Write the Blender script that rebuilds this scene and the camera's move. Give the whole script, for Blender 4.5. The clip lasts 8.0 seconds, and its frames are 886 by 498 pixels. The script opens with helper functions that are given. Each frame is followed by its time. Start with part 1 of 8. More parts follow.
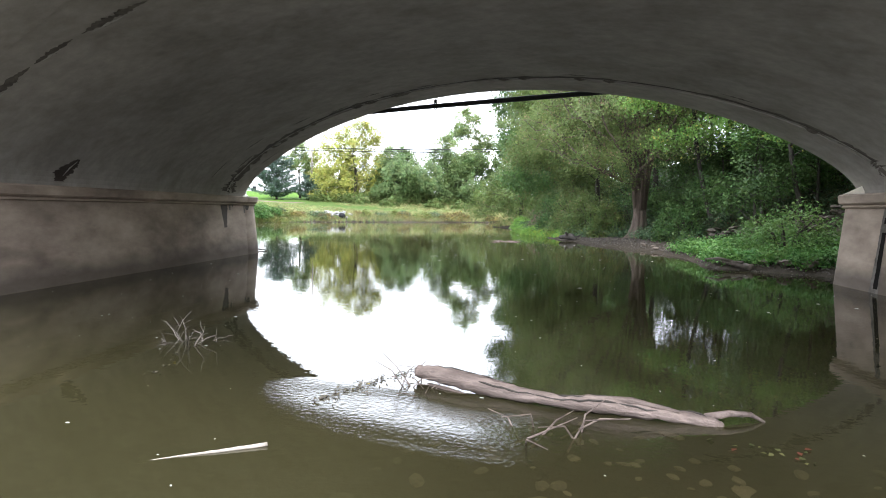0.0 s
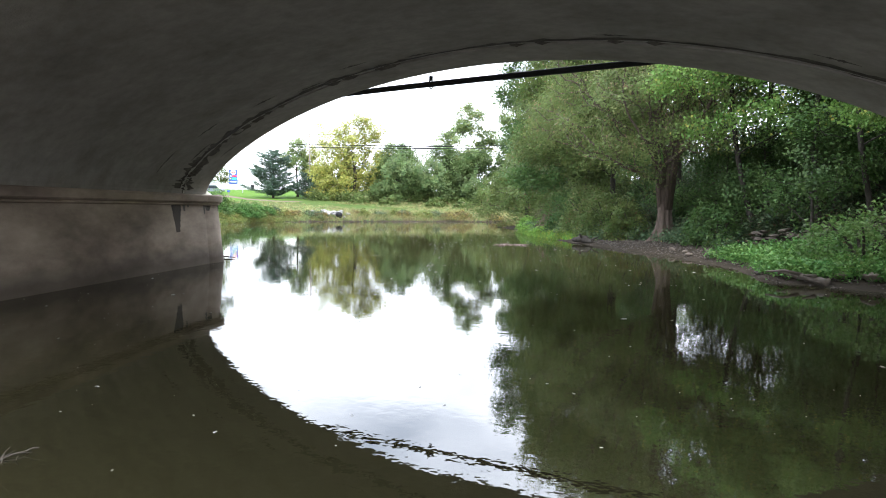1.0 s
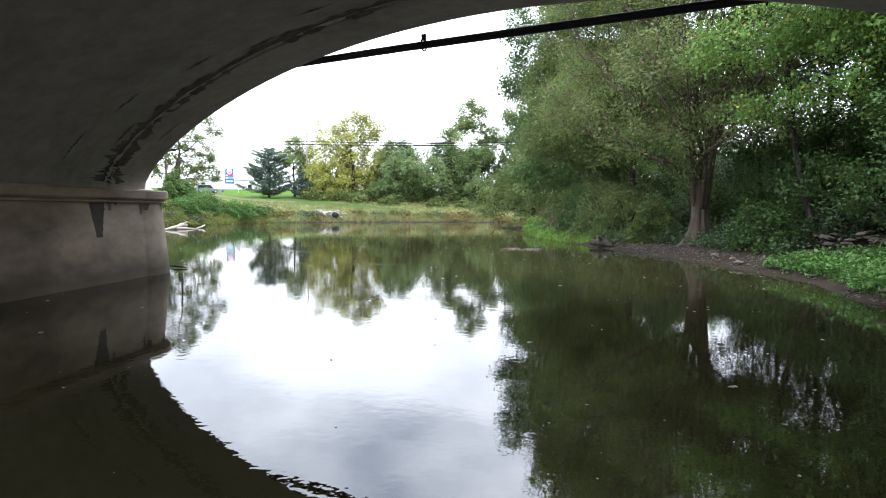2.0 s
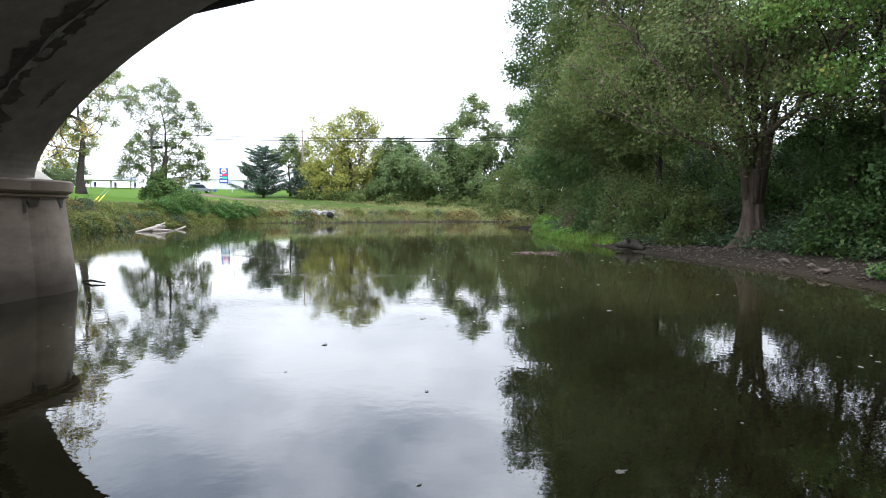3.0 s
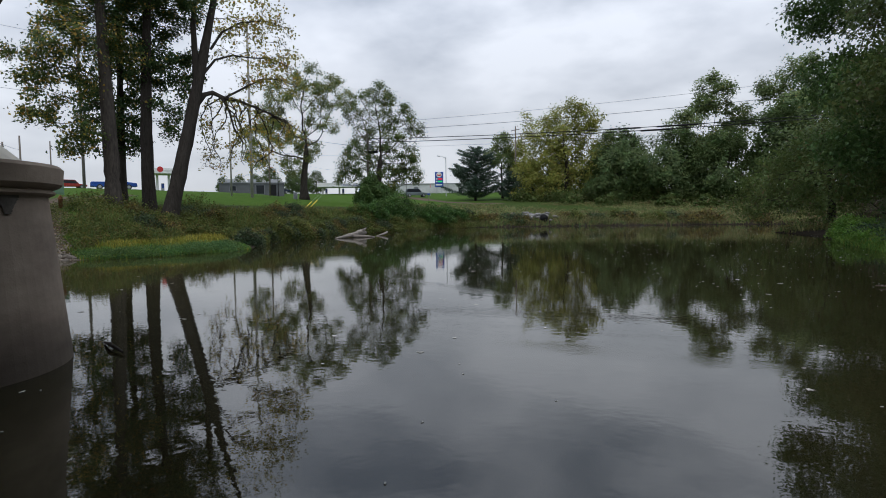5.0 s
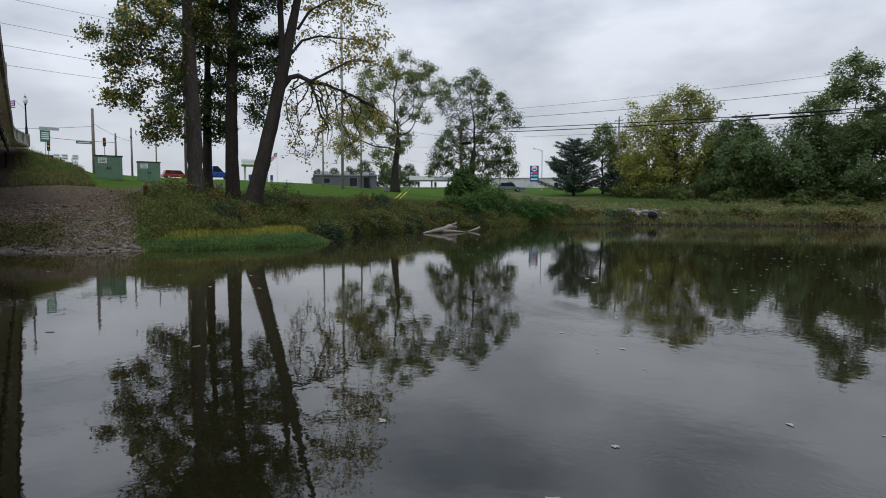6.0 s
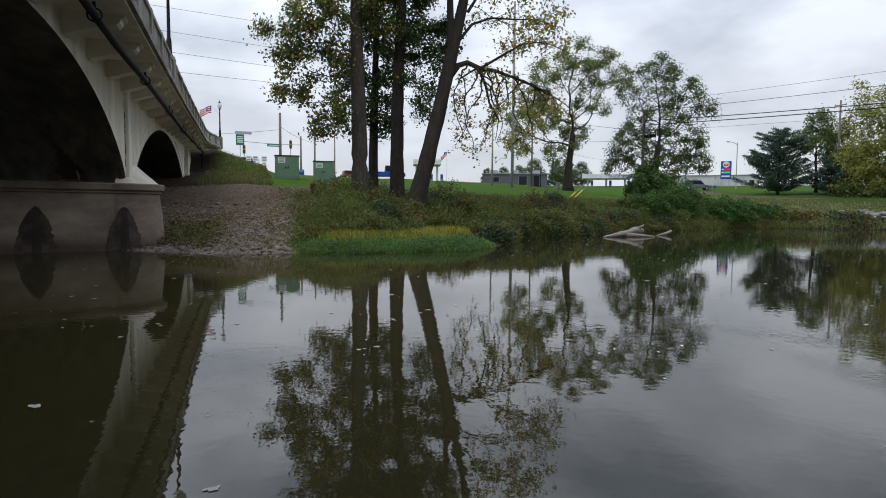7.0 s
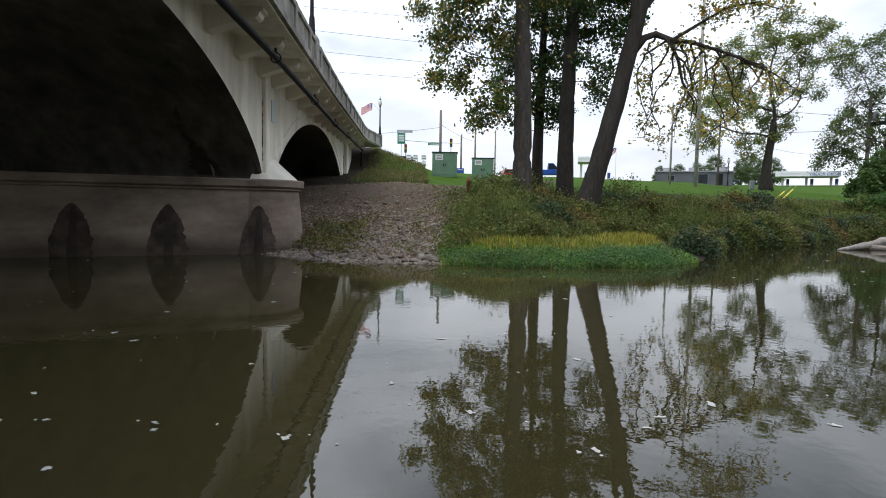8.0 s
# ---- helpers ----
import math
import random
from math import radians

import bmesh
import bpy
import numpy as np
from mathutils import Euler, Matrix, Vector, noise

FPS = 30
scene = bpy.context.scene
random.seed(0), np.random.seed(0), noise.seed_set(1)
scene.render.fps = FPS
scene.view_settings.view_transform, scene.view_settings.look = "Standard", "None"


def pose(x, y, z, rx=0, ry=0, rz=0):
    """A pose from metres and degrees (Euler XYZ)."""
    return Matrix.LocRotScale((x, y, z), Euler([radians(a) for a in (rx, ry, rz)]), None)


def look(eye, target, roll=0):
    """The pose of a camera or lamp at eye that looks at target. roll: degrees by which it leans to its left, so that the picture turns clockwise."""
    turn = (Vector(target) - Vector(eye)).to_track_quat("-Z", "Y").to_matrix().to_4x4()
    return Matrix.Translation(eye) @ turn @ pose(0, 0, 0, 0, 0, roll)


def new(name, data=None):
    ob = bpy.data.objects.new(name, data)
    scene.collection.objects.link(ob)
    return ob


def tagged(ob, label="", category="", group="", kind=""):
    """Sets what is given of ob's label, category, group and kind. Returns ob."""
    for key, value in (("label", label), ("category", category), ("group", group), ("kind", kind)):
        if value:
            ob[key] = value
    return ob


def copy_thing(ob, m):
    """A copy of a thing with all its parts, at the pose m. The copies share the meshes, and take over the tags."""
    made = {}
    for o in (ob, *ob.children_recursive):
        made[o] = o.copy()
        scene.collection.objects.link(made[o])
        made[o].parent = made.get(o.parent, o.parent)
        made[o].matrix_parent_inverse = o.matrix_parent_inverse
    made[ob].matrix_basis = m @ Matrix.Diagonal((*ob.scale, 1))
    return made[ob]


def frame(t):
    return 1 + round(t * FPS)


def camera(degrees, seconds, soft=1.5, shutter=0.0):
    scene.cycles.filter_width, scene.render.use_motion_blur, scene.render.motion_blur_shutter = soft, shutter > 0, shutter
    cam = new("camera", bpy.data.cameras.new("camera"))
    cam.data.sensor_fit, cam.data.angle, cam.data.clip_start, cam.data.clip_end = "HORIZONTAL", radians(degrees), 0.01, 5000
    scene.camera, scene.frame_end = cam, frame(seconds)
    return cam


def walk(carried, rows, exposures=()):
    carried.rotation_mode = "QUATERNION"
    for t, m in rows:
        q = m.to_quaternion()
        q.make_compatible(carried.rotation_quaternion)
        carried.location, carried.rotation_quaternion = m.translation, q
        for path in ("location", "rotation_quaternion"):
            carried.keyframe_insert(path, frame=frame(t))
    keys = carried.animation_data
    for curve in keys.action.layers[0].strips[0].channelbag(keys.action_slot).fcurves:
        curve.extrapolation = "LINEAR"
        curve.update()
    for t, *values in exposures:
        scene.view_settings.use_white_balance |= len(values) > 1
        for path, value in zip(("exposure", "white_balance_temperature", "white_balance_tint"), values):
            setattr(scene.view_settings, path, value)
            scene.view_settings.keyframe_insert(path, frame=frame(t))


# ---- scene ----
cam = camera(73.0, 8.0, soft=1.0)
PATH = [
    (0, (-0.084, 3.893, 1.814), (-0.973, 5.68, 1.686), 0.5),
    (0.5, (-0.85, 5.638, 1.848), (-1.743, 7.422, 1.717), 0.4),
    (1, (-1.657, 7.407, 1.883), (-2.554, 9.19, 1.75), 0.4),
    (1.5, (-2.531, 9.233, 1.888), (-3.431, 11.015, 1.754), 0.4),
    (1.7, (-2.869, 9.983, 1.877), (-3.771, 11.763, 1.745), 0.4),
    (2.8, (-4.916, 14.315, 1.732), (-5.823, 16.093, 1.597), 0.1),
    (3, (-5.331, 15.087, 1.723), (-6.24, 16.864, 1.59), 0.0),
    (3.5, (-6.352, 16.934, 1.719), (-7.369, 18.65, 1.586), 0.1),
    (4, (-7.544, 18.694, 1.728), (-8.719, 20.307, 1.592), 0.0),
    (4.5, (-8.932, 20.324, 1.728), (-10.262, 21.812, 1.592), 0.1),
    (4.7, (-9.525, 20.9, 1.724), (-10.916, 22.331, 1.599), -0.4),
    (5.8, (-12.974, 23.657, 1.61), (-14.593, 24.823, 1.47), -0.0),
    (6, (-13.648, 24.103, 1.598), (-15.304, 25.217, 1.463), 0.2),
    (6.5, (-15.438, 25.097, 1.567), (-17.222, 25.991, 1.432), 0.4),
    (7, (-17.417, 25.769, 1.579), (-19.314, 26.385, 1.44), 0.5),
    (7.5, (-19.562, 26.192, 1.59), (-21.523, 26.555, 1.448), 0.7),
    (8, (-21.739, 26.45, 1.605), (-23.731, 26.551, 1.459), 1.0),
]
EXPOSURES = [(0.0, 2.1), (1.0, 1.9), (1.7, 1.7), (2.8, 1.2), (3.5, 0.92), (4.0, 0.41), (4.5, -0.44), (6.0, -0.85), (6.6, -0.84), (7.1, -0.55), (7.5, -0.44), (8.0, -0.17)]
walk(cam, [(t, look(eye, target, roll)) for t, eye, target, roll in PATH], EXPOSURES)

# ---- world and sun: an overcast afternoon ----
world = bpy.data.worlds.new("overcast_sky")
scene.world = world
world.use_nodes = True
wn, wl = world.node_tree.nodes, world.node_tree.links
wn.clear()
w_out = wn.new("ShaderNodeOutputWorld")
sky = wn.new("ShaderNodeTexSky")
sky.sky_type, sky.sun_disc = "NISHITA", False
sky.sun_elevation, sky.sun_rotation = radians(66), radians(145)
bg_sky = wn.new("ShaderNodeBackground")
bg_sky.inputs["Strength"].default_value = 0.08
wl.new(sky.outputs["Color"], bg_sky.inputs["Color"])
w_co = wn.new("ShaderNodeTexCoord")
w_sep = wn.new("ShaderNodeSeparateXYZ")
wl.new(w_co.outputs["Generated"], w_sep.inputs[0])
# cloud sheet: the direction divided by its height lays the noise on a flat ceiling
w_h = wn.new("ShaderNodeMath"); w_h.operation = "MAXIMUM"; w_h.inputs[1].default_value = 0.0
wl.new(w_sep.outputs["Z"], w_h.inputs[0])
w_add = wn.new("ShaderNodeMath"); w_add.operation = "ADD"; w_add.inputs[1].default_value = 0.22
wl.new(w_h.outputs[0], w_add.inputs[0])
w_div = wn.new("ShaderNodeVectorMath"); w_div.operation = "DIVIDE"
w_comb = wn.new("ShaderNodeCombineXYZ")
for k in range(3):
    wl.new(w_add.outputs[0], w_comb.inputs[k])
wl.new(w_co.outputs["Generated"], w_div.inputs[0])
wl.new(w_comb.outputs[0], w_div.inputs[1])
w_noise = wn.new("ShaderNodeTexNoise")
w_noise.inputs["Scale"].default_value, w_noise.inputs["Detail"].default_value = 1.6, 6.0
w_noise.inputs["Roughness"].default_value = 0.5
wl.new(w_div.outputs[0], w_noise.inputs["Vector"])
w_ramp = wn.new("ShaderNodeValToRGB")
w_ramp.color_ramp.elements[0].position, w_ramp.color_ramp.elements[0].color = 0.37, (0.31, 0.37, 0.48, 1)
w_ramp.color_ramp.elements[1].position, w_ramp.color_ramp.elements[1].color = 0.61, (0.84, 0.90, 1.02, 1)
wl.new(w_noise.outputs["Fac"], w_ramp.inputs["Fac"])
# the ceiling pales towards the horizon
w_low = wn.new("ShaderNodeMapRange")
w_low.inputs["From Min"].default_value, w_low.inputs["From Max"].default_value = 0.0, 0.42
w_low.inputs["To Min"].default_value, w_low.inputs["To Max"].default_value = 0.84, 0.0
wl.new(w_h.outputs[0], w_low.inputs["Value"])
w_mix = wn.new("ShaderNodeMix"); w_mix.data_type = "RGBA"
wl.new(w_low.outputs[0], w_mix.inputs["Factor"])
wl.new(w_ramp.outputs["Color"], w_mix.inputs[6])
w_mix.inputs[7].default_value = (1.0, 1.04, 1.11, 1)
# the ceiling is brighter round the hidden sun
w_dot = wn.new("ShaderNodeVectorMath"); w_dot.operation = "DOT_PRODUCT"; w_dot.inputs[1].default_value = Vector((0.05, -0.10, 1.0)).normalized()
wl.new(w_co.outputs["Generated"], w_dot.inputs[0])
w_glow = wn.new("ShaderNodeMapRange")
w_glow.inputs["From Min"].default_value, w_glow.inputs["From Max"].default_value = 0.0, 0.7
w_glow.inputs["To Min"].default_value, w_glow.inputs["To Max"].default_value = 1.35, 3.1
wl.new(w_dot.outputs["Value"], w_glow.inputs["Value"])
bg_cloud = wn.new("ShaderNodeBackground")
wl.new(w_glow.outputs[0], bg_cloud.inputs["Strength"])
wl.new(w_mix.outputs[2], bg_cloud.inputs["Color"])
w_ms = wn.new("ShaderNodeMixShader"); w_ms.inputs[0].default_value = 0.88
wl.new(bg_sky.outputs[0], w_ms.inputs[1])
wl.new(bg_cloud.outputs[0], w_ms.inputs[2])
wl.new(w_ms.outputs[0], w_out.inputs["Surface"])

sun = new("sun", bpy.data.lights.new("sun", "SUN"))
sun.data.energy, sun.data.angle, sun.data.color = 1.2, radians(25), (1.0, 0.95, 0.88)
sun.matrix_world = look((25, -35, 100), (0, 0, 0))


# ---- mesh helpers ----
class Shape:
    """Gathers vertices and faces of one mesh."""

    def __init__(self):
        self.v, self.f = [], []

    def add(self, verts, faces):
        n = len(self.v)
        self.v.extend(tuple(p) for p in verts)
        self.f.extend(tuple(i + n for i in f) for f in faces)
        return self

    def box(self, x0, x1, y0, y1, z0, z1):
        return self.add([(x0, y0, z0), (x1, y0, z0), (x1, y1, z0), (x0, y1, z0), (x0, y0, z1), (x1, y0, z1), (x1, y1, z1), (x0, y1, z1)],
                        [(0, 3, 2, 1), (4, 5, 6, 7), (0, 1, 5, 4), (1, 2, 6, 5), (2, 3, 7, 6), (3, 0, 4, 7)])

    def prism(self, low, high):
        """A solid between two outlines of as many points."""
        n = len(low)
        self.add(list(low) + list(high), [tuple(range(n))[::-1], tuple(range(n, 2 * n))] + [(i, (i + 1) % n, n + (i + 1) % n, n + i) for i in range(n)])
        return self

    def tube(self, path, radii, sides=8, caps=True, wobble=0.0, rng=None):
        path = [Vector(p) for p in path]
        rings, up = [], Vector((0.13, 0.21, 0.97))
        for i, p in enumerate(path):
            d = (path[min(i + 1, len(path) - 1)] - path[max(i - 1, 0)])
            d = d.normalized() if d.length > 1e-6 else Vector((0, 0, 1))
            a = d.cross(up if abs(d.dot(up)) < 0.97 else Vector((1, 0, 0))).normalized()
            b = d.cross(a)
            ring = []
            for k in range(sides):
                w = 2 * math.pi * k / sides
                r = radii[i] * (1 + (rng.uniform(-wobble, wobble) if rng is not None and wobble else 0))
                ring.append(p + a * (r * math.cos(w)) + b * (r * math.sin(w)))
            rings.append(ring)
        verts = [q for r in rings for q in r]
        faces = [(i * sides + k, i * sides + (k + 1) % sides, (i + 1) * sides + (k + 1) % sides, (i + 1) * sides + k)
                 for i in range(len(rings) - 1) for k in range(sides)]
        if caps:
            faces += [tuple(range(sides))[::-1], tuple(range((len(rings) - 1) * sides, len(rings) * sides))]
        return self.add(verts, faces)

    def lathe(self, profile, centre=(0, 0, 0), sides=16):
        cx, cy, cz = centre
        n = len(profile)
        verts = [(cx + r * math.cos(2 * math.pi * k / sides), cy + r * math.sin(2 * math.pi * k / sides), cz + z) for r, z in profile for k in range(sides)]
        faces = [(i * sides + k, i * sides + (k + 1) % sides, (i + 1) * sides + (k + 1) % sides, (i + 1) * sides + k) for i in range(n - 1) for k in range(sides)]
        faces += [tuple(range(sides))[::-1], tuple(range((n - 1) * sides, n * sides))]
        return self.add(verts, faces)

    def mesh(self, name, material, smooth=False):
        me = bpy.data.meshes.new(name)
        me.from_pydata(self.v, [], self.f)
        if smooth:
            me.polygons.foreach_set("use_smooth", [True] * len(me.polygons))
        me.materials.append(material)
        me.update()
        return me


def part(name, shape, material, parent=None, label="", smooth=False, bevel=0.0):
    me = shape.mesh(name, material, smooth) if isinstance(shape, Shape) else shape
    ob = new(name, me)
    ob.parent = parent
    if bevel:
        m = ob.modifiers.new("bevel", "BEVEL")
        m.width, m.segments, m.limit_method = bevel, 2, "ANGLE"
    return tagged(ob, label)


def thing(name, label, category, at=(0, 0, 0), turn=0.0, group="", kind=""):
    ob = new(name)
    ob.matrix_world = pose(*at, 0, 0, turn)
    ob.empty_display_size = 0.1
    return tagged(ob, label, category, group, kind)


# ---- materials ----
def material(name, colour, rough=0.8, metal=0.0, vary=0.25, scale=4.0, bump=0.3, fine=40.0, second=None, second_scale=0.6, second_amount=0.5, per="", spec=0.5, stretch=(1, 1, 1)):
    """A surface with grain and stains: colour, a second colour in large blotches, and fine relief."""
    m = bpy.data.materials.new(name)
    m.use_nodes = True
    n, l = m.node_tree.nodes, m.node_tree.links
    p = n["Principled BSDF"]
    p.inputs["Metallic"].default_value = metal
    p.inputs["Specular IOR Level"].default_value = spec
    co = n.new("ShaderNodeTexCoord")
    big = n.new("ShaderNodeTexNoise")
    big.inputs["Scale"].default_value, big.inputs["Detail"].default_value, big.inputs["Roughness"].default_value = second_scale, 5.0, 0.6
    mid = n.new("ShaderNodeTexNoise")
    mid.inputs["Scale"].default_value, mid.inputs["Detail"].default_value, mid.inputs["Roughness"].default_value = scale, 8.0, 0.65
    small = n.new("ShaderNodeTexNoise")
    small.inputs["Scale"].default_value, small.inputs["Detail"].default_value = fine, 4.0
    mp = n.new("ShaderNodeMapping"); mp.inputs["Scale"].default_value = stretch
    l.new(co.outputs["Object"], mp.inputs["Vector"])
    for t in (big, mid, small):
        l.new((co.outputs["Object"] if t is small else mp.outputs["Vector"]), t.inputs["Vector"])
    second = second or tuple(c * 0.6 for c in colour)
    r1 = n.new("ShaderNodeMapRange")
    r1.inputs["From Min"].default_value, r1.inputs["From Max"].default_value = 0.42, 0.66
    r1.inputs["To Max"].default_value = second_amount
    l.new(big.outputs["Fac"], r1.inputs["Value"])
    mix = n.new("ShaderNodeMix"); mix.data_type = "RGBA"
    mix.inputs[6].default_value, mix.inputs[7].default_value = (*colour, 1), (*second, 1)
    l.new(r1.outputs[0], mix.inputs["Factor"])
    r2 = n.new("ShaderNodeMapRange")
    r2.inputs["From Min"].default_value, r2.inputs["From Max"].default_value = 0.25, 0.75
    r2.inputs["To Min"].default_value, r2.inputs["To Max"].default_value = 1 - vary, 1 + vary
    l.new(mid.outputs["Fac"], r2.inputs["Value"])
    hsv = n.new("ShaderNodeHueSaturation")
    l.new(mix.outputs[2], hsv.inputs["Color"])
    value = r2.outputs[0]
    if per:
        src = n.new("ShaderNodeObjectInfo") if per == "object" else n.new("ShaderNodeNewGeometry")
        r3 = n.new("ShaderNodeMapRange")
        r3.inputs["To Min"].default_value, r3.inputs["To Max"].default_value = 0.72, 1.28
        l.new(src.outputs["Random" if per == "object" else "Random Per Island"], r3.inputs["Value"])
        mul = n.new("ShaderNodeMath"); mul.operation = "MULTIPLY"
        l.new(value, mul.inputs[0]); l.new(r3.outputs[0], mul.inputs[1])
        value = mul.outputs[0]
    l.new(value, hsv.inputs["Value"])
    l.new(hsv.outputs[0], p.inputs["Base Color"])
    r4 = n.new("ShaderNodeMapRange")
    r4.inputs["To Min"].default_value, r4.inputs["To Max"].default_value = max(0.03, rough - 0.12), min(1.0, rough + 0.12)
    l.new(mid.outputs["Fac"], r4.inputs["Value"])
    l.new(r4.outputs[0], p.inputs["Roughness"])
    if bump:
        add = n.new("ShaderNodeMath"); add.operation = "MULTIPLY_ADD"; add.inputs[1].default_value = 0.35
        l.new(small.outputs["Fac"], add.inputs[0]); l.new(mid.outputs["Fac"], add.inputs[2])
        b = n.new("ShaderNodeBump")
        b.inputs["Strength"].default_value, b.inputs["Distance"].default_value = bump, 0.02
        l.new(add.outputs[0], b.inputs["Height"])
        l.new(b.outputs[0], p.inputs["Normal"])
    return m


def leaf_material(name, dark, light, accent=None, accent_share=0.08, through_light=0.35, patch=0.25, hue=0.02):
    m = bpy.data.materials.new(name)
    m.use_nodes = True
    n, l = m.node_tree.nodes, m.node_tree.links
    p, out = n["Principled BSDF"], n["Material Output"]
    p.inputs["Roughness"].default_value = 0.55
    p.inputs["Specular IOR Level"].default_value = 0.25
    g = n.new("ShaderNodeNewGeometry")
    ramp = n.new("ShaderNodeValToRGB")
    e = ramp.color_ramp.elements
    e[0].color, e[1].color = (*dark, 1), (*light, 1)
    e[1].position = 1 - accent_share if accent else 1.0
    if accent:
        x = e.new(min(0.999, 1 - accent_share + 0.01)); x.color = (*accent, 1)
    l.new(g.outputs["Random Per Island"], ramp.inputs["Fac"])
    co = n.new("ShaderNodeTexCoord")
    t = n.new("ShaderNodeTexNoise"); t.inputs["Scale"].default_value, t.inputs["Detail"].default_value = patch, 3.0
    l.new(co.outputs["Object"], t.inputs["Vector"])
    r = n.new("ShaderNodeMapRange")
    r.inputs["From Min"].default_value, r.inputs["From Max"].default_value = 0.3, 0.7
    r.inputs["To Min"].default_value, r.inputs["To Max"].default_value = 0.7, 1.3
    l.new(t.outputs["Fac"], r.inputs["Value"])
    hsv = n.new("ShaderNodeHueSaturation")
    drift = n.new("ShaderNodeTexNoise"); drift.inputs["Scale"].default_value, drift.inputs["Detail"].default_value = patch * 3, 4.0
    l.new(co.outputs["Object"], drift.inputs["Vector"])
    hr = n.new("ShaderNodeMapRange")
    hr.inputs["From Min"].default_value, hr.inputs["From Max"].default_value = 0.3, 0.7
    hr.inputs["To Min"].default_value, hr.inputs["To Max"].default_value = 0.5 - hue, 0.5 + hue
    l.new(drift.outputs["Fac"], hr.inputs["Value"])
    l.new(hr.outputs[0], hsv.inputs["Hue"])
    l.new(ramp.outputs["Color"], hsv.inputs["Color"]); l.new(r.outputs[0], hsv.inputs["Value"])
    l.new(hsv.outputs[0], p.inputs["Base Color"])
    tr = n.new("ShaderNodeBsdfTranslucent")
    l.new(hsv.outputs[0], tr.inputs["Color"])
    mx = n.new("ShaderNodeMixShader"); mx.inputs[0].default_value = through_light
    l.new(p.outputs[0], mx.inputs[1]); l.new(tr.outputs[0], mx.inputs[2])
    l.new(mx.outputs[0], out.inputs["Surface"])
    return m


CONCRETE = material("weathered_concrete", (0.83, 0.775, 0.665), 0.85, vary=0.18, scale=1.6, bump=0.35, second=(0.6, 0.53, 0.42), second_scale=0.7, second_amount=0.7, stretch=(1.2, 1.2, 0.3))
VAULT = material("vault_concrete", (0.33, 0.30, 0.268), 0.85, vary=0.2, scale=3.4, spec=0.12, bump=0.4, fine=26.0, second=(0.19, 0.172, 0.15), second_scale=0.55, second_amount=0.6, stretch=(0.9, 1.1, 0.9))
# deep shade under the two west arches is put into this darker vault colour
SHADED_VAULT = material("shaded_damp_concrete", (0.12, 0.11, 0.096), 0.75, vary=0.55, scale=2.0, spec=0.12, bump=0.6, fine=26.0, second=(0.05, 0.046, 0.04), second_scale=0.45, second_amount=0.95, stretch=(0.7, 1.2, 0.7))
WET = material("wet_stain", (0.06, 0.044, 0.035), 0.6, vary=0.35, scale=2.5, spec=0.2, bump=0.25, second=(0.022, 0.018, 0.015), second_scale=1.4)
DAMP = material("damp_seep", (0.10, 0.076, 0.06), 0.7, vary=0.5, scale=3.0, spec=0.15, bump=0.3, second=(0.04, 0.031, 0.026), second_scale=1.6, second_amount=0.9)
SLOT = material("dark_slot", (0.012, 0.010, 0.009), 0.9, spec=0.05, vary=0.3, bump=0.2)
LIME = material("lime_streak", (0.36, 0.34, 0.305), 0.9, vary=0.4, spec=0.1, bump=0.3)
SEEP = material("old_seep", (0.13, 0.115, 0.098), 0.85, vary=0.5, scale=6.0, spec=0.1, bump=0.3, second=(0.06, 0.052, 0.045), second_scale=2.0)
PIER = material("pier_concrete", (0.36, 0.285, 0.222), 0.85, vary=0.3, scale=1.4, spec=0.12, bump=0.4, second=(0.18, 0.136, 0.108), second_scale=0.6, second_amount=0.95, stretch=(0.6, 0.6, 1.3))
pn, pl = PIER.node_tree.nodes, PIER.node_tree.links
p_co = pn.new("ShaderNodeTexCoord")
p_sep = pn.new("ShaderNodeSeparateXYZ")
pl.new(p_co.outputs["Object"], p_sep.inputs[0])
p_noise = pn.new("ShaderNodeTexNoise"); p_noise.inputs["Scale"].default_value, p_noise.inputs["Detail"].default_value = 1.3, 5.0
pl.new(p_co.outputs["Object"], p_noise.inputs["Vector"])
p_add = pn.new("ShaderNodeMath"); p_add.operation = "MULTIPLY_ADD"; p_add.inputs[1].default_value = -0.35
pl.new(p_noise.outputs["Fac"], p_add.inputs[0]); pl.new(p_sep.outputs["Z"], p_add.inputs[2])
p_range = pn.new("ShaderNodeMapRange")
p_range.inputs["From Min"].default_value, p_range.inputs["From Max"].default_value = 0.02, 0.5
p_range.inputs["To Min"].default_value, p_range.inputs["To Max"].default_value = 0.75, 0.0
pl.new(p_add.outputs[0], p_range.inputs["Value"])
p_mix = pn.new("ShaderNodeMix"); p_mix.data_type = "RGBA"; p_mix.inputs[7].default_value = (0.06, 0.05, 0.04, 1)
p_bsdf = pn["Principled BSDF"]
pl.new(p_bsdf.inputs["Base Color"].links[0].from_socket, p_mix.inputs[6])
pl.new(p_range.outputs[0], p_mix.inputs["Factor"])
pl.new(p_mix.outputs[2], p_bsdf.inputs["Base Color"])
PARAPET = material("parapet_concrete", (0.36, 0.33, 0.28), 0.9, vary=0.3, scale=2.5, bump=0.35, second=(0.13, 0.12, 0.11), second_scale=1.1, second_amount=0.8)
BLACK_IRON = material("black_painted_iron", (0.014, 0.014, 0.015), 0.65, spec=0.2, vary=0.3, bump=0.1)
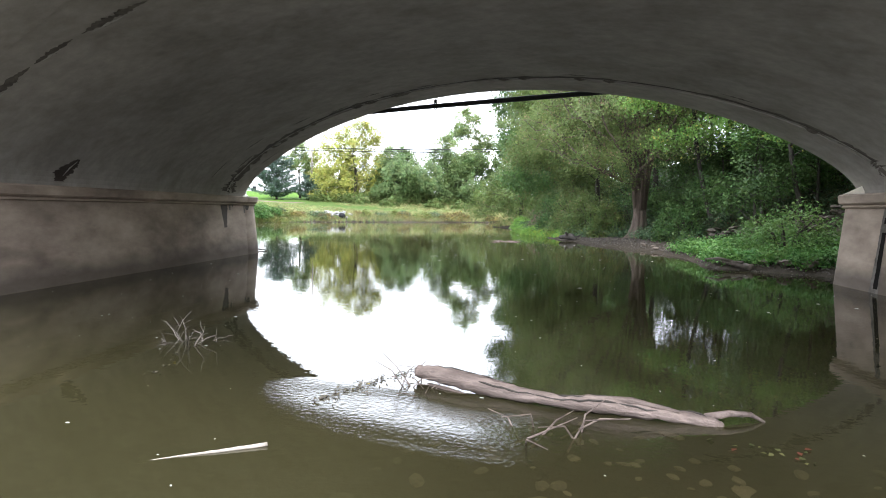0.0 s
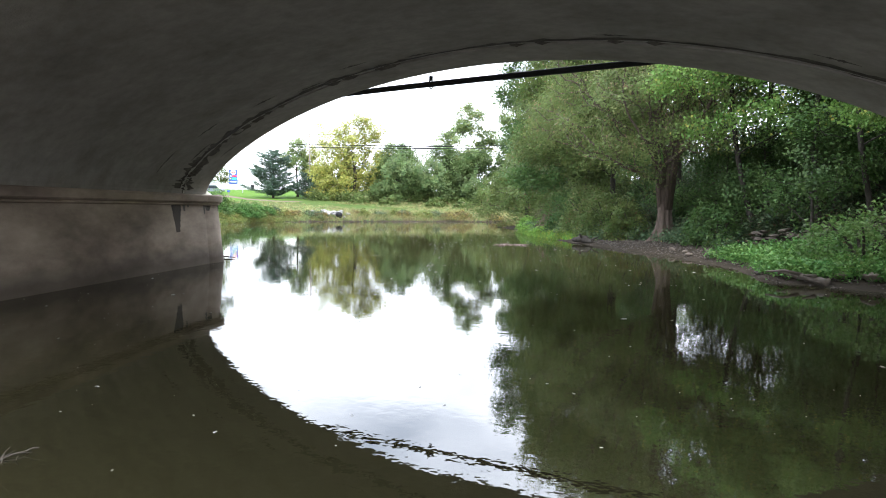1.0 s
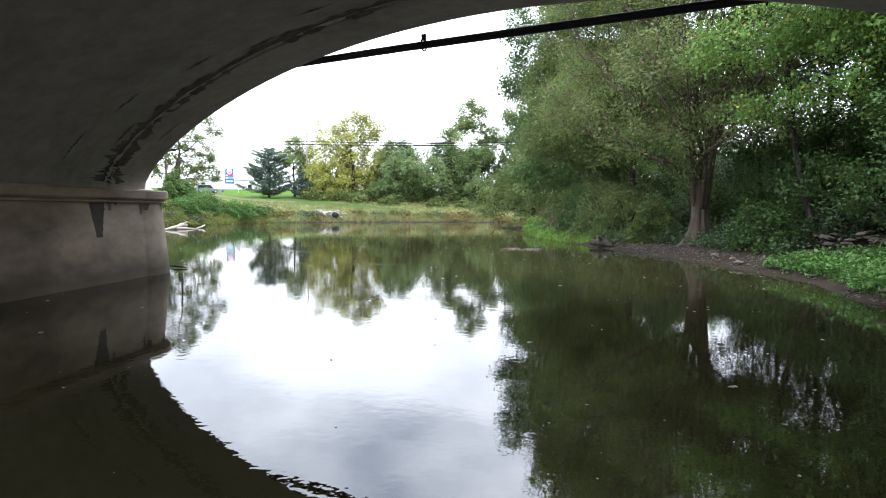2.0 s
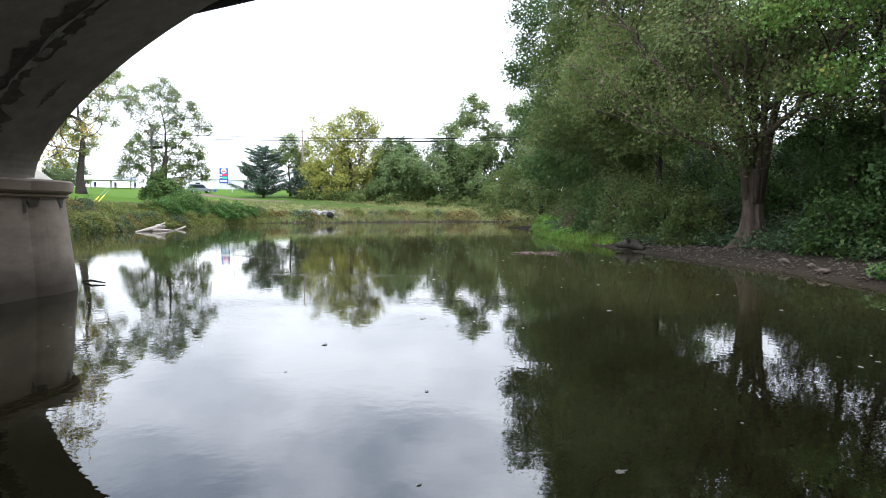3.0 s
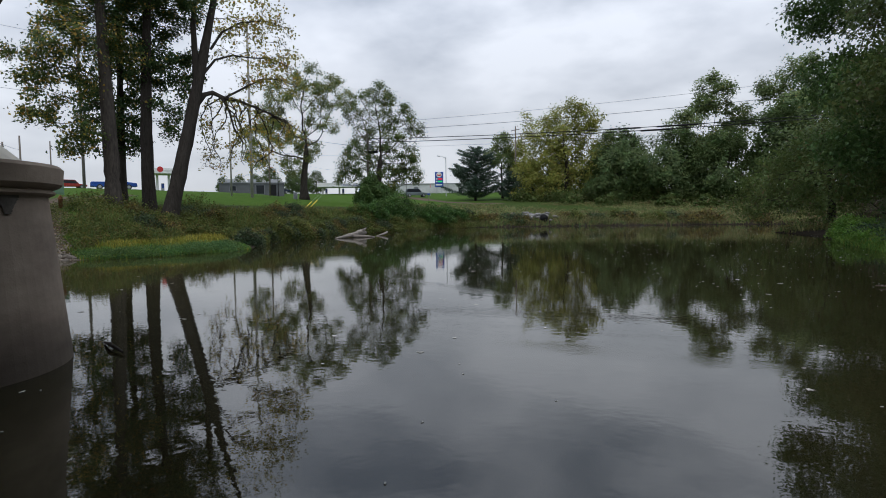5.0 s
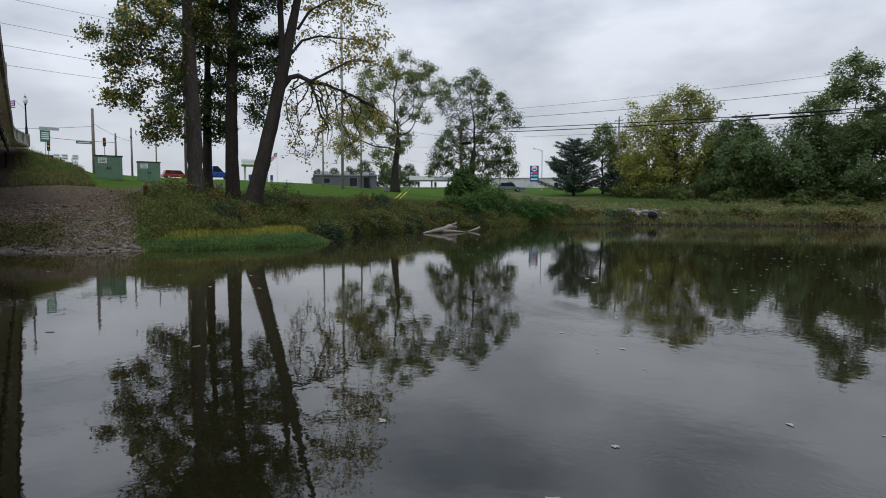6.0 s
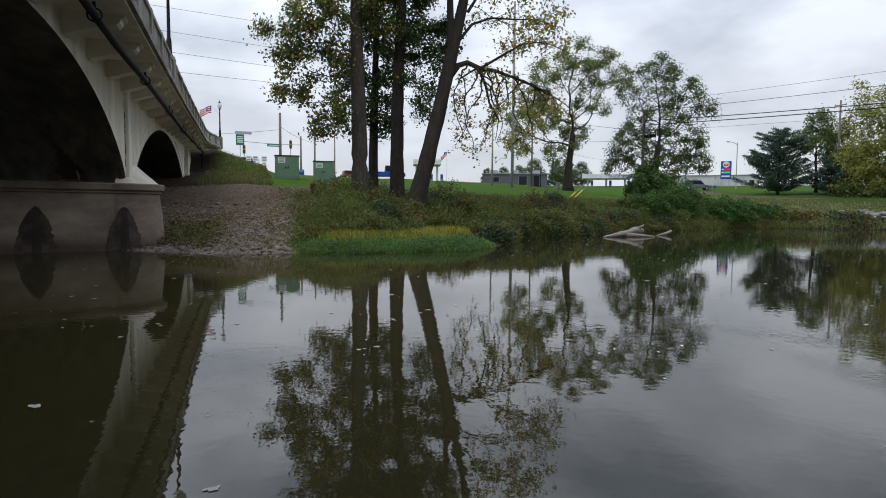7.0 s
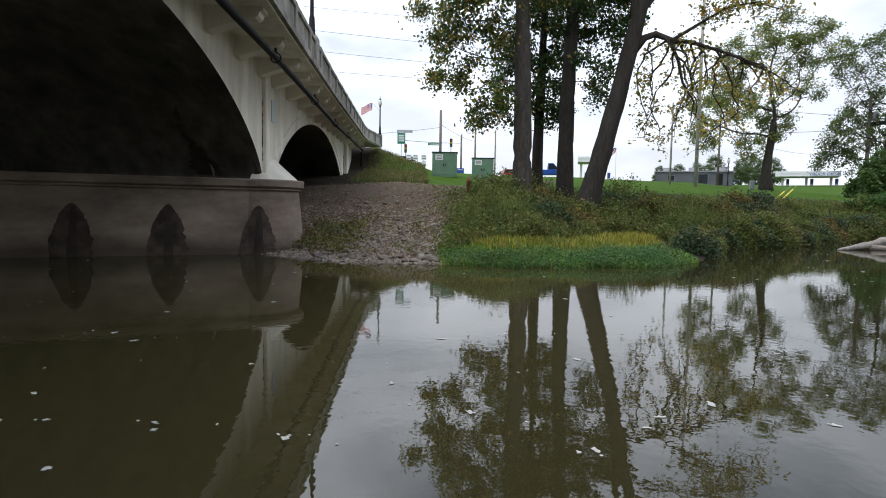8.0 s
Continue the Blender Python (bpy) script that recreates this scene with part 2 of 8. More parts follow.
BARK = material("brown_bark", (0.05, 0.043, 0.036), 0.95, vary=0.5, scale=7, spec=0.12, bump=1.0, second=(0.024, 0.02, 0.016), second_scale=1.5, stretch=(1.6, 1.6, 0.35))
PALE_BARK = material("grey_bark", (0.085, 0.072, 0.06), 0.95, vary=0.5, scale=7, spec=0.12, bump=1.0, second=(0.04, 0.034, 0.028), second_scale=1.5, stretch=(1.6, 1.6, 0.35))
DRIFTWOOD = material("driftwood", (0.195, 0.148, 0.125), 0.85, vary=0.7, scale=16, spec=0.15, bump=1.5, fine=70.0, second=(0.06, 0.044, 0.037), second_scale=4.0, second_amount=0.9, stretch=(0.3, 1.8, 1.8))
TWIG = material("dead_twigs", (0.12, 0.10, 0.082), 0.9, vary=0.4, spec=0.1, bump=0.4)
BLEACHED = material("bleached_wood", (0.27, 0.235, 0.20), 0.85, vary=0.3, scale=7, bump=0.6, second=(0.28, 0.23, 0.19), second_scale=2.0)
POLE_WOOD = material("pole_wood", (0.22, 0.19, 0.165), 0.9, vary=0.3, scale=6, spec=0.12, bump=0.4)
GREEN_PAINT = material("green_cabinet_paint", (0.155, 0.26, 0.17), 0.6, vary=0.15, scale=2, spec=0.3, bump=0.05, second=(0.12, 0.2, 0.13))
STONE = material("river_stone", (0.22, 0.19, 0.158), 0.85, vary=0.35, scale=5, spec=0.12, bump=0.6, per="object")
WHITE_PAINT = material("white_paint", (0.78, 0.78, 0.76), 0.5, vary=0.06, bump=0.05, second=(0.66, 0.66, 0.64))
GREY_PAINT = material("grey_paint", (0.30, 0.31, 0.33), 0.6, vary=0.1, bump=0.05)
DARK_GLASS = material("dark_glass", (0.02, 0.024, 0.03), 0.08, vary=0.1, bump=0.0)
ASPHALT = material("asphalt", (0.055, 0.055, 0.055), 0.9, vary=0.25, bump=0.3)
STEEL = material("galvanised_steel", (0.45, 0.46, 0.47), 0.45, metal=0.8, vary=0.15, bump=0.05)
LEAF_GREEN = leaf_material("maple_leaves", (0.07, 0.128, 0.036), (0.112, 0.185, 0.053), through_light=0.4, patch=0.45, hue=0.025)
LEAF_DEEP = leaf_material("deep_green_leaves", (0.05, 0.10, 0.028), (0.092, 0.155, 0.043), through_light=0.35, patch=0.45, hue=0.02)
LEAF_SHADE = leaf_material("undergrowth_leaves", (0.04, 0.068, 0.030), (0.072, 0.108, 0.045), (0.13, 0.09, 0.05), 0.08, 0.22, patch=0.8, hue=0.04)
LEAF_DULL = leaf_material("dull_leaves", (0.08, 0.118, 0.033), (0.132, 0.172, 0.05), (0.16, 0.13, 0.06), 0.05, 0.4, patch=0.45, hue=0.03)
LEAF_IVY = leaf_material("ivy_leaves", (0.042, 0.078, 0.037), (0.095, 0.15, 0.068), (0.2, 0.2, 0.07), 0.05, 0.22, patch=0.8, hue=0.03)
LEAF_OLIVE = leaf_material("old_maple_leaves", (0.098, 0.136, 0.041), (0.17, 0.212, 0.072), (0.24, 0.19, 0.1), 0.07, 0.48, patch=0.45, hue=0.03)
LEAF_WITHERED = leaf_material("withered_leaves", (0.10, 0.075, 0.05), (0.2, 0.155, 0.105), (0.12, 0.15, 0.05), 0.3, 0.3)
LEAF_LAWN = leaf_material("thin_yellow_green_leaves", (0.115, 0.165, 0.048), (0.25, 0.3, 0.095), (0.34, 0.26, 0.06), 0.10, 0.35)
LEAF_BRIGHT = leaf_material("bright_leaves", (0.115, 0.215, 0.048), (0.175, 0.285, 0.07), (0.34, 0.34, 0.08), 0.06, through_light=0.48, patch=0.5)
LEAF_LAWN_DARK = leaf_material("green_tree_leaves", (0.065, 0.11, 0.03), (0.15, 0.205, 0.06), (0.28, 0.23, 0.06), 0.08, 0.42)
LEAF_YELLOW = leaf_material("yellowing_leaves", (0.18, 0.21, 0.045), (0.38, 0.385, 0.095), (0.38, 0.31, 0.08), 0.12, patch=0.4)
LEAF_POPLAR = leaf_material("poplar_leaves", (0.11, 0.16, 0.06), (0.22, 0.28, 0.11), (0.3, 0.28, 0.09), 0.06, through_light=0.45, patch=0.3)
LEAF_FAR = leaf_material("far_leaves", (0.066, 0.105, 0.035), (0.14, 0.195, 0.068), through_light=0.4, patch=0.3, hue=0.03)
LEAF_COTTON = leaf_material("cottonwood_leaves", (0.045, 0.08, 0.02), (0.135, 0.17, 0.048), (0.42, 0.3, 0.06), 0.2, 0.35, patch=0.5, hue=0.035)
LEAF_DARK_COTTON = leaf_material("dark_cottonwood_leaves", (0.03, 0.065, 0.02), (0.085, 0.135, 0.042), (0.38, 0.28, 0.06), 0.06, 0.32, patch=0.5, hue=0.03)
LEAF_AUTUMN = leaf_material("autumn_leaves", (0.2, 0.2, 0.05), (0.42, 0.37, 0.095), (0.5, 0.31, 0.05), 0.2, 0.45)
LEAF_SPRUCE = leaf_material("spruce_needles", (0.045, 0.08, 0.058), (0.115, 0.17, 0.118))
GRASS = leaf_material("grass_blades", (0.085, 0.175, 0.03), (0.22, 0.35, 0.07), (0.36, 0.34, 0.06), 0.10, patch=0.7, hue=0.03)
WEED = leaf_material("bank_weeds", (0.075, 0.105, 0.025), (0.18, 0.195, 0.05), (0.22, 0.17, 0.05), 0.05, patch=0.9, hue=0.05)
WEED_BROWN = leaf_material("browning_weeds", (0.07, 0.06, 0.022), (0.21, 0.16, 0.05), (0.32, 0.26, 0.06), 0.1, patch=0.9, hue=0.03)
BANK_GRASS = leaf_material("bank_grass", (0.085, 0.14, 0.032), (0.2, 0.25, 0.065), (0.26, 0.2, 0.07), 0.12, patch=0.9, hue=0.04)
EMBANK = leaf_material("embankment_grass", (0.08, 0.11, 0.028), (0.2, 0.21, 0.07), (0.26, 0.21, 0.09), 0.15, patch=0.9, hue=0.04)
LEAF_SHORE = leaf_material("shore_leaves", (0.045, 0.12, 0.025), (0.12, 0.235, 0.055), through_light=0.25, patch=0.9)
LEAF_TUSSOCK = leaf_material("tussock_leaves", (0.12, 0.24, 0.035), (0.24, 0.4, 0.08), through_light=0.3, patch=0.9)
GRAVEL_DARK = material("wet_shore_stones", (0.062, 0.047, 0.035), 0.7, vary=0.3, bump=0.4, per="island")
RIPRAP = material("pale_riprap", (0.24, 0.23, 0.215), 0.9, vary=0.25, scale=5, bump=0.6, per="object")
WEED_TAN = leaf_material("tan_weeds", (0.125, 0.12, 0.045), (0.32, 0.285, 0.12), (0.13, 0.2, 0.06), 0.25, patch=0.35, hue=0.06)

# ---- river, ground ----
SKEW = 0.35  # the piers stand askew under the roadway: x shifts by this for each metre of y
FRONT, REAR = 22.25, 8.1
RIVER = [(2.5, 24.0), (0.2, 25.1), (-1.2, 25.7), (-1.7, 28.9), (-3.1, 31.5), (-4.4, 34.0), (-5.8, 35.6), (-7.5, 37.8), (-9.8, 40.9), (-12.4, 44.6), (-15.2, 48.6), (-18.0, 54.0), (-19.7, 59.5), (-21.2, 63.5), (-25.6, 67.6), (-24.5, 71.5), (-12.0, 76.0),
         (5.0, 82.0), (60.0, 95.0), (220.0, 130.0), (220.0, 165.0), (60.0, 125.0), (0.0, 108.0), (-30.0, 94.0), (-40.0, 88.0), (-50.0, 79.0), (-57.5, 71.0), (-58.5, 65.0),
         (-55.0, 57.0), (-53.0, 49.5), (-47.5, 43.0), (-45.5, 38.5), (-40.0, 35.5), (-38.0, 33.0), (-37.4, 29.0), (-38.2, 26.5), (-38.3, 24.5), (-41.0, 21.0), (-37.0, 8.0),
         (-32.0, -10.0), (-20.0, -200.0), (60.0, -200.0), (13.0, -10.0), (7.0, 9.0), (3.0, 22.0)]


def shore_distance(x, y):
    """Metres to the water's edge, positive on land."""
    p = np.array(RIVER)
    q = np.roll(p, -1, axis=0)
    x, y = np.asarray(x, float), np.asarray(y, float)
    best = np.full(x.shape, 1e9)
    inside = np.zeros(x.shape, bool)
    for (ax, ay), (bx, by) in zip(p, q):
        ex, ey = bx - ax, by - ay
        t = np.clip(((x - ax) * ex + (y - ay) * ey) / (ex * ex + ey * ey), 0, 1)
        best = np.minimum(best, (x - ax - t * ex) ** 2 + (y - ay - t * ey) ** 2)
        cross = (ay > y) != (by > y)
        with np.errstate(divide="ignore", invalid="ignore"):
            at = ax + (y - ay) * ex / (ey if ey else 1e-9)
        inside ^= cross & (x < at)
    return np.where(inside, -1, 1) * np.sqrt(best)


def step(a, b, v):
    t = np.clip((np.asarray(v, float) - a) / (b - a), 0, 1)
    return t * t * (3 - 2 * t)


def waves(x, y, s):
    return np.sin(x * s + 1.3) * np.cos(y * s * 1.17 + 0.6) + 0.5 * np.sin(x * s * 2.3 + y * s * 1.9)


def ground_z(x, y):
    x, y = np.asarray(x, float), np.asarray(y, float)
    d = shore_distance(x, y)
    bed = -np.interp(-d, [0, 0.6, 3, 10], [0, 0.12, 0.55, 1.3])
    bed = np.maximum(bed, -0.3 - 0.06 * np.hypot(x + 1.0, y - 8.0))
    left = np.interp(d, [0, 0.5, 1.2, 4.0, 7.0, 12.0, 45.0, 85.0], [0, 0.15, 0.45, 1.6, 2.15, 2.6, 4.8, 6.5])
    ramp = np.interp(d, [0, 1.0, 14.0, 22.0, 28, 36, 50, 62, 85.0], [0, 0.12, 2.45, 3.3, 4.1, 4.9, 5.6, 6.1, 7.0])
    far = np.interp(d, [0, 0.5, 2.5, 10.0, 25, 40.0, 50, 80, 110], [0, 0.25, 0.8, 1.6, 2.9, 3.8, 4.6, 6.6, 7.2])
    right = np.interp(d, [0, 0.25, 0.7, 2.2, 3.4, 5.2, 9.0, 20.0, 45.0], [0, 0.13, 0.22, 0.38, 0.62, 1.65, 3.6, 7.6, 11.0])
    spit = 4.0 * step(26.5, 29.5, y) * (1 - step(34.5, 40.0, y)) * (x < -30)
    left = np.where(d < spit + 0.6, np.minimum(left, 0.12 + 0.08 * d), np.interp(d - spit, [0, 0.5, 1.2, 4.0, 6.0, 8.0, 12.0, 20, 28, 36, 50, 62, 85.0], [0.15, 0.35, 0.7, 1.75, 2.25, 2.5, 2.9, 3.6, 4.1, 4.9, 5.6, 6.1, 7.0]))
    w_ramp = (1 - step(26.8, 29.5, y - 0.12 * np.maximum(-40 - x, 0))) * step(5, -5, x)
    land = left * (1 - w_ramp) + ramp * w_ramp
    w_far = step(60, 74, y)
    land = land * (1 - w_far) + far * w_far
    w_right = step(-36, -26, x)
    w_right = np.where(y > 60, step(-40, -24, x - 0.9 * (y - 85)) * (1 - step(0, 1, y - 85 - 0.3 * (x + 30))), w_right)
    land = land * (1 - w_right) + right * w_right
    # the road's embankment behind the abutments
    outside = np.maximum(np.maximum(y - 22.6, 7.6 - y), 0)
    west = np.maximum(x + 76.5, 0)
    east = np.maximum(15.0 + SKEW * (FRONT - y) - x, 0)
    bank_w = 6.7 - np.hypot(0.37 * outside, west * 0.46)
    bank_e = 6.05 - 0.62 * np.hypot(outside, east * 1.1)
    land = np.maximum(land, np.maximum(bank_w, bank_e))
    land = land + step(1.5, 8, d) * 0.07 * waves(x, y, 0.35) + step(0.2, 2, d) * 0.03 * waves(x, y, 2.1)
    return np.where(d < 0, bed, land)


def path_edges(x):
    """The two sides of the stony landing and of the track that leads up from it."""
    return np.interp(-x, [36, 57, 62, 75], [5, 21.0, 29.5, 36.5]), np.interp(-x, [36, 40, 52, 62, 75], [27.0, 27.4, 28.8, 32.6, 39.5])


def axis(near0, near1, fine, far0, far1):
    inner = list(np.arange(near0, near1 + fine / 2, fine))
    lo, hi, s = [], [], fine
    v = near0
    while v > far0:
        s *= 1.35
        v -= s
        lo.append(v)
    v, s = near1, fine
    while v < far1:
        s *= 1.35
        v += s
        hi.append(v)
    return np.array(lo[::-1] + inner + hi)


gx, gy = axis(-95, 30, 0.6, -2500, 2500), axis(-8, 112, 0.6, -2500, 2500)
GX, GY = np.meshgrid(gx, gy)
GZ = ground_z(GX, GY)
nx, ny = len(gx), len(gy)
idx = np.arange(nx * ny).reshape(ny, nx)
faces = np.stack([idx[:-1, :-1], idx[:-1, 1:], idx[1:, 1:], idx[1:, :-1]], -1).reshape(-1, 4)
me = bpy.data.meshes.new("ground")
me.from_pydata(np.stack([GX, GY, GZ], -1).reshape(-1, 3).tolist(), [], faces.tolist())
me.polygons.foreach_set("use_smooth", [True] * len(me.polygons))
ground = tagged(new("ground", me), "grassy river bank with mud, gravel and mown lawn", "ground", kind="structure")


def ground_material():
    m = bpy.data.materials.new("bank_soil_and_lawn")
    m.use_nodes = True
    n, l = m.node_tree.nodes, m.node_tree.links
    p = n["Principled BSDF"]
    p.inputs["Roughness"].default_value = 0.95
    p.inputs["Specular IOR Level"].default_value = 0.05
    co = n.new("ShaderNodeTexCoord")
    at = n.new("ShaderNodeAttribute"); at.attribute_name = "lawn"
    gr = n.new("ShaderNodeAttribute"); gr.attribute_name = "gravel"

    def noise_node(scale, detail):
        t = n.new("ShaderNodeTexNoise")
        t.inputs["Scale"].default_value, t.inputs["Detail"].default_value, t.inputs["Roughness"].default_value = scale, detail, 0.65
        l.new(co.outputs["Object"], t.inputs["Vector"])
        return t

    def blend(a, b, fac):
        x = n.new("ShaderNodeMix"); x.data_type = "RGBA"
        for s, v in ((6, a), (7, b)):
            if isinstance(v, tuple):
                x.inputs[s].default_value = (*v, 1)
            else:
                l.new(v, x.inputs[s])
        l.new(fac, x.inputs["Factor"])
        return x.outputs[2]

    mud = blend((0.02, 0.016, 0.012), (0.055, 0.044, 0.033), noise_node(3.0, 8).outputs["Fac"])
    lawn = blend((0.033, 0.076, 0.009), (0.084, 0.146, 0.022), noise_node(0.7, 10).outputs["Fac"])
    grit = blend((0.055, 0.039, 0.028), (0.2, 0.155, 0.118), noise_node(9.0, 10).outputs["Fac"])
    c = blend(blend(mud, lawn, at.outputs["Fac"]), grit, gr.outputs["Fac"])
    l.new(c, p.inputs["Base Color"])
    b = n.new("ShaderNodeBump"); b.inputs["Strength"].default_value, b.inputs["Distance"].default_value = 0.8, 0.05
    l.new(noise_node(14.0, 8).outputs["Fac"], b.inputs["Height"])
    l.new(b.outputs[0], p.inputs["Normal"])
    return m


me.materials.append(ground_material())
D = shore_distance(GX, GY)
lo_, hi_ = path_edges(GX)
gravel = step(-0.4, 0.5, hi_ - GY) * step(-0.4, 0.5, GY - lo_) * (GX < -36) * (GX > -76) * (D > -3)
lane = np.abs(GY - np.interp(-GX, [70, 76, 84, 100, 130], [91.0, 92.6, 91.8, 97.0, 104.0]))
gravel = np.maximum(gravel, (1 - step(0.9, 1.7, lane)) * (GX < -73) * (GX > -125))
lawn = step(6.0, 9.0, D) * (GX < -30) * ((GY > 23.2) | (GY < 4))
lawn = np.maximum(lawn, 0.7 * step(5, 9, D) * (GX > -26) * (GY > 24))
lawn = np.maximum(lawn, step(60, 66, GY) * step(2, 5, D) * 0.5) * (1 - gravel) * (1 - 0.45 * step(68, 76, GY) * step(-84, -76, GX))
for key, values in (("lawn", lawn), ("gravel", gravel)):
    a = me.attributes.new(key, "FLOAT", "POINT")
    a.data.foreach_set("value", values.reshape(-1).astype(np.float32))


def water_material():
    m = bpy.data.materials.new("murky_river_water")
    m.use_nodes = True
    n, l = m.node_tree.nodes, m.node_tree.links
    p, out = n["Principled BSDF"], n["Material Output"]
    p.inputs["IOR"].default_value = 1.65
    p.inputs["Roughness"].default_value = 0.012
    co = n.new("ShaderNodeTexCoord")
    big = n.new("ShaderNodeTexNoise"); big.inputs["Scale"].default_value, big.inputs["Detail"].default_value = 0.12, 4.0
    l.new(co.outputs["Object"], big.inputs["Vector"])
    mix = n.new("ShaderNodeMix"); mix.data_type = "RGBA"
    mix.inputs[6].default_value, mix.inputs[7].default_value = (0.024, 0.0215, 0.0095, 1), (0.035, 0.031, 0.0135, 1)
    l.new(big.outputs["Fac"], mix.inputs["Factor"])
    # brightness put into the colour: paler, browner water round the landing and west pier
    paler_off = n.new("ShaderNodeVectorMath"); paler_off.operation = "DISTANCE"; paler_off.inputs[1].default_value = (-34, 20, 0)
    l.new(co.outputs["Object"], paler_off.inputs[0])
    paler = n.new("ShaderNodeMapRange"); paler.interpolation_type = "SMOOTHSTEP"
    paler.inputs["From Min"].default_value, paler.inputs["From Max"].default_value = 5.0, 17.0
    paler.inputs["To Min"].default_value, paler.inputs["To Max"].default_value = 0.85, 0.0
    l.new(paler_off.outputs["Value"], paler.inputs["Value"])
    muddy = n.new("ShaderNodeMix"); muddy.data_type = "RGBA"; muddy.inputs[7].default_value = (0.068, 0.057, 0.022, 1)
    l.new(paler.outputs[0], muddy.inputs["Factor"]); l.new(mix.outputs[2], muddy.inputs[6])
    l.new(muddy.outputs[2], p.inputs["Base Color"])
    a = n.new("ShaderNodeTexNoise"); a.inputs["Scale"].default_value, a.inputs["Detail"].default_value = 7.0, 2.0
    b = n.new("ShaderNodeTexNoise"); b.inputs["Scale"].default_value, b.inputs["Detail"].default_value = 0.9, 3.0
    for t in (a, b):
        l.new(co.outputs["Object"], t.inputs["Vector"])
    add = n.new("ShaderNodeMath"); add.operation = "MULTIPLY_ADD"; add.inputs[1].default_value = 2.0
    l.new(b.outputs["Fac"], add.inputs[0]); l.new(a.outputs["Fac"], add.inputs[2])
    # a riffle where the stream runs over the bar by the log
    off = n.new("ShaderNodeVectorMath"); off.operation = "DISTANCE"; off.inputs[1].default_value = (-2.5, 8.45, 0)
    squash = n.new("ShaderNodeMapping"); squash.vector_type = "POINT"
    squash.inputs["Location"].default_value, squash.inputs["Scale"].default_value = (-0.75, -8.45, 0), (0.7, 2.0, 1)
    l.new(co.outputs["Object"], squash.inputs["Vector"]); l.new(squash.outputs[0], off.inputs[0])
    near = n.new("ShaderNodeMapRange"); near.inputs["From Min"].default_value, near.inputs["From Max"].default_value = 0.3, 1.6
    near.inputs["To Min"].default_value, near.inputs["To Max"].default_value = 24.0, 0.0
    l.new(off.outputs["Value"], near.inputs["Value"])
    rip = n.new("ShaderNodeTexNoise"); rip.inputs["Scale"].default_value, rip.inputs["Detail"].default_value = 20.0, 4.0
    l.new(co.outputs["Object"], rip.inputs["Vector"])
    more = n.new("ShaderNodeMath"); more.operation = "MULTIPLY_ADD"
    l.new(rip.outputs["Fac"], more.inputs[0]); l.new(near.outputs[0], more.inputs[1]); l.new(add.outputs[0], more.inputs[2])
    fall = n.new("ShaderNodeMapRange"); fall.interpolation_type = "SMOOTHSTEP"
    fall.inputs["From Min"].default_value, fall.inputs["From Max"].default_value = 0.2, 1.25
    fall.inputs["To Min"].default_value, fall.inputs["To Max"].default_value = 130.0, 0.0
    l.new(off.outputs["Value"], fall.inputs["Value"])
    part_y = n.new("ShaderNodeSeparateXYZ"); l.new(co.outputs["Object"], part_y.inputs[0])
    back = n.new("ShaderNodeMath"); back.operation = "SUBTRACT"; back.inputs[0].default_value = 8.45
    l.new(part_y.outputs["Y"], back.inputs[1])
    slope = n.new("ShaderNodeMath"); slope.operation = "MULTIPLY_ADD"
    l.new(back.outputs[0], slope.inputs[0]); l.new(fall.outputs[0], slope.inputs[1]); l.new(more.outputs[0], slope.inputs[2])
    add = slope
    # two faint trails of ripples across the pool
    for x, y, turn_, long_ in ((-21.2, 31.2, 5.0, 0.24), (-14.7, 27.8, -21.0, 0.3)):
        lay = n.new("ShaderNodeMapping"); lay.vector_type = "TEXTURE"
        lay.inputs["Location"].default_value, lay.inputs["Rotation"].default_value, lay.inputs["Scale"].default_value = (x, y, 0), (0, 0, -radians(turn_)), (1 / long_, 0.5, 1)
        l.new(co.outputs["Object"], lay.inputs["Vector"])
        far_off = n.new("ShaderNodeVectorMath"); far_off.operation = "LENGTH"
        l.new(lay.outputs[0], far_off.inputs[0])
        trail = n.new("ShaderNodeMapRange"); trail.interpolation_type = "SMOOTHSTEP"
        trail.inputs["From Min"].default_value, trail.inputs["From Max"].default_value = 0.1, 1.0
        trail.inputs["To Min"].default_value, trail.inputs["To Max"].default_value = 3.0, 0.0
        l.new(far_off.outputs["Value"], trail.inputs["Value"])
        more = n.new("ShaderNodeMath"); more.operation = "MULTIPLY_ADD"
        l.new(rip.outputs["Fac"], more.inputs[0]); l.new(trail.outputs[0], more.inputs[1]); l.new(add.outputs[0], more.inputs[2])
        add = more
    bump = n.new("ShaderNodeBump"); bump.inputs["Strength"].default_value, bump.inputs["Distance"].default_value = 0.075, 0.012
    l.new(add.outputs[0], bump.inputs["Height"])
    l.new(bump.outputs[0], p.inputs["Normal"])
    clear = n.new("ShaderNodeBsdfTransparent"); clear.inputs["Color"].default_value = (0.6, 0.55, 0.42, 1)
    mx = n.new("ShaderNodeMixShader")
    # clearer over the shoal, where the bed shows
    shoal = n.new("ShaderNodeVectorMath"); shoal.operation = "DISTANCE"; shoal.inputs[1].default_value = (-0.3, 7.6, 0)
    l.new(co.outputs["Object"], shoal.inputs[0])
    thin = n.new("ShaderNodeMapRange"); thin.interpolation_type = "SMOOTHSTEP"
    thin.inputs["From Min"].default_value, thin.inputs["From Max"].default_value = 0.6, 2.6
    thin.inputs["To Min"].default_value, thin.inputs["To Max"].default_value = 0.45, 0.1
    l.new(shoal.outputs["Value"], thin.inputs["Value"]); l.new(thin.outputs[0], mx.inputs[0])
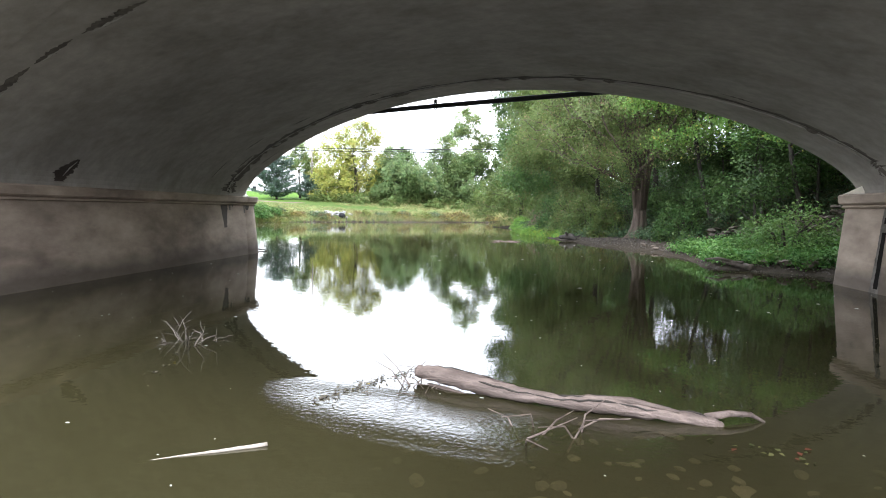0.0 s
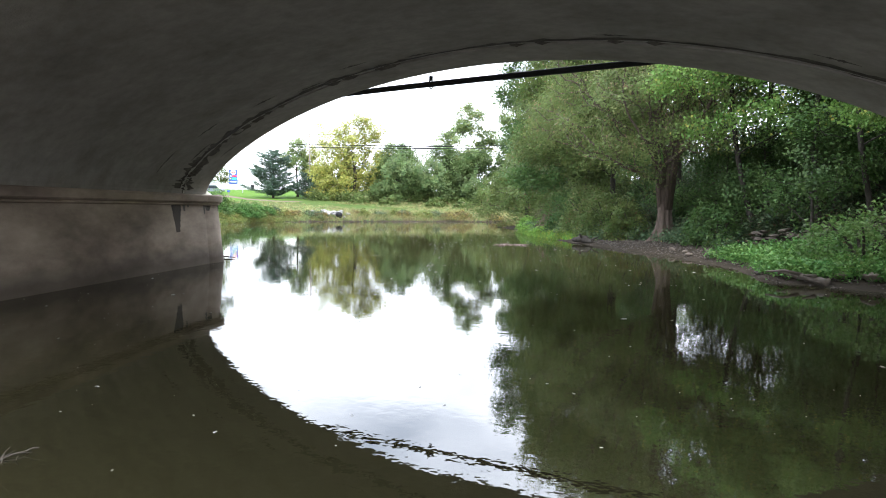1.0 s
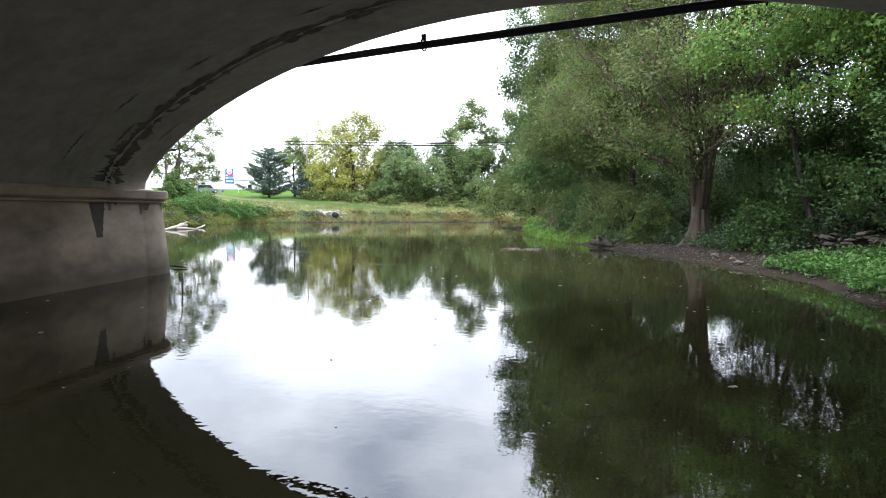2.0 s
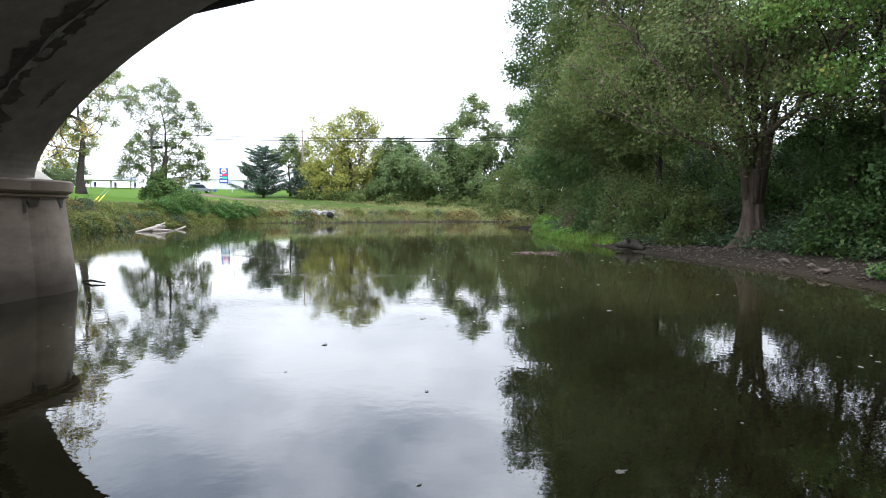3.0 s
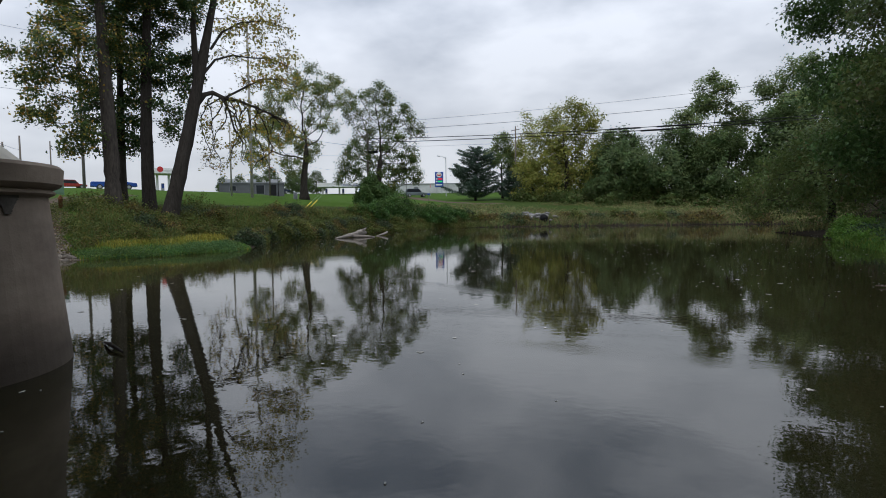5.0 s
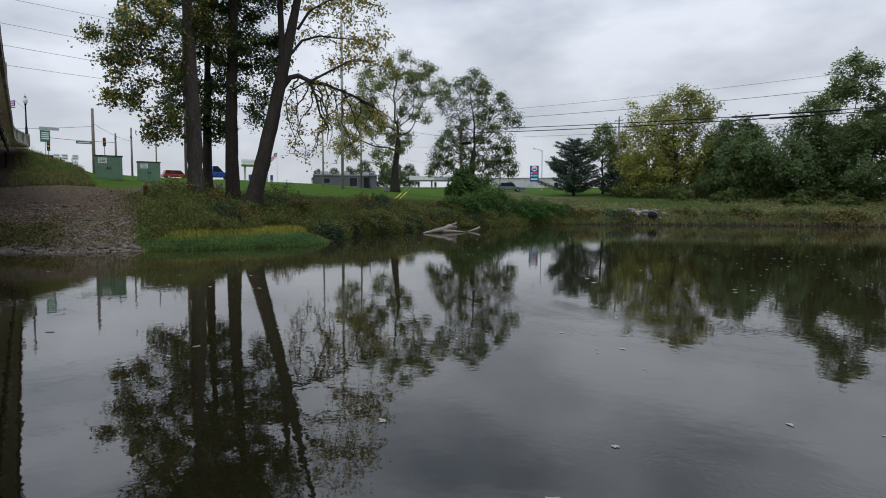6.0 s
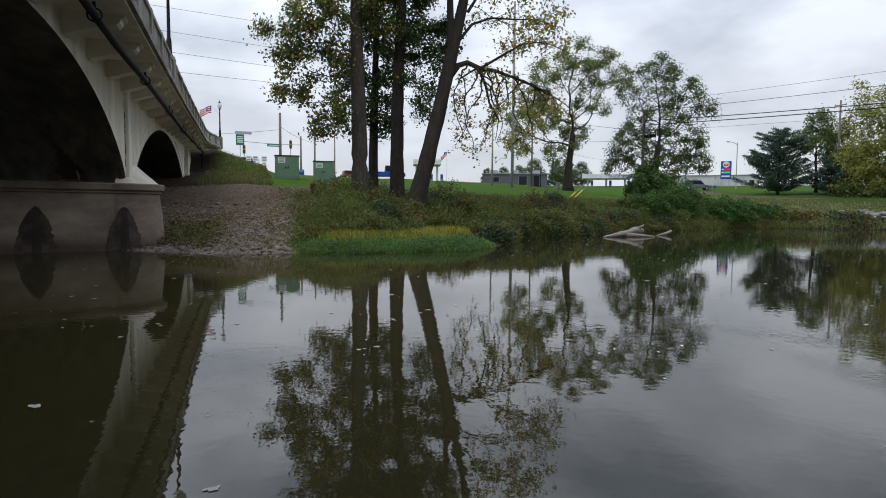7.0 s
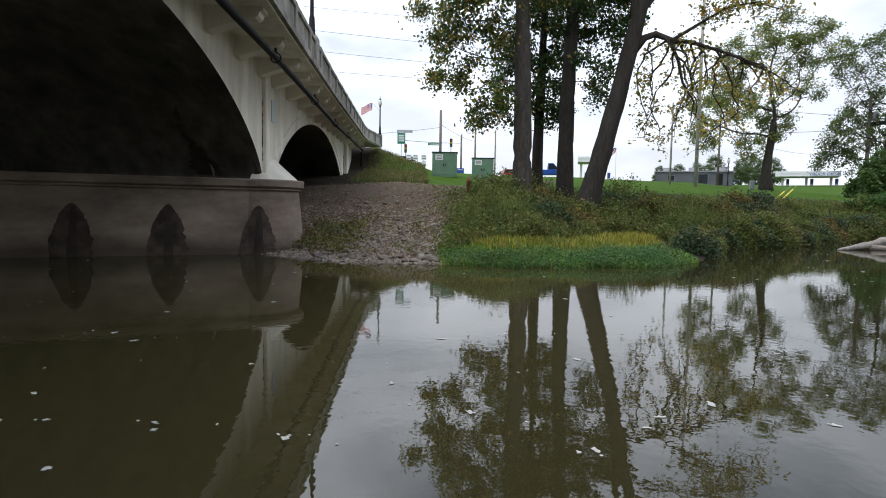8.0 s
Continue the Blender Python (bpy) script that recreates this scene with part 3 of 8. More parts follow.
    l.new(p.outputs[0], mx.inputs[1]); l.new(clear.outputs[0], mx.inputs[2])
    l.new(mx.outputs[0], out.inputs["Surface"])
    return m


water = tagged(new("water", Shape().add([(-90, -220, 0), (240, -220, 0), (240, 190, 0), (-90, 190, 0)], [(0, 1, 2, 3)]).mesh("water", water_material())),
               "still murky brown-green river reflecting trees and clouds", "river", kind="structure")

# ---- the bridge ----
ARCHES = [(-18.15, 2.6, 3.45), (-41.05, -20.5, 3.12), (-66.5, -42.85, 3.32)]  # feet of each arch in the front plane, and its rise
SPRING = 2.3
PIERS = [(-20.5, -18.15), (-42.85, -41.05)]
NOSES = [0.97, 0.85, 0.85]


def shear(x, y):
    return x + SKEW * (FRONT - y)


def deck_z(x):
    return 5.9 + float(np.interp(-x, [-14, 0, 4, 9, 14, 19, 24, 37, 48, 64, 76], [0.42, 0.5, 0.52, 0.5, 0.36, 0.16, 0.02, 0.0, 0.13, 0.55, 0.72]))


bridge = thing("bridge", "weathered concrete arch road bridge over the river", "bridge")
PLACED = Matrix.Translation((-10, 22.3, 0)) @ pose(0, 0, 0, 0, 0, 1.05) @ Matrix.Translation((10, -22.3, 0))
bridge.matrix_world = PLACED


def arch_line(x0, x1, rise, n=56, drop=0.0):
    """A many-centred arch: half way between an ellipse and a segment of a circle."""
    c, a, h = (x0 + x1) / 2, (x1 - x0) / 2 - drop * 0.6, rise - drop
    big = (a * a + h * h) / (2 * h)
    line = []
    for i in range(n + 1):
        w = math.pi * (1 - i / n)
        u = a * math.cos(w)
        line.append((c + u, SPRING + 0.5 * h * math.sin(w) + 0.5 * (math.sqrt(max(big * big - u * u, 0)) - big + h)))
    return line


def spandrel(x0, x1, rise, wide0, wide1, ya, yb, drop):
    """The wall over one arch between two planes, with the arch cut out of it."""
    s = Shape()
    line = arch_line(x0, x1, rise, drop=drop)
    n = len(line)
    for y in (ya, yb):
        s.v += [(shear(x, y), y, z) for x, z in line]
        s.v += [(shear(wide0 + (wide1 - wide0) * i / (n - 1), y), y, deck_z(wide0 + (wide1 - wide0) * i / (n - 1))) for i in range(n)]
        s.v += [(shear(wide0, y), y, SPRING), (shear(wide1, y), y, SPRING)]
    m = 2 * n + 2
    for i in range(n - 1):
        s.f += [(i, n + i, n + i + 1, i + 1), (m + i, m + i + 1, m + n + i + 1, m + n + i), (i, i + 1, m + i + 1, m + i), (n + i, m + n + i, m + n + i + 1, n + i + 1)]
    s.f += [(0, 2 * n, n), (m, m + n, m + 2 * n), (n - 1, 2 * n - 1, 2 * n + 1), (m + n - 1, m + 2 * n + 1, m + 2 * n - 1)]
    s.f += [(0, m, m + 2 * n, 2 * n), (n - 1, 2 * n + 1, m + 2 * n + 1, m + n - 1), (2 * n, m + 2 * n, m + n, n), (2 * n - 1, m + 2 * n - 1, m + 2 * n + 1, 2 * n + 1)]
    return s


for k, (x0, x1, rise) in enumerate(ARCHES):
    w0 = x0 - (1.175, 0.9, 1.6)[k]
    w1 = x1 + (1.6, 1.175, 0.9)[k]
    for ya, yb in ((FRONT - 1.4, FRONT), (REAR, REAR + 1.4)):
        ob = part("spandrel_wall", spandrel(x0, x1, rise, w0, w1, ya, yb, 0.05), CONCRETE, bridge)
        # undersides and inner lips match the vault; west arches take the painted shade
        ob.data.materials.append(SHADED_VAULT if k else VAULT)
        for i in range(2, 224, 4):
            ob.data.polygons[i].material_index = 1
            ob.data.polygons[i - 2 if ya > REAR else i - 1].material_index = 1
    part("vault", spandrel(x0, x1, rise, w0, w1, REAR + 1.4, FRONT - 1.4, 0.0), SHADED_VAULT if k else VAULT, bridge)


def pier_ring(x0, x1, z, out, nose, n=36):
    """Outline of a pier at one height: straight askew sides and a round nose at either end."""
    pts, c, r = [], (x0 + x1) / 2, (x1 - x0) / 2 + out
    for i in range(n + 1):
        w = math.pi * i / n
        pts.append((shear(c, FRONT - 0.3) + r * math.cos(w), FRONT - 0.3 + (nose + out) * math.sin(w), z))
    for i in range(n + 1):
        w = math.pi * (1 + i / n)
        pts.append((shear(c, REAR + 0.3) + r * math.cos(w), REAR + 0.3 + (nose + out) * math.sin(w), z))
    return pts


def stack(rings):
    s = Shape()
    n = len(rings[0])
    for r in rings:
        s.v += r
    for j in range(len(rings) - 1):
        s.f += [(j * n + i, j * n + (i + 1) % n, (j + 1) * n + (i + 1) % n, (j + 1) * n + i) for i in range(n)]
    s.f += [tuple(range(n))[::-1], tuple(range((len(rings) - 1) * n, len(rings) * n))]
    return s


for nose, (x0, x1) in zip(NOSES, [(-20.6, -18.4), PIERS[1], (2.6, 5.2)]):
    part("pier", stack([pier_ring(x0, x1, -1.6, 0.75, nose), pier_ring(x0, x1, 2.0, 0.42, nose)]), PIER, bridge)
    part("ledge", stack([pier_ring(x0, x1, z, o, nose) for z, o in ((1.95, 0.44), (1.98, 0.5), (2.01, 0.5), (2.03, 0.47), (2.06, 0.54), (2.09, 0.58), (2.27, 0.6), (2.31, 0.56))]), PIER, bridge)
    # sloping cap of the nose, up to the pilaster
    for end, sign in ((FRONT, 1), (REAR, -1)):
        c = shear((x0 + x1) / 2, end)
        r = (x1 - x0) / 2 + 0.4
        low = [(c + r * math.cos(w), end - sign * 0.3 + sign * 1.25 * math.sin(w), 2.312) for w in (math.pi * i / 14 for i in range(15))]
        high = [(c + 0.42 * math.cos(w), end - sign * 0.3 + sign * 0.5 * math.sin(w), 3.0) for w in (math.pi * i / 14 for i in range(15))]
        part("nose_cap", Shape().prism(low, high), CONCRETE, bridge)
        y0, y1 = sorted((end - sign * 0.02, end + sign * 0.13))
        part("pilaster", Shape().box(x1 + SKEW * (FRONT - end) - 0.55, x1 + SKEW * (FRONT - end) + 0.05, y0, y1, 2.4, deck_z(c) - 0.35), CONCRETE, bridge, bevel=0.03)

# west abutment and its pilaster
ab = Shape()
low = [(shear(-66.55, REAR), REAR), (shear(-66.55, FRONT), FRONT), (shear(-74, FRONT), FRONT), (shear(-74, REAR), REAR)]
ab.prism([(x, y, 0.0) for x, y in low], [(x, y, deck_z(-66) - 0.01) for x, y in low])
part("abutment", ab, CONCRETE, bridge)
part("pilaster", Shape().box(-68.3, -67.2, FRONT - 0.02, FRONT + 0.24, 1.5, deck_z(-66) - 0.3), CONCRETE, bridge, bevel=0.03)
ab = Shape()
low = [(shear(5.1, REAR), REAR), (shear(5.1, FRONT), FRONT), (shear(12, FRONT), FRONT), (shear(12, REAR), REAR)]
ab.prism([(x, y, -0.5) for x, y in low], [(x, y, deck_z(0) - 0.01) for x, y in low])
part("abutment", ab, CONCRETE, bridge)

# deck, brackets and parapets
EDGE = FRONT + 1.53
stations = [14, 8] + list(np.arange(4, -74, -2.3)) + [-75.5]


def flare(x):
    return 1.0 * float(step(67, 76, -x)) ** 1.3


def ribbon(xs, y0, y1, z0, z1, side=1):
    """A beam along the bridge that follows its grade and the flare at its west end; z from the deck."""
    s = Shape()
    for x in xs:
        f = flare(x) * side
        z = deck_z(x)
        s.v += [(x, y0 + f, z + z0), (x, y1 + f, z + z0), (x, y1 + f, z + z1), (x, y0 + f, z + z1)]
    n = len(xs)
    for i in range(n - 1):
        s.f += [(4 * i + k, 4 * i + (k + 1) % 4, 4 * i + 4 + (k + 1) % 4, 4 * i + 4 + k) for k in range(4)]
    s.f += [(0, 1, 2, 3), (4 * n - 1, 4 * n - 2, 4 * n - 3, 4 * n - 4)]
    return s


RE = FRONT + REAR - EDGE  # the outer edge of the rear walk
part("deck", ribbon(stations, RE, EDGE - 0.06, 0.0, 0.2), CONCRETE, bridge)
part("roadway", ribbon(stations, RE + 2.4, EDGE - 2.4, 0.2, 0.24), ASPHALT, bridge)
for side, e in ((1, EDGE), (-1, RE)):
    a, b = sorted((e, e - side * 0.22))
    part("edge_beam", ribbon(stations, *sorted((e + side * 0.05, e - side * 0.3)), 0.06, 0.24, side), PARAPET, bridge)
    part("parapet_wall", ribbon(stations, *sorted((e - side * 0.03, e - side * 0.2)), 0.24, 0.86, side), PARAPET, bridge)
    part("coping", ribbon(stations, *sorted((e + side * 0.03, e - side * 0.26)), 0.86, 0.98, side), PARAPET, bridge)
    post = Shape().box(-0.16, 0.16, *sorted((side * 0.035, -side * 0.26)), 0.0, 0.8).mesh("parapet_post", PARAPET)
    for x in np.arange(3.4, -75.6, -2.45):
        ob = part("parapet_post", post, PARAPET, bridge)
        ob.location = (x, e + flare(x) * side, deck_z(x) + 0.2)


def bracket_mesh(side):
    prof = [(0.0, -0.02), (0.0, -0.52), (0.1, -0.55), (0.22, -0.5), (0.9, -0.27), (1.0, -0.26), (1.12, -0.25), (1.19, -0.2), (1.22, -0.12), (1.26, -0.1), (1.3, -0.09), (1.3, -0.02)]
    lo = [(-0.22, side * y, z) for y, z in prof]
    hi = [(0.22, side * y, z) for y, z in prof]
    return Shape().prism(lo, hi).mesh("bracket", CONCRETE)


for side, y in ((1, FRONT), (-1, REAR)):
    bm_ = bracket_mesh(side)
    for x in list(np.arange(1.4, -17, -2.45)) + list(np.arange(-40.6, -21, 2.45)) + list(np.arange(-42.6, -74, -2.45)) + [-18.2, -20.4, 3.4]:
        ob = part("bracket", bm_, CONCRETE, bridge)
        ob.location = (x, y, deck_z(x) + 0.02)

# joints and seep marks on the vaults, raised moulding round the west arch
def vault_z(k, x, drop=0.0):
    x0, x1, h = ARCHES[k]
    a, u = (x1 - x0) / 2, x - (x0 + x1) / 2
    big = (a * a + h * h) / (2 * h)
    if abs(u) >= a:
        return SPRING
    return SPRING + 0.5 * h * math.sqrt(1 - (u / a) ** 2) + 0.5 * (math.sqrt(big * big - u * u) - big + h) - drop


def vault_mark(k, line, wide, seed, ragged=0.35, gap=0.012, off=0.0, n=40):
    """A thin ragged skin on the underside of a vault along a line of (x in the front plane, y)."""
    r = np.random.default_rng(seed)
    s = Shape()
    line = np.array(line, float)
    along = np.linspace(0, 1, len(line))
    e = np.array([1.0, 1.0])
    for i in range(n + 1):
        t = i / n
        x, y = np.interp(t, along, line[:, 0]), np.interp(t, along, line[:, 1])
        w = np.interp(t, np.linspace(0, 1, len(wide)), wide)
        e = 0.55 * e + 0.45 * r.uniform(1 - ragged * 1.6, 1 + ragged * 1.6, 2)
        for q in (-w / 2 * e[0], 0.0, w / 2 * e[1]):
            yy = y + q + off
            z = vault_z(k, x) - gap - (0.05 if yy > FRONT - 1.4 else 0)
            s.v.append((shear(x, yy) + (0.03 + gap if z < SPRING + 1.2 and x < -30 else gap), yy, max(z, SPRING + 0.03)))
    for i in range(n):
        s.f += [(3 * i, 3 * i + 1, 3 * i + 4, 3 * i + 3), (3 * i + 1, 3 * i + 2, 3 * i + 5, 3 * i + 4)]
    return s


for k, (xa, xb, w) in enumerate(((-18.05, -17.2, 0.1), (-17.0, -15.6, 0.22), (-15.5, -14.6, 0.12), (-14.4, -13.0, 0.2), (-12.8, -11.2, 0.1), (-10.8, -8.0, 0.16), (-7.4, -5.0, 0.1), (-4.4, -1.2, 0.14), (-0.6, 1.8, 0.12))):
    mid = (xa + xb) / 2
    part("joint", vault_mark(0, [(x, 10.04 + 0.145 * (x + 16)) for x in (xa, mid, xb)], [0.02, w, 0.8 * w, 0.02], 51 + k, 0.8, n=34), SEEP, bridge, "dark leaking joint")
    part("lime_crust", vault_mark(0, [(x, 10.04 + w * 0.5 + 0.145 * (x + 16)) for x in (xa + 0.1, mid, xb - 0.2)], [0.0, 0.05, 0.02, 0.0], 151 + k, 0.9, gap=0.016, n=34), LIME, bridge, "pale lime crust")
part("seep_stain", vault_mark(0, [(-17.7, 12.95), (-17.85, 12.85), (-18.0, 12.7), (-18.12, 12.65)], [0.1, 0.35, 0.5, 0.3], 53), WET, bridge, "brown seep mark")
part("seep_stain", vault_mark(1, [(-38.4, 20.75), (-39.0, 20.6), (-39.6, 20.52), (-40.3, 20.6)], [0.02, 0.14, 0.05, 0.3], 54, 0.9), WET, bridge, "dark seep streak")
part("seep_stain", vault_mark(1, [(-40.2, 20.62), (-40.6, 20.68), (-40.85, 20.74), (-41.02, 20.8)], [0.25, 0.55, 0.8, 0.7], 55, 0.3), WET, bridge, "dark seep patch")
part("lime_crust", vault_mark(1, [(-40.75, 20.9), (-40.9, 20.92), (-41.02, 20.92)], [0.02, 0.06, 0.03], 56, 0.5, gap=0.02), LIME, bridge, "pale lime crust")
part("seep_stain", vault_mark(1, [(-40.6, 22.1), (-40.9, 22.12), (-41.02, 22.14)], [0.05, 0.12, 0.2], 58, 0.5), WET, bridge, "dark seep streak")
ring_x = [-18.1, -17.9, -17.4, -16.4, -14.5, -12, -9, -6, -3, -0.5, 1, 2, 2.4, 2.58]
part("seep_stain", vault_mark(0, [(x, FRONT - 1.55) for x in ring_x], [0.7, 0.6, 0.5, 0.42, 0.3, 0.3, 0.2, 0.24, 0.16, 0.2, 0.16, 0.24, 0.3, 0.4], 61, 0.9, n=190), SEEP, bridge, "stained leaking joint")
part("seep_stain", vault_mark(0, [(x, FRONT - 1.56) for x in ring_x], [0.3, 0.22, 0.16, 0.16, 0.07, 0.09, 0.05, 0.07, 0.04, 0.06, 0.05, 0.09, 0.14], 63, 1.0, gap=0.015, n=190), WET, bridge, "dark leaking joint")
part("lime_crust", vault_mark(0, [(x, FRONT - 1.5) for x in ring_x], [0.1, 0.16, 0.1, 0.12, 0.08, 0.09, 0.05, 0.06, 0.03, 0.05, 0.04, 0.05, 0.06], 62, 1.0, gap=0.018, n=190), LIME, bridge, "pale lime crust")
part("lime_crust", vault_mark(0, [(-17.75, 12.95), (-17.9, 12.84), (-18.05, 12.74)], [0.02, 0.05, 0.02], 97, 0.5, gap=0.02), LIME, bridge, "pale lime crust")
for k, (x, y) in enumerate(((-16.9, 20.3), (-16.0, 19.5), (-15.2, 20.6), (-14.2, 19.9), (-17.4, 19.2), (-12.9, 20.4), (-11.4, 20.0), (-16.5, 21.5), (-9.6, 20.5), (-5.0, 20.4), (-1.0, 20.3))):
    part("seep_stain", vault_mark(0, [(x - 0.4, y - 0.03), (x, y), (x + 0.4, y + 0.03)], [0.01, 0.09, 0.01], 110 + k, 0.9), SEEP, bridge, "dark seep patch")
    part("lime_crust", vault_mark(0, [(x - 0.3, y + 0.06), (x, y + 0.07), (x + 0.3, y + 0.1)], [0.0, 0.04, 0.01], 130 + k, 0.9, gap=0.018), LIME, bridge, "pale lime crust")
part("plate", Shape().box(-42.72, -42.3, FRONT - 0.02, FRONT + 0.03, 4.3, 5.02), material("pale_blue_plate", (0.6, 0.68, 0.76), 0.6, vary=0.1, bump=0.05), bridge, "pale blue plate", bevel=0.008)
x0, x1, rise = ARCHES[2]
part("archivolt", Shape().tube([(x, FRONT, z) for x, z in arch_line(x0 - 0.55, x1 + 0.55, rise + 0.42)], [0.045] * 57, 6), CONCRETE, bridge)


PIER_HALF = 0.9
crack_rng = np.random.default_rng(64)
for x in (-41.0, -41.62, -66.9):
    zs = np.linspace(2.9, 5.2, 14)
    part("joint", Shape().tube([(x + float(crack_rng.normal()) * 0.012, FRONT + 0.002, float(z)) for z in zs], [float(crack_rng.uniform(0.006, 0.028)) for z in zs], 5), SLOT, bridge, "dark weathered joint")


def wall_stain(x1, y, w, tall, seed, z0=-0.05, proud=0.006, tip=0.18):
    """A tongue-shaped seep mark on the side of a pier, a thin skin on the wall."""
    r = np.random.default_rng(seed)
    s = Shape()
    n = 26
    pts = []
    for i in range(n + 1):
        t = i / n
        half = w / 2 * ((1.002 - t ** 1.9) ** 0.62 * (1 + 0.04 * math.sin(11 * t + 2 * seed)) if tip == 0 else 1 - (1 - tip) * t ** 1.6) * (1 + 0.06 * math.sin(5 * t + seed)) * r.uniform(0.96, 1.04)
        z = z0 + tall * t
        out = np.interp(z, [-1.6, 2.0], [0.75, 0.42]) + proud
        for q in (-half, -half * 0.33, half * 0.33, half * r.uniform(0.9, 1.1)):
            yy = y + q
            bend = max(0.0, yy - (FRONT - 0.3)) / (0.85 + out)
            turn_in = (PIER_HALF + out) * (1 - math.sqrt(max(0.0, 1 - bend * bend)))
            pts.append((shear(x1, min(yy, FRONT - 0.3)) + out - turn_in, yy, z))
    s.add(pts, [(4 * i + q, 4 * i + q + 1, 4 * i + q + 5, 4 * i + q + 4) for i in range(n) for q in range(3)])
    return s


for k, y in enumerate((12.6, 15.1, 17.54, 19.83, 22.25)):
    part("seep_stain", wall_stain(-41.05, y, 1.0, 1.55, 60 + k, proud=0.03 if y > 22 else 0.006, tip=0), DAMP, bridge, "dark wet seep mark")
    part("seep_stain", wall_stain(-41.05, y + 0.03, 0.26, 1.45, 70 + k, proud=0.04 if y > 22 else 0.012, tip=0.35), WET, bridge, "black wet streak")


def flip(shape, x0, width):
    """The same mark on the other side of a pier."""
    shape.v = [(2 * shear(x0 + width / 2, y) - x, y, z) for x, y, z in shape.v]
    return shape


part("seep_stain", flip(wall_stain(5.2, 20.35, 0.3, 2.0, 84, z0=0.0, tip=0.5), 2.6, 2.6), SEEP, bridge, "dark wet streak")
part("weep_slot", flip(wall_stain(5.2, 20.3, 0.16, 1.3, 85, z0=0.1, proud=0.012, tip=0.8), 2.6, 2.6), SLOT, bridge)
part("weep_slot", flip(wall_stain(5.2, 20.3, 0.12, 0.14, 86, z0=1.6, proud=0.012, tip=0.9), 2.6, 2.6), SLOT, bridge)
part("seep_stain", wall_stain(-18.4, 20.3, 0.22, 0.85, 81, z0=1.12, tip=2.6), WET, bridge)


drip_rng = np.random.default_rng(65)
for k in range(6):
    y, tall = float(drip_rng.uniform(20.6, 22.9)), float(drip_rng.uniform(0.06, 0.3))
    part("seep_stain", wall_stain(-18.4, y, float(drip_rng.uniform(0.04, 0.16)), tall, 140 + k, z0=1.95 - tall, proud=0.012 if y < 21.9 else 0.03, tip=float(drip_rng.uniform(1.5, 3.5))), SEEP, bridge, "dark drip below the ledge")

# pipe slung under the walk
PIPE = [(9, 5.7), (-4.4, 5.63), (-10.8, 5.57), (-25, 5.3), (-33, 5.22), (-38.3, 5.34), (-52, 5.46), (-60, 5.7), (-72, 6.0)]
pipe = thing("pipe", "black utility pipe slung along the bridge", "pipe")
pipe.matrix_world = PLACED
part("downpipe", Shape().tube([(-72, FRONT + 1.11, 6.0), (-72.3, FRONT + 0.95, 5.85), (-72.3, FRONT + 0.9, 4.0)], [0.08] * 3, 10), BLACK_IRON, pipe, smooth=True)
part("pipe_run", Shape().tube([(x, FRONT + 1.11, z) for x, z in PIPE], [0.085] * len(PIPE), 12), BLACK_IRON, pipe, smooth=True)
for x in np.arange(-3.2, -70, -6.9):
    z = float(np.interp(-x, [-p[0] for p in PIPE], [p[1] for p in PIPE]))
    part("hanger", Shape().tube([(x, FRONT + 1.11 + 0.13 * math.cos(w), z + 0.13 * math.sin(w)) for w in np.linspace(0, 2 * math.pi, 13)], [0.02] * 13, 6)
         .box(x - 0.05, x + 0.05, FRONT + 1.08, FRONT + 1.14, z + 0.1, z + 0.24), BLACK_IRON, pipe)


# ---- plants ----
def leaf_cloud(name, centres, size, mat, rng, flat=0.35, jitter=0.45, hang=0.0, facing=None, broad=False):
    """One mesh of many small leaves round the given places. facing: a direction for each leaf to lie across; broad: four-cornered leaves folded along the rib."""
    n = len(centres)
    c = np.asarray(centres, float)
    nrm = rng.normal(size=(n, 3))
    if facing is None:
        nrm[:, 2] = np.abs(nrm[:, 2]) + flat
    else:
        nrm = nrm * 0.42 + facing
    nrm /= np.linalg.norm(nrm, axis=1)[:, None]
    d = rng.normal(size=(n, 3)); d[:, 2] -= hang
    d -= (d * nrm).sum(1)[:, None] * nrm
    d /= np.linalg.norm(d, axis=1)[:, None] + 1e-9
    b = np.cross(nrm, d)
    s = size * (1 + jitter * rng.uniform(-1, 1, n))[:, None]
    k = 4 if broad else 3
    v = np.empty((n, k, 3))
    if broad:
        v[:, 0] = c - d * s * 0.55
        v[:, 1] = c + b * s * 0.45 - d * s * 0.05 + nrm * s * 0.12
        v[:, 2] = c + d * s * 0.6
        v[:, 3] = c - b * s * 0.45 - d * s * 0.05 + nrm * s * 0.12
    else:
        v[:, 0] = c - d * s * 0.6
        v[:, 1] = c + b * s * 0.5 + d * s * 0.35
        v[:, 2] = c - b * s * 0.45 + d * s * 0.5
    me = bpy.data.meshes.new(name)
    me.vertices.add(k * n)
    me.vertices.foreach_set("co", v.reshape(-1).astype(np.float32))
    me.loops.add(k * n)
    me.loops.foreach_set("vertex_index", np.arange(k * n).astype(np.int32))
    me.polygons.add(n)
    me.polygons.foreach_set("loop_start", (k * np.arange(n)).astype(np.int32))
    me.materials.append(mat)
    me.update(calc_edges=True)
    return me


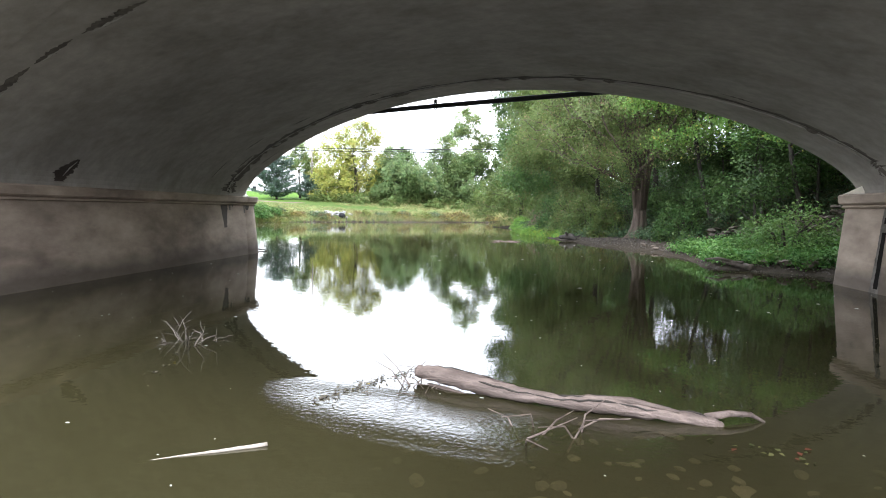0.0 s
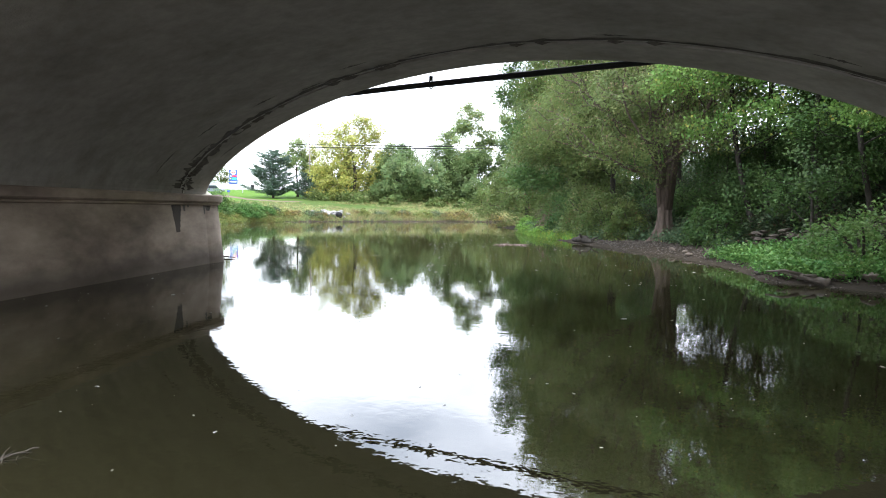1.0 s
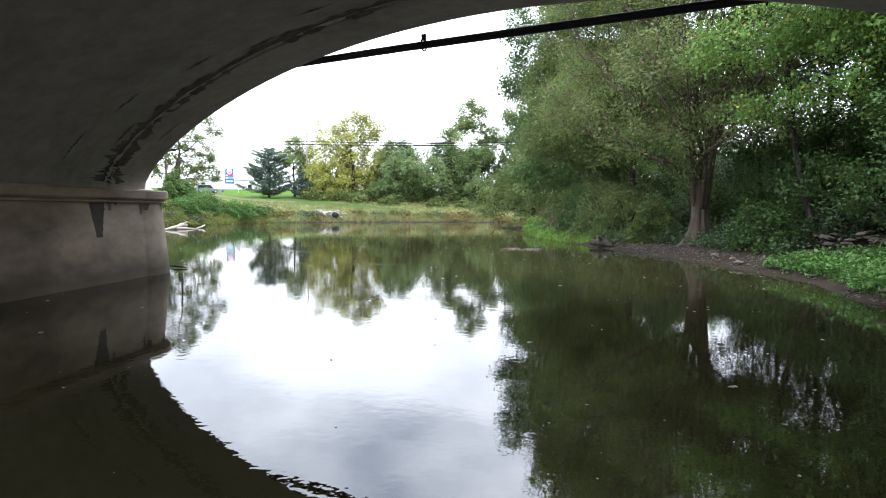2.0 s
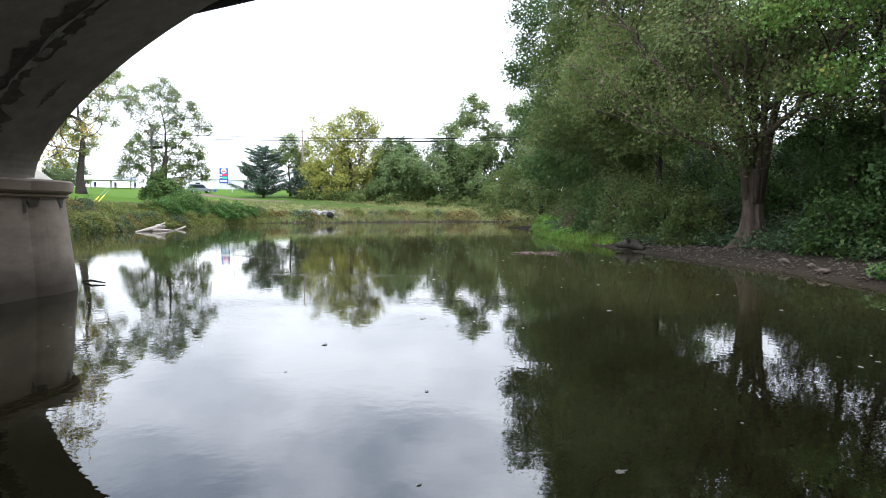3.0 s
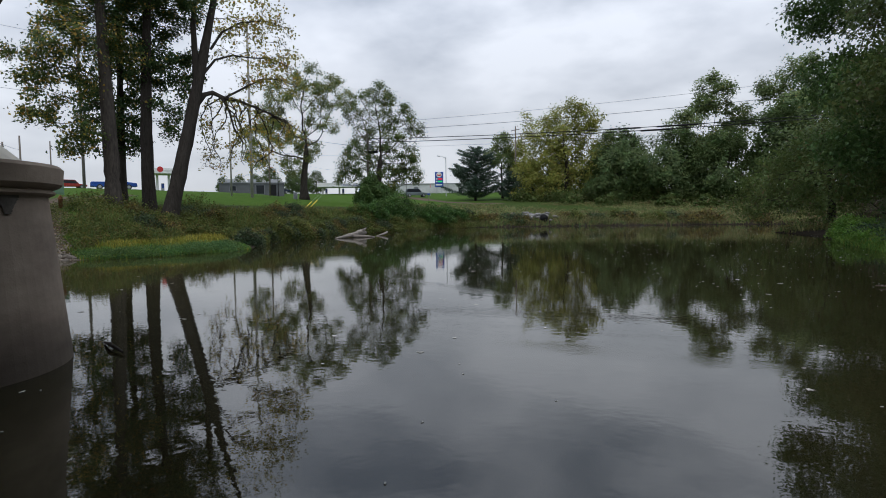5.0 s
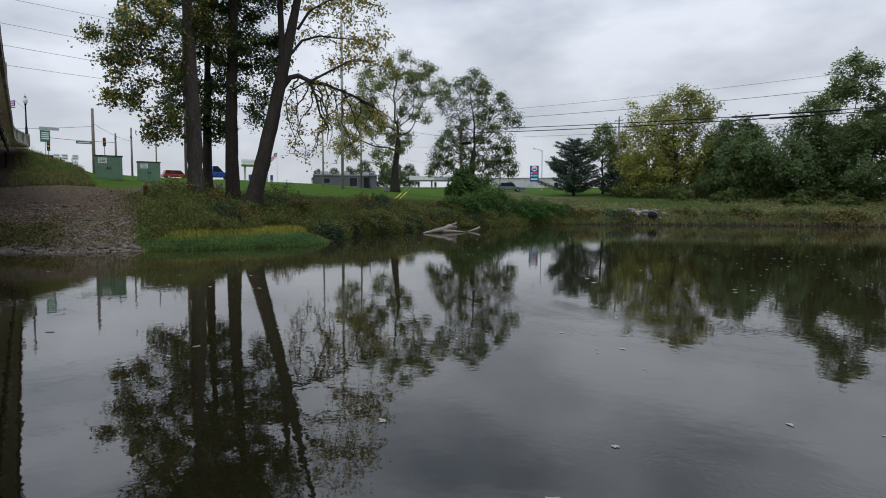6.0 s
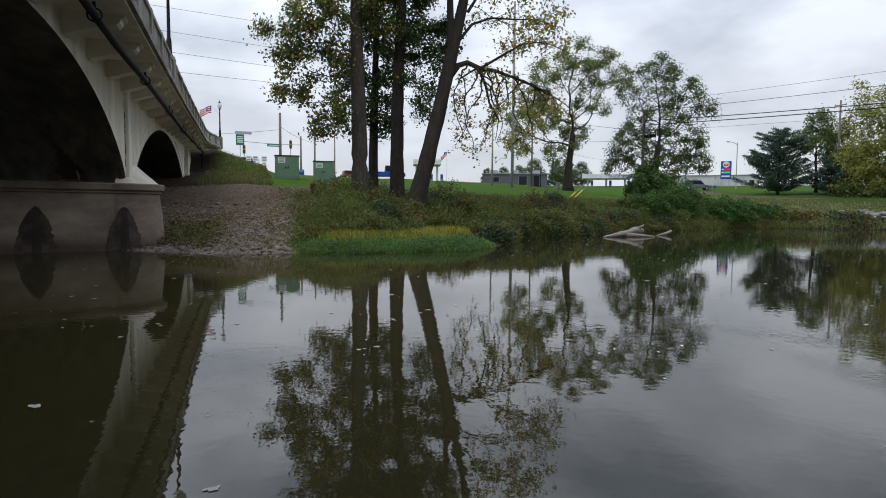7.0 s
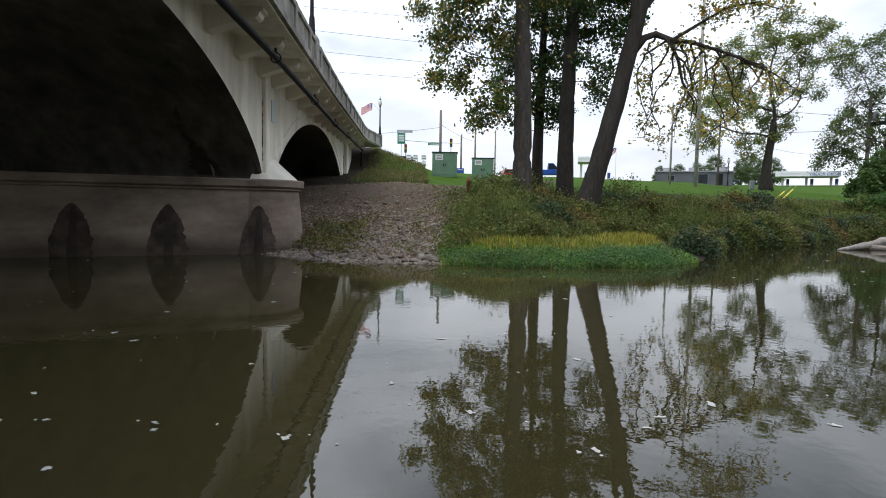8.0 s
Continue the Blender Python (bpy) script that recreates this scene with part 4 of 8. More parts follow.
def grow(rng, trunk, blobs, count, pace, fork):
    """Branches that reach from the trunk into the crown's ellipsoids: points scattered in the crown each draw on the nearest branch until it arrives."""
    vol = np.array([b[3] * b[4] * b[5] for b in blobs]) ** 0.72
    pick = rng.choice(len(blobs), count, p=vol / vol.sum())
    u = rng.normal(size=(count, 3)); u /= np.linalg.norm(u, axis=1)[:, None]
    q = np.array(blobs)[pick]
    goal = q[:, :3] + u * q[:, 3:] * (rng.uniform(0.1, 1.0, count) ** 0.5)[:, None]
    at = [np.array(p) for p in trunk]
    up = list(range(-1, len(trunk) - 1))
    open_ = np.array([p[2] > fork for p in at])
    near_i = np.zeros(count, int); near_d = np.full(count, 1e9)
    for i, p in enumerate(at):
        if open_[i]:
            # a point is drawn to the trunk below it, so that limbs rise
            g = goal - p
            d = np.sqrt((g ** 2).sum(1)) + np.maximum(0, 0.95 * np.hypot(g[:, 0], g[:, 1]) - g[:, 2]) * 1.2
            better = d < near_d
            near_d[better], near_i[better] = d[better], i
    near_d = np.sqrt(((goal - np.array(at)[near_i]) ** 2).sum(1))
    alive = np.ones(count, bool)
    way = {}
    for turn in range(70):
        if not alive.any():
            break
        pull = {}
        for k in np.nonzero(alive)[0]:
            pull.setdefault(int(near_i[k]), []).append(k)
        fresh = []
        for i, ks in pull.items():
            g = goal[ks] - at[i]
            g = (g / (np.linalg.norm(g, axis=1)[:, None] + 1e-9)).mean(0)
            g = g / (np.linalg.norm(g) + 1e-9) + rng.normal(size=3) * 0.22 + way.get(i, np.zeros(3)) * 0.5
            g = g / np.linalg.norm(g)
            at.append(at[i] + g * pace); up.append(i); way[len(at) - 1] = g
            fresh.append(len(at) - 1)
        for j in fresh:
            d = np.sqrt(((goal - at[j]) ** 2).sum(1))
            better = alive & (d < near_d)
            near_d[better], near_i[better] = d[better], j
        alive &= near_d > pace * 1.1
        if turn > 3 and turn % 6 == 0:
            alive &= rng.uniform(size=count) < 0.97
    return np.array(at), up


def tree(name, label, at, height, girth, blobs, mat, bark, seed, count=420, pace=0.5, per=26, spread=0.3, leaf=0.18, lean=(0, 0), fork=0.25, hang=0.0, group="", sink=0.3, category="tree", taper=1.2, curl=0.35, leader=0.5, twig=0.010, droop=0.0, broad=False, bare=0.0, tips=3, roots=1.5):
    """A tree: a bent, tapered trunk, branches grown into the crown's ellipsoids (given from the foot), and leaves in tufts round the outer twigs."""
    rng = np.random.default_rng(seed)
    root = thing(name, label, category, at, group=group)
    top = height * leader
    n = max(8, int(top / 0.7))
    k1, k2 = rng.uniform(0, 6, 2)
    path, rad = [], []
    for i in range(n + 1):
        t = i / n
        bend = 0.018 * height * t
        ease = 1 - curl * t
        path.append((lean[0] * t * top * ease + bend * math.sin(4 * t + k1), lean[1] * t * top * ease + bend * math.sin(3.4 * t + k2), -sink + t * (top + sink)))
        foot = 1 + (roots - 1) * math.exp(-max(0.0, path[-1][2]) / (1.6 * girth + 0.05))
        rad.append(girth * (1.0 - (0.88 if leader > 0.65 else 0.45) * t ** taper) * foot + 0.012)
    nodes, up = grow(rng, path, blobs, count, pace, fork * height)
    m = len(nodes)
    kids = [[] for _ in range(m)]
    for i in range(n + 1, m):
        kids[up[i]].append(i)
    # each branch is as thick as the twigs that it carries
    load = np.zeros(m)
    depth = np.zeros(m, int)
    for i in range(m - 1, n, -1):
        load[i] = max(load[i], 1.0)
        depth[up[i]] = max(depth[up[i]], depth[i] + 1)
        load[up[i]] += load[i]
    thick = twig * np.maximum(load, 1.0) ** 0.42
    for i in range(n + 1, m):
        if up[i] <= n:
            thick[i] = min(1.25 * thick[i], 0.8 * rad[up[i]])
        else:
            thick[i] = min(thick[i], thick[up[i]])
    s = Shape()
    s.tube(path, rad, 12, wobble=0.07, rng=rng)
    seen = np.zeros(m, bool)
    for i in range(n + 1, m):
        if seen[i]:
            continue
        run = [i]
        seen[i] = True
        while kids[run[-1]]:
            j = max(kids[run[-1]], key=lambda q: load[q])
            seen[j] = True
            run.append(j)
        pts = [Vector(nodes[up[i]])] + [Vector(nodes[j]) for j in run]
        rr = [thick[i]] + [thick[j] for j in run]
        rr[-1] *= 0.5
        s.tube(pts, rr, 7 if rr[0] > 0.06 else 4, caps=False)
    outer = np.array([i for i in range(n + 1, m) if depth[i] <= tips and rng.uniform() >= bare])
    mid = nodes[outer]
    out_dir = mid - np.array([np.average([b[q] for b in blobs]) for q in range(3)])
    out_dir /= np.linalg.norm(out_dir, axis=1)[:, None] + 1e-9
    face = 0.9 * out_dir + np.array([0, 0, 0.55]) + rng.normal(size=mid.shape) * 0.4
    some = rng.integers(max(1, per // 2), per + per // 2, len(mid))
    which = np.repeat(np.arange(len(mid)), some)
    c = mid[which] + rng.normal(size=(len(which), 3)) * spread * np.array([1, 1, 0.8])
    c[:, 2] -= droop * rng.uniform(0, 1, len(which)) ** 1.5
    part("trunk", s, bark, root, smooth=True)
    part("crown", leaf_cloud("crown", c, leaf, mat, rng, hang=hang, facing=face[which], broad=broad), mat, root)
    return root


def on_ground(x, y, dz=0.0):
    return (x, y, float(ground_z(x, y)) + dz)


def blade_field(name, pts, tall, wide, mat, rng, bend=0.45):
    """One mesh of many bent blades."""
    n = len(pts)
    c = np.asarray(pts, float)
    w = rng.uniform(0, 2 * np.pi, n)
    side = np.stack([np.cos(w), np.sin(w), np.zeros(n)], 1)
    out = np.stack([-np.sin(w), np.cos(w), np.zeros(n)], 1)
    h = (tall * rng.uniform(0.5, 1.25, n))[:, None]
    k = (bend * rng.uniform(0.2, 1.4, n))[:, None]
    v = np.empty((n, 5, 3))
    v[:, 0], v[:, 1] = c - side * wide, c + side * wide
    m = c + out * h * k * 0.3 + np.array([0, 0, 1]) * h * 0.55
    v[:, 2], v[:, 3] = m + side * wide * 0.7, m - side * wide * 0.7
    v[:, 4] = c + out * h * k + np.array([0, 0, 1]) * h * (1 - 0.25 * k)
    tri = np.array([[0, 1, 2], [0, 2, 3], [3, 2, 4]])[None] + 5 * np.arange(n)[:, None, None]
    me = bpy.data.meshes.new(name)
    me.vertices.add(5 * n)
    me.vertices.foreach_set("co", v.reshape(-1).astype(np.float32))
    me.loops.add(9 * n)
    me.loops.foreach_set("vertex_index", tri.reshape(-1).astype(np.int32))
    me.polygons.add(3 * n)
    me.polygons.foreach_set("loop_start", (3 * np.arange(3 * n)).astype(np.int32))
    me.materials.append(mat)
    me.update(calc_edges=True)
    return me


def scatter(x0, x1, y0, y1, n, keep, rng):
    """n random places on the ground where keep(x, y, d) holds."""
    got = np.empty((0, 2))
    while len(got) < n:
        x, y = rng.uniform(x0, x1, 4 * n), rng.uniform(y0, y1, 4 * n)
        ok = keep(x, y, shore_distance(x, y))
        got = np.vstack([got, np.stack([x[ok], y[ok]], 1)])
        if not ok.any():
            break
    got = got[:n]
    return np.column_stack([got, ground_z(got[:, 0], got[:, 1])])


# ---- left bank: cottonwoods over the water ----
tree("cottonwood_tree", "tall cottonwood with grey furrowed trunk on the grassy bank", on_ground(-50.3, 31.6), 22, 0.44,
     [(0.5, -2.0, 10.0, 2.2, 2.4, 2.8), (0, 0.4, 16, 3.6, 4.0, 4.2), (0.2, -2.6, 13.0, 2.0, 1.8, 1.4), (0.5, -2.4, 7.2, 1.4, 2.0, 1.6), (0, -3.9, 8.4, 1.3, 1.4, 1.2), (0, 0.2, 9.5, 1.6, 1.8, 2.4), (0.4, -1.9, 4.6, 1.2, 1.5, 1.5), (0.3, -3.4, 6.0, 1.3, 1.5, 1.3)], LEAF_COTTON, PALE_BARK, 11, count=560, pace=0.45, per=72, spread=0.27, leaf=0.135, fork=0.22, taper=1.5, leader=0.9, hang=0.6, broad=True)
tree("cottonwood_tree", "slimmer cottonwood standing behind the grey one on the lawn", on_ground(-54.0, 33.1), 19, 0.30,
     [(0, -0.8, 6.4, 1.7, 2.0, 3.4), (0, 0, 13.5, 3.5, 4, 4.5), (0.3, 0.5, 5.2, 1.3, 1.3, 2.2), (0.2, 0.9, 8.4, 1.4, 1.4, 2.0)], LEAF_DARK_COTTON, BARK, 12, count=460, pace=0.45, per=80, spread=0.27, leaf=0.135, fork=0.14, leader=0.9, hang=0.6, broad=True)
tree("cottonwood_tree", "straight dark cottonwood trunk with deep green crown on the bank", on_ground(-51.8, 34.1), 23, 0.40,
     [(0.2, 0.9, 9.2, 1.6, 1.9, 3.0), (0, 0, 16, 4.5, 4.5, 5), (0, 1.6, 6.2, 1.1, 1.1, 1.4), (0, 2.4, 10.5, 1.6, 1.6, 2.4)], LEAF_DARK_COTTON, BARK, 13, count=480, pace=0.45, per=80, spread=0.27, leaf=0.135, fork=0.24, taper=1.5, leader=0.9, hang=0.6, broad=True)
leaning = tree("cottonwood_tree", "leaning cottonwood with a drooping yellow limb over the bank", on_ground(-49.6, 34.3), 21, 0.46,
     [(-1.2, 6.0, 15.5, 2.4, 3.2, 3.0), (-0.6, 7.2, 12.0, 2.0, 2.8, 1.8), (-0.6, 3.0, 16.5, 2.6, 2.6, 2.5)], LEAF_AUTUMN, BARK, 14, count=240, pace=0.45, per=12, spread=0.3, leaf=0.15, lean=(-0.06, 0.285), fork=0.5, hang=0.8, taper=1.7, curl=0.05, leader=0.9, broad=True)


def drooping_limb(parent):
    """The long limb that arches out of the leaning trunk's fork and hangs in thin strands."""
    rng, more = np.random.default_rng(140), np.random.default_rng(141)
    s = Shape()
    spine = [(-0.4, 2.25, 7.8), (-0.4, 2.85, 8.6), (-0.4, 3.4, 8.8), (-0.4, 4.2, 8.55), (-0.4, 5.1, 8.5), (-0.35, 6.2, 8.2), (-0.3, 7.2, 7.9), (-0.25, 8.1, 7.5)]
    s.tube(spine, [0.2, 0.17, 0.15, 0.13, 0.1, 0.075, 0.05, 0.025], 8, wobble=0.12, rng=rng)
    s.tube([(-0.4, 4.1, 8.55), (-0.3, 4.5, 7.6), (-0.3, 4.75, 6.6), (-0.2, 5.3, 5.7), (-0.2, 5.15, 4.6)], [0.1, 0.08, 0.065, 0.045, 0.02], 6, wobble=0.12, rng=rng)
    # the second leader rises beside the leaning one
    s.tube([(-0.42, 2.5, 8.7), (-0.45, 2.42, 9.8), (-0.5, 2.4, 11.2), (-0.5, 2.35, 13.0), (-0.4, 2.6, 15.2)], [0.2, 0.23, 0.2, 0.17, 0.1], 10, wobble=0.08, rng=more)
    leaves = []

    def twig_out(p, reach):
        d = Vector((rng.normal(), rng.normal(), rng.normal() * 0.5 - 0.35)).normalized() * reach
        m = p + d * 0.5 + Vector((0, 0, 0.08))
        s.tube([p, m, p + d], [0.016, 0.011, 0.005], 4, caps=False)
        for c_, n_ in ((m, rng.integers(1, 4)), (p + d, rng.integers(2, 9))):
            leaves.append(np.array(c_) + rng.normal(size=(n_, 3)) * 0.17)
            leaves.append(np.array(c_) + more.normal(size=(n_ // 2 + 1, 3)) * 0.2)

    for k in range(20):
        i = int(rng.integers(2, 6)) if k < 13 else int(rng.integers(4, 8))
        q = Vector(spine[i]).lerp(Vector(spine[min(i + 1, 7)]), rng.uniform(0, 1))
        long_ = rng.uniform(2.4, 6.2) if i < 6 else rng.uniform(1.2, 3.0)
        d = Vector((rng.normal() * 0.5, rng.normal() * 0.6 + 0.3, rng.uniform(-0.2, 0.5)))
        pts = [q]
        while long_ > 0:
            d = d * 0.72 + Vector((rng.normal() * 0.3, rng.normal() * 0.34, -0.26 + rng.normal() * 0.16))
            q = q + d.normalized() * 0.34
            long_ -= 0.34
            pts.append(q.copy())
            if len(pts) > 2 and rng.uniform() < 0.8:
                twig_out(q, rng.uniform(0.25, 0.8))
        n = len(pts) - 1
        s.tube(pts, [0.055 * (1 - 0.85 * j / n) + 0.006 for j in range(n + 1)], 5, caps=False)
    for k in range(14):
        i = int(rng.integers(3, 8))
        twig_out(Vector(spine[i]) + Vector((0, rng.uniform(-0.5, 0.5), 0.05)), rng.uniform(0.5, 1.5))
    # the thinner limbs above it, sparsely leaved
    for upper in ([(-0.4, 2.9, 10.0), (-0.5, 3.7, 11.0), (-0.6, 4.9, 11.5), (-0.7, 6.4, 11.6), (-0.8, 8.0, 11.8), (-0.8, 9.2, 11.4)], [(-0.4, 3.4, 11.6), (-0.2, 4.1, 12.8), (0.0, 5.3, 13.6), (0.2, 6.9, 14.0), (0.3, 8.7, 13.8)],
                  [(-0.4, 4.2, 8.55), (-0.1, 5.4, 9.3), (0.1, 6.6, 10.0), (0.3, 7.8, 10.2), (0.4, 9.2, 9.8)]):
        n = len(upper) - 1
        s.tube(upper, [0.085 * (1 - 0.85 * j / n) + 0.01 for j in range(n + 1)], 6, wobble=0.1, rng=rng, caps=False)
        for k in range(32):
            i = int(rng.integers(1, n))
            q = Vector(upper[i]).lerp(Vector(upper[i + 1]), rng.uniform(0, 1))
            d = Vector((rng.normal() * 0.5, rng.normal() * 0.5 + 0.2, rng.normal() * 0.5)) * 0.8
            s.tube([q, q + d * 0.6 + Vector((0, 0, 0.06)), q + d], [0.02, 0.013, 0.006], 4, caps=False)
            twig_out(q + d, rng.uniform(0.3, 0.8))
            twig_out(q + d * 0.6, rng.uniform(0.3, 0.7))
    part("limb", s, BARK, parent, "arching drooping limb", smooth=True)
    part("limb_leaves", leaf_cloud("limb_leaves", np.vstack(leaves), 0.14, LEAF_AUTUMN, rng, hang=0.8, broad=True), LEAF_AUTUMN, parent, "sparse yellowing leaves")


drooping_limb(leaning)
def across(rows, way=(0.49, 0.87), deep=1.0, tall=1.1):
    """Ellipsoids of a crown from (offset along a line, height, half width, half height), scattered a little to either side of that line."""
    got = []
    for k, (r, z, w, h) in enumerate(rows):
        side = deep * 0.5 * w * math.sin(2.4 * k + 1)
        got.append((way[0] * r - way[1] * side, way[1] * r + way[0] * side, z * tall, w * 1.25, w * 1.25, h * 1.5))
    return got


tree("lawn_tree", "thin-leaved yellowing tree on the mown lawn", on_ground(-78.7, 60.7), 15.6, 0.5,
     across([(0.9, 13.9, 1.9, 1.5), (-0.6, 12.6, 1.6, 1.5), (3.6, 12.2, 1.8, 1.7), (5.4, 11.6, 1.2, 1.0), (-2.8, 11.2, 2.0, 1.6), (-4.0, 9.2, 1.7, 1.3), (-5.2, 7.0, 2.0, 1.6), (-2.8, 7.4, 1.8, 1.4), (0.4, 7.2, 1.6, 1.6), (2.8, 8.8, 1.5, 1.2), (2.2, 10.4, 1.6, 1.2), (-5.8, 4.8, 1.3, 1.3), (-1.6, 3.9, 1.2, 1.0), (0.5, 5.2, 1.3, 1.0)], deep=1.6),
     LEAF_LAWN, BARK, 15, count=800, pace=0.45, per=64, spread=0.3, leaf=0.16, twig=0.018, fork=0.3, leader=0.42, taper=0.9, hang=0.5)
tree("lawn_tree", "open-crowned green tree beside the utility pole on the bank", on_ground(-76.9, 71.4), 15.6, 0.5,
     across([(0.4, 13.8, 2.0, 1.5), (-2.2, 12.4, 1.5, 1.3), (-3.6, 11.4, 1.1, 1.0), (3.5, 11.9, 1.2, 1.1), (4.7, 9.7, 1.3, 1.3), (0.9, 11.0, 1.8, 1.5), (-2.2, 9.0, 1.7, 1.6), (1.8, 8.4, 1.4, 1.3), (-0.1, 6.6, 1.8, 1.6), (-3.7, 5.9, 1.8, 1.5), (-4.8, 3.9, 1.2, 1.1), (4.0, 6.1, 1.8, 1.4), (5.0, 3.9, 1.1, 1.1), (2.0, 4.4, 1.8, 1.3), (-1.4, 3.8, 1.7, 1.3), (0.6, 2.0, 1.7, 1.1)], deep=1.4),
     LEAF_LAWN_DARK, BARK, 16, count=1050, pace=0.42, per=44, spread=0.31, leaf=0.18, twig=0.017, fork=0.1, leader=0.42, taper=0.9, hang=0.5)
# ---- far bank ----
tree("far_tree", "yellow-green tree on the far bank", on_ground(-72.3, 107.8), 20.5, 0.45,
     across([(1.9, 18.0, 2.6, 1.6), (0.4, 15.6, 3.6, 2.2), (4.2, 15.4, 2.4, 1.8), (1.2, 12.2, 4.4, 2.6), (-6.6, 13.4, 2.4, 2.4), (-4.0, 11.0, 3.2, 2.6), (-7.2, 10.0, 2.2, 2.2), (7.2, 10.6, 2.4, 2.0), (0.8, 8.0, 4.6, 2.8), (4.6, 5.4, 3.6, 3.0), (-6.0, 4.6, 3.6, 3.4), (-1.0, 3.2, 4.6, 2.6), (-8.0, 4.6, 2.2, 2.4)], (0.47, 0.70), tall=0.87),
     LEAF_YELLOW, BARK, 17, count=1100, pace=0.62, per=40, leaf=0.27, spread=0.5, fork=0.12, twig=0.012, leader=0.35)
far_a = tree("far_tree", "soft green willow on the far bank", on_ground(-62.0, 107.0), 12, 0.3,
     [(0, 0, 8.9, 3.4, 3.6, 2.8), (2.8, -2.5, 6.0, 3.4, 3.4, 2.8), (-2.8, 2.5, 5.4, 3.6, 3.6, 2.8), (3.0, 2.0, 4.0, 2.8, 2.8, 2.4), (0, 0, 2.6, 5, 5, 2.0)], LEAF_FAR, BARK, 18, count=620, pace=0.6, per=40, leaf=0.3, spread=0.46, fork=0.06, droop=0.8, hang=0.8)
copy_thing(far_a, pose(*on_ground(-54.0, 109.5), 0, 0, 130) @ Matrix.Scale(0.97, 4))
copy_thing(far_a, pose(*on_ground(-47.0, 112.0), 0, 0, 250) @ Matrix.Scale(0.9, 4))
copy_thing(far_a, pose(*on_ground(-67.5, 112.0), 0, 0, 60) @ Matrix.Scale(0.75, 4))
far_b = tree("far_tree", "tall pale poplar behind the far bank", on_ground(-51.5, 118), 20.5, 0.35,
     [(0, 0, 16.5, 3.0, 3.0, 3.4), (2.6, 3.0, 12.4, 3.0, 3.0, 2.8), (-3.0, -2.6, 11.8, 3.0, 3.0, 2.6), (0, 0, 8, 4, 4, 3), (-2.6, 2.4, 15.0, 2.2, 2.2, 2.0), (2.8, -1.5, 8, 2.6, 2.6, 2.4)], LEAF_POPLAR, PALE_BARK, 20, count=620, pace=0.62, per=48, leaf=0.30, spread=0.48)
far_c = tree("far_tree", "dark green tree in the far woods", on_ground(-40, 113), 15, 0.35,
     [(0, 0, 10.5, 3.8, 3.8, 3.8), (2.4, -2, 7, 3.4, 3.4, 3.0), (-2.4, 2, 6, 3.6, 3.6, 3.0), (0, 0, 3.4, 4.6, 4.6, 2.8)], LEAF_FAR, BARK, 21, count=520, pace=0.65, per=36, leaf=0.34, spread=0.5, fork=0.08)
for src, x, y, turn, size in ((far_c, -33, 118, 90, 1.15), (far_b, -41, 123, 70, 1.1), (far_c, -57, 122, 200, 0.8), (far_c, -77, 112, 20, 0.6), (far_c, -83, 112, 140, 0.5),
                              (far_c, -66, 118, 260, 0.8), (far_c, -72, 119, 30, 0.75), (far_c, -26, 112, 310, 1.2), (far_b, -18, 118, 10, 1.1), (far_c, -10, 122, 35, 1.2), (far_c, -150, 88, 190, 0.36), (far_c, -146, 78, 50, 0.28), (far_c, -148, 83, 120, 0.32), (far_c, -157, 105, 220, 0.5), (far_c, -160, 111, 300, 0.5), (far_c, -154, 94, 310, 0.5), (far_c, -152, 99, 30, 0.45)):
    copy_thing(src, pose(*on_ground(x, y, -0.1), 0, 0, turn) @ Matrix.Scale(size, 4))
tree("far_tree", "light yellow-green tree behind the spruce", on_ground(-85.8, 106.5), 12.5, 0.22,
     [(0, 0, 10.0, 1.8, 1.8, 2.4), (0.8, 0.8, 6.8, 2.0, 2.0, 2.4), (-1.0, -1.4, 7.6, 1.8, 1.8, 2.0)], LEAF_POPLAR, BARK, 22, count=280, pace=0.55, per=44, leaf=0.28, spread=0.42)
tree("far_tree", "slender yellowing tree beside the far pole", on_ground(-83.4, 108.0), 11.0, 0.2,
     [(0, 0, 8.6, 1.7, 1.7, 2.2), (0.6, 0.6, 5.2, 2.0, 2.0, 2.4)], LEAF_YELLOW, BARK, 23, count=240, pace=0.55, per=44, leaf=0.28, spread=0.42)

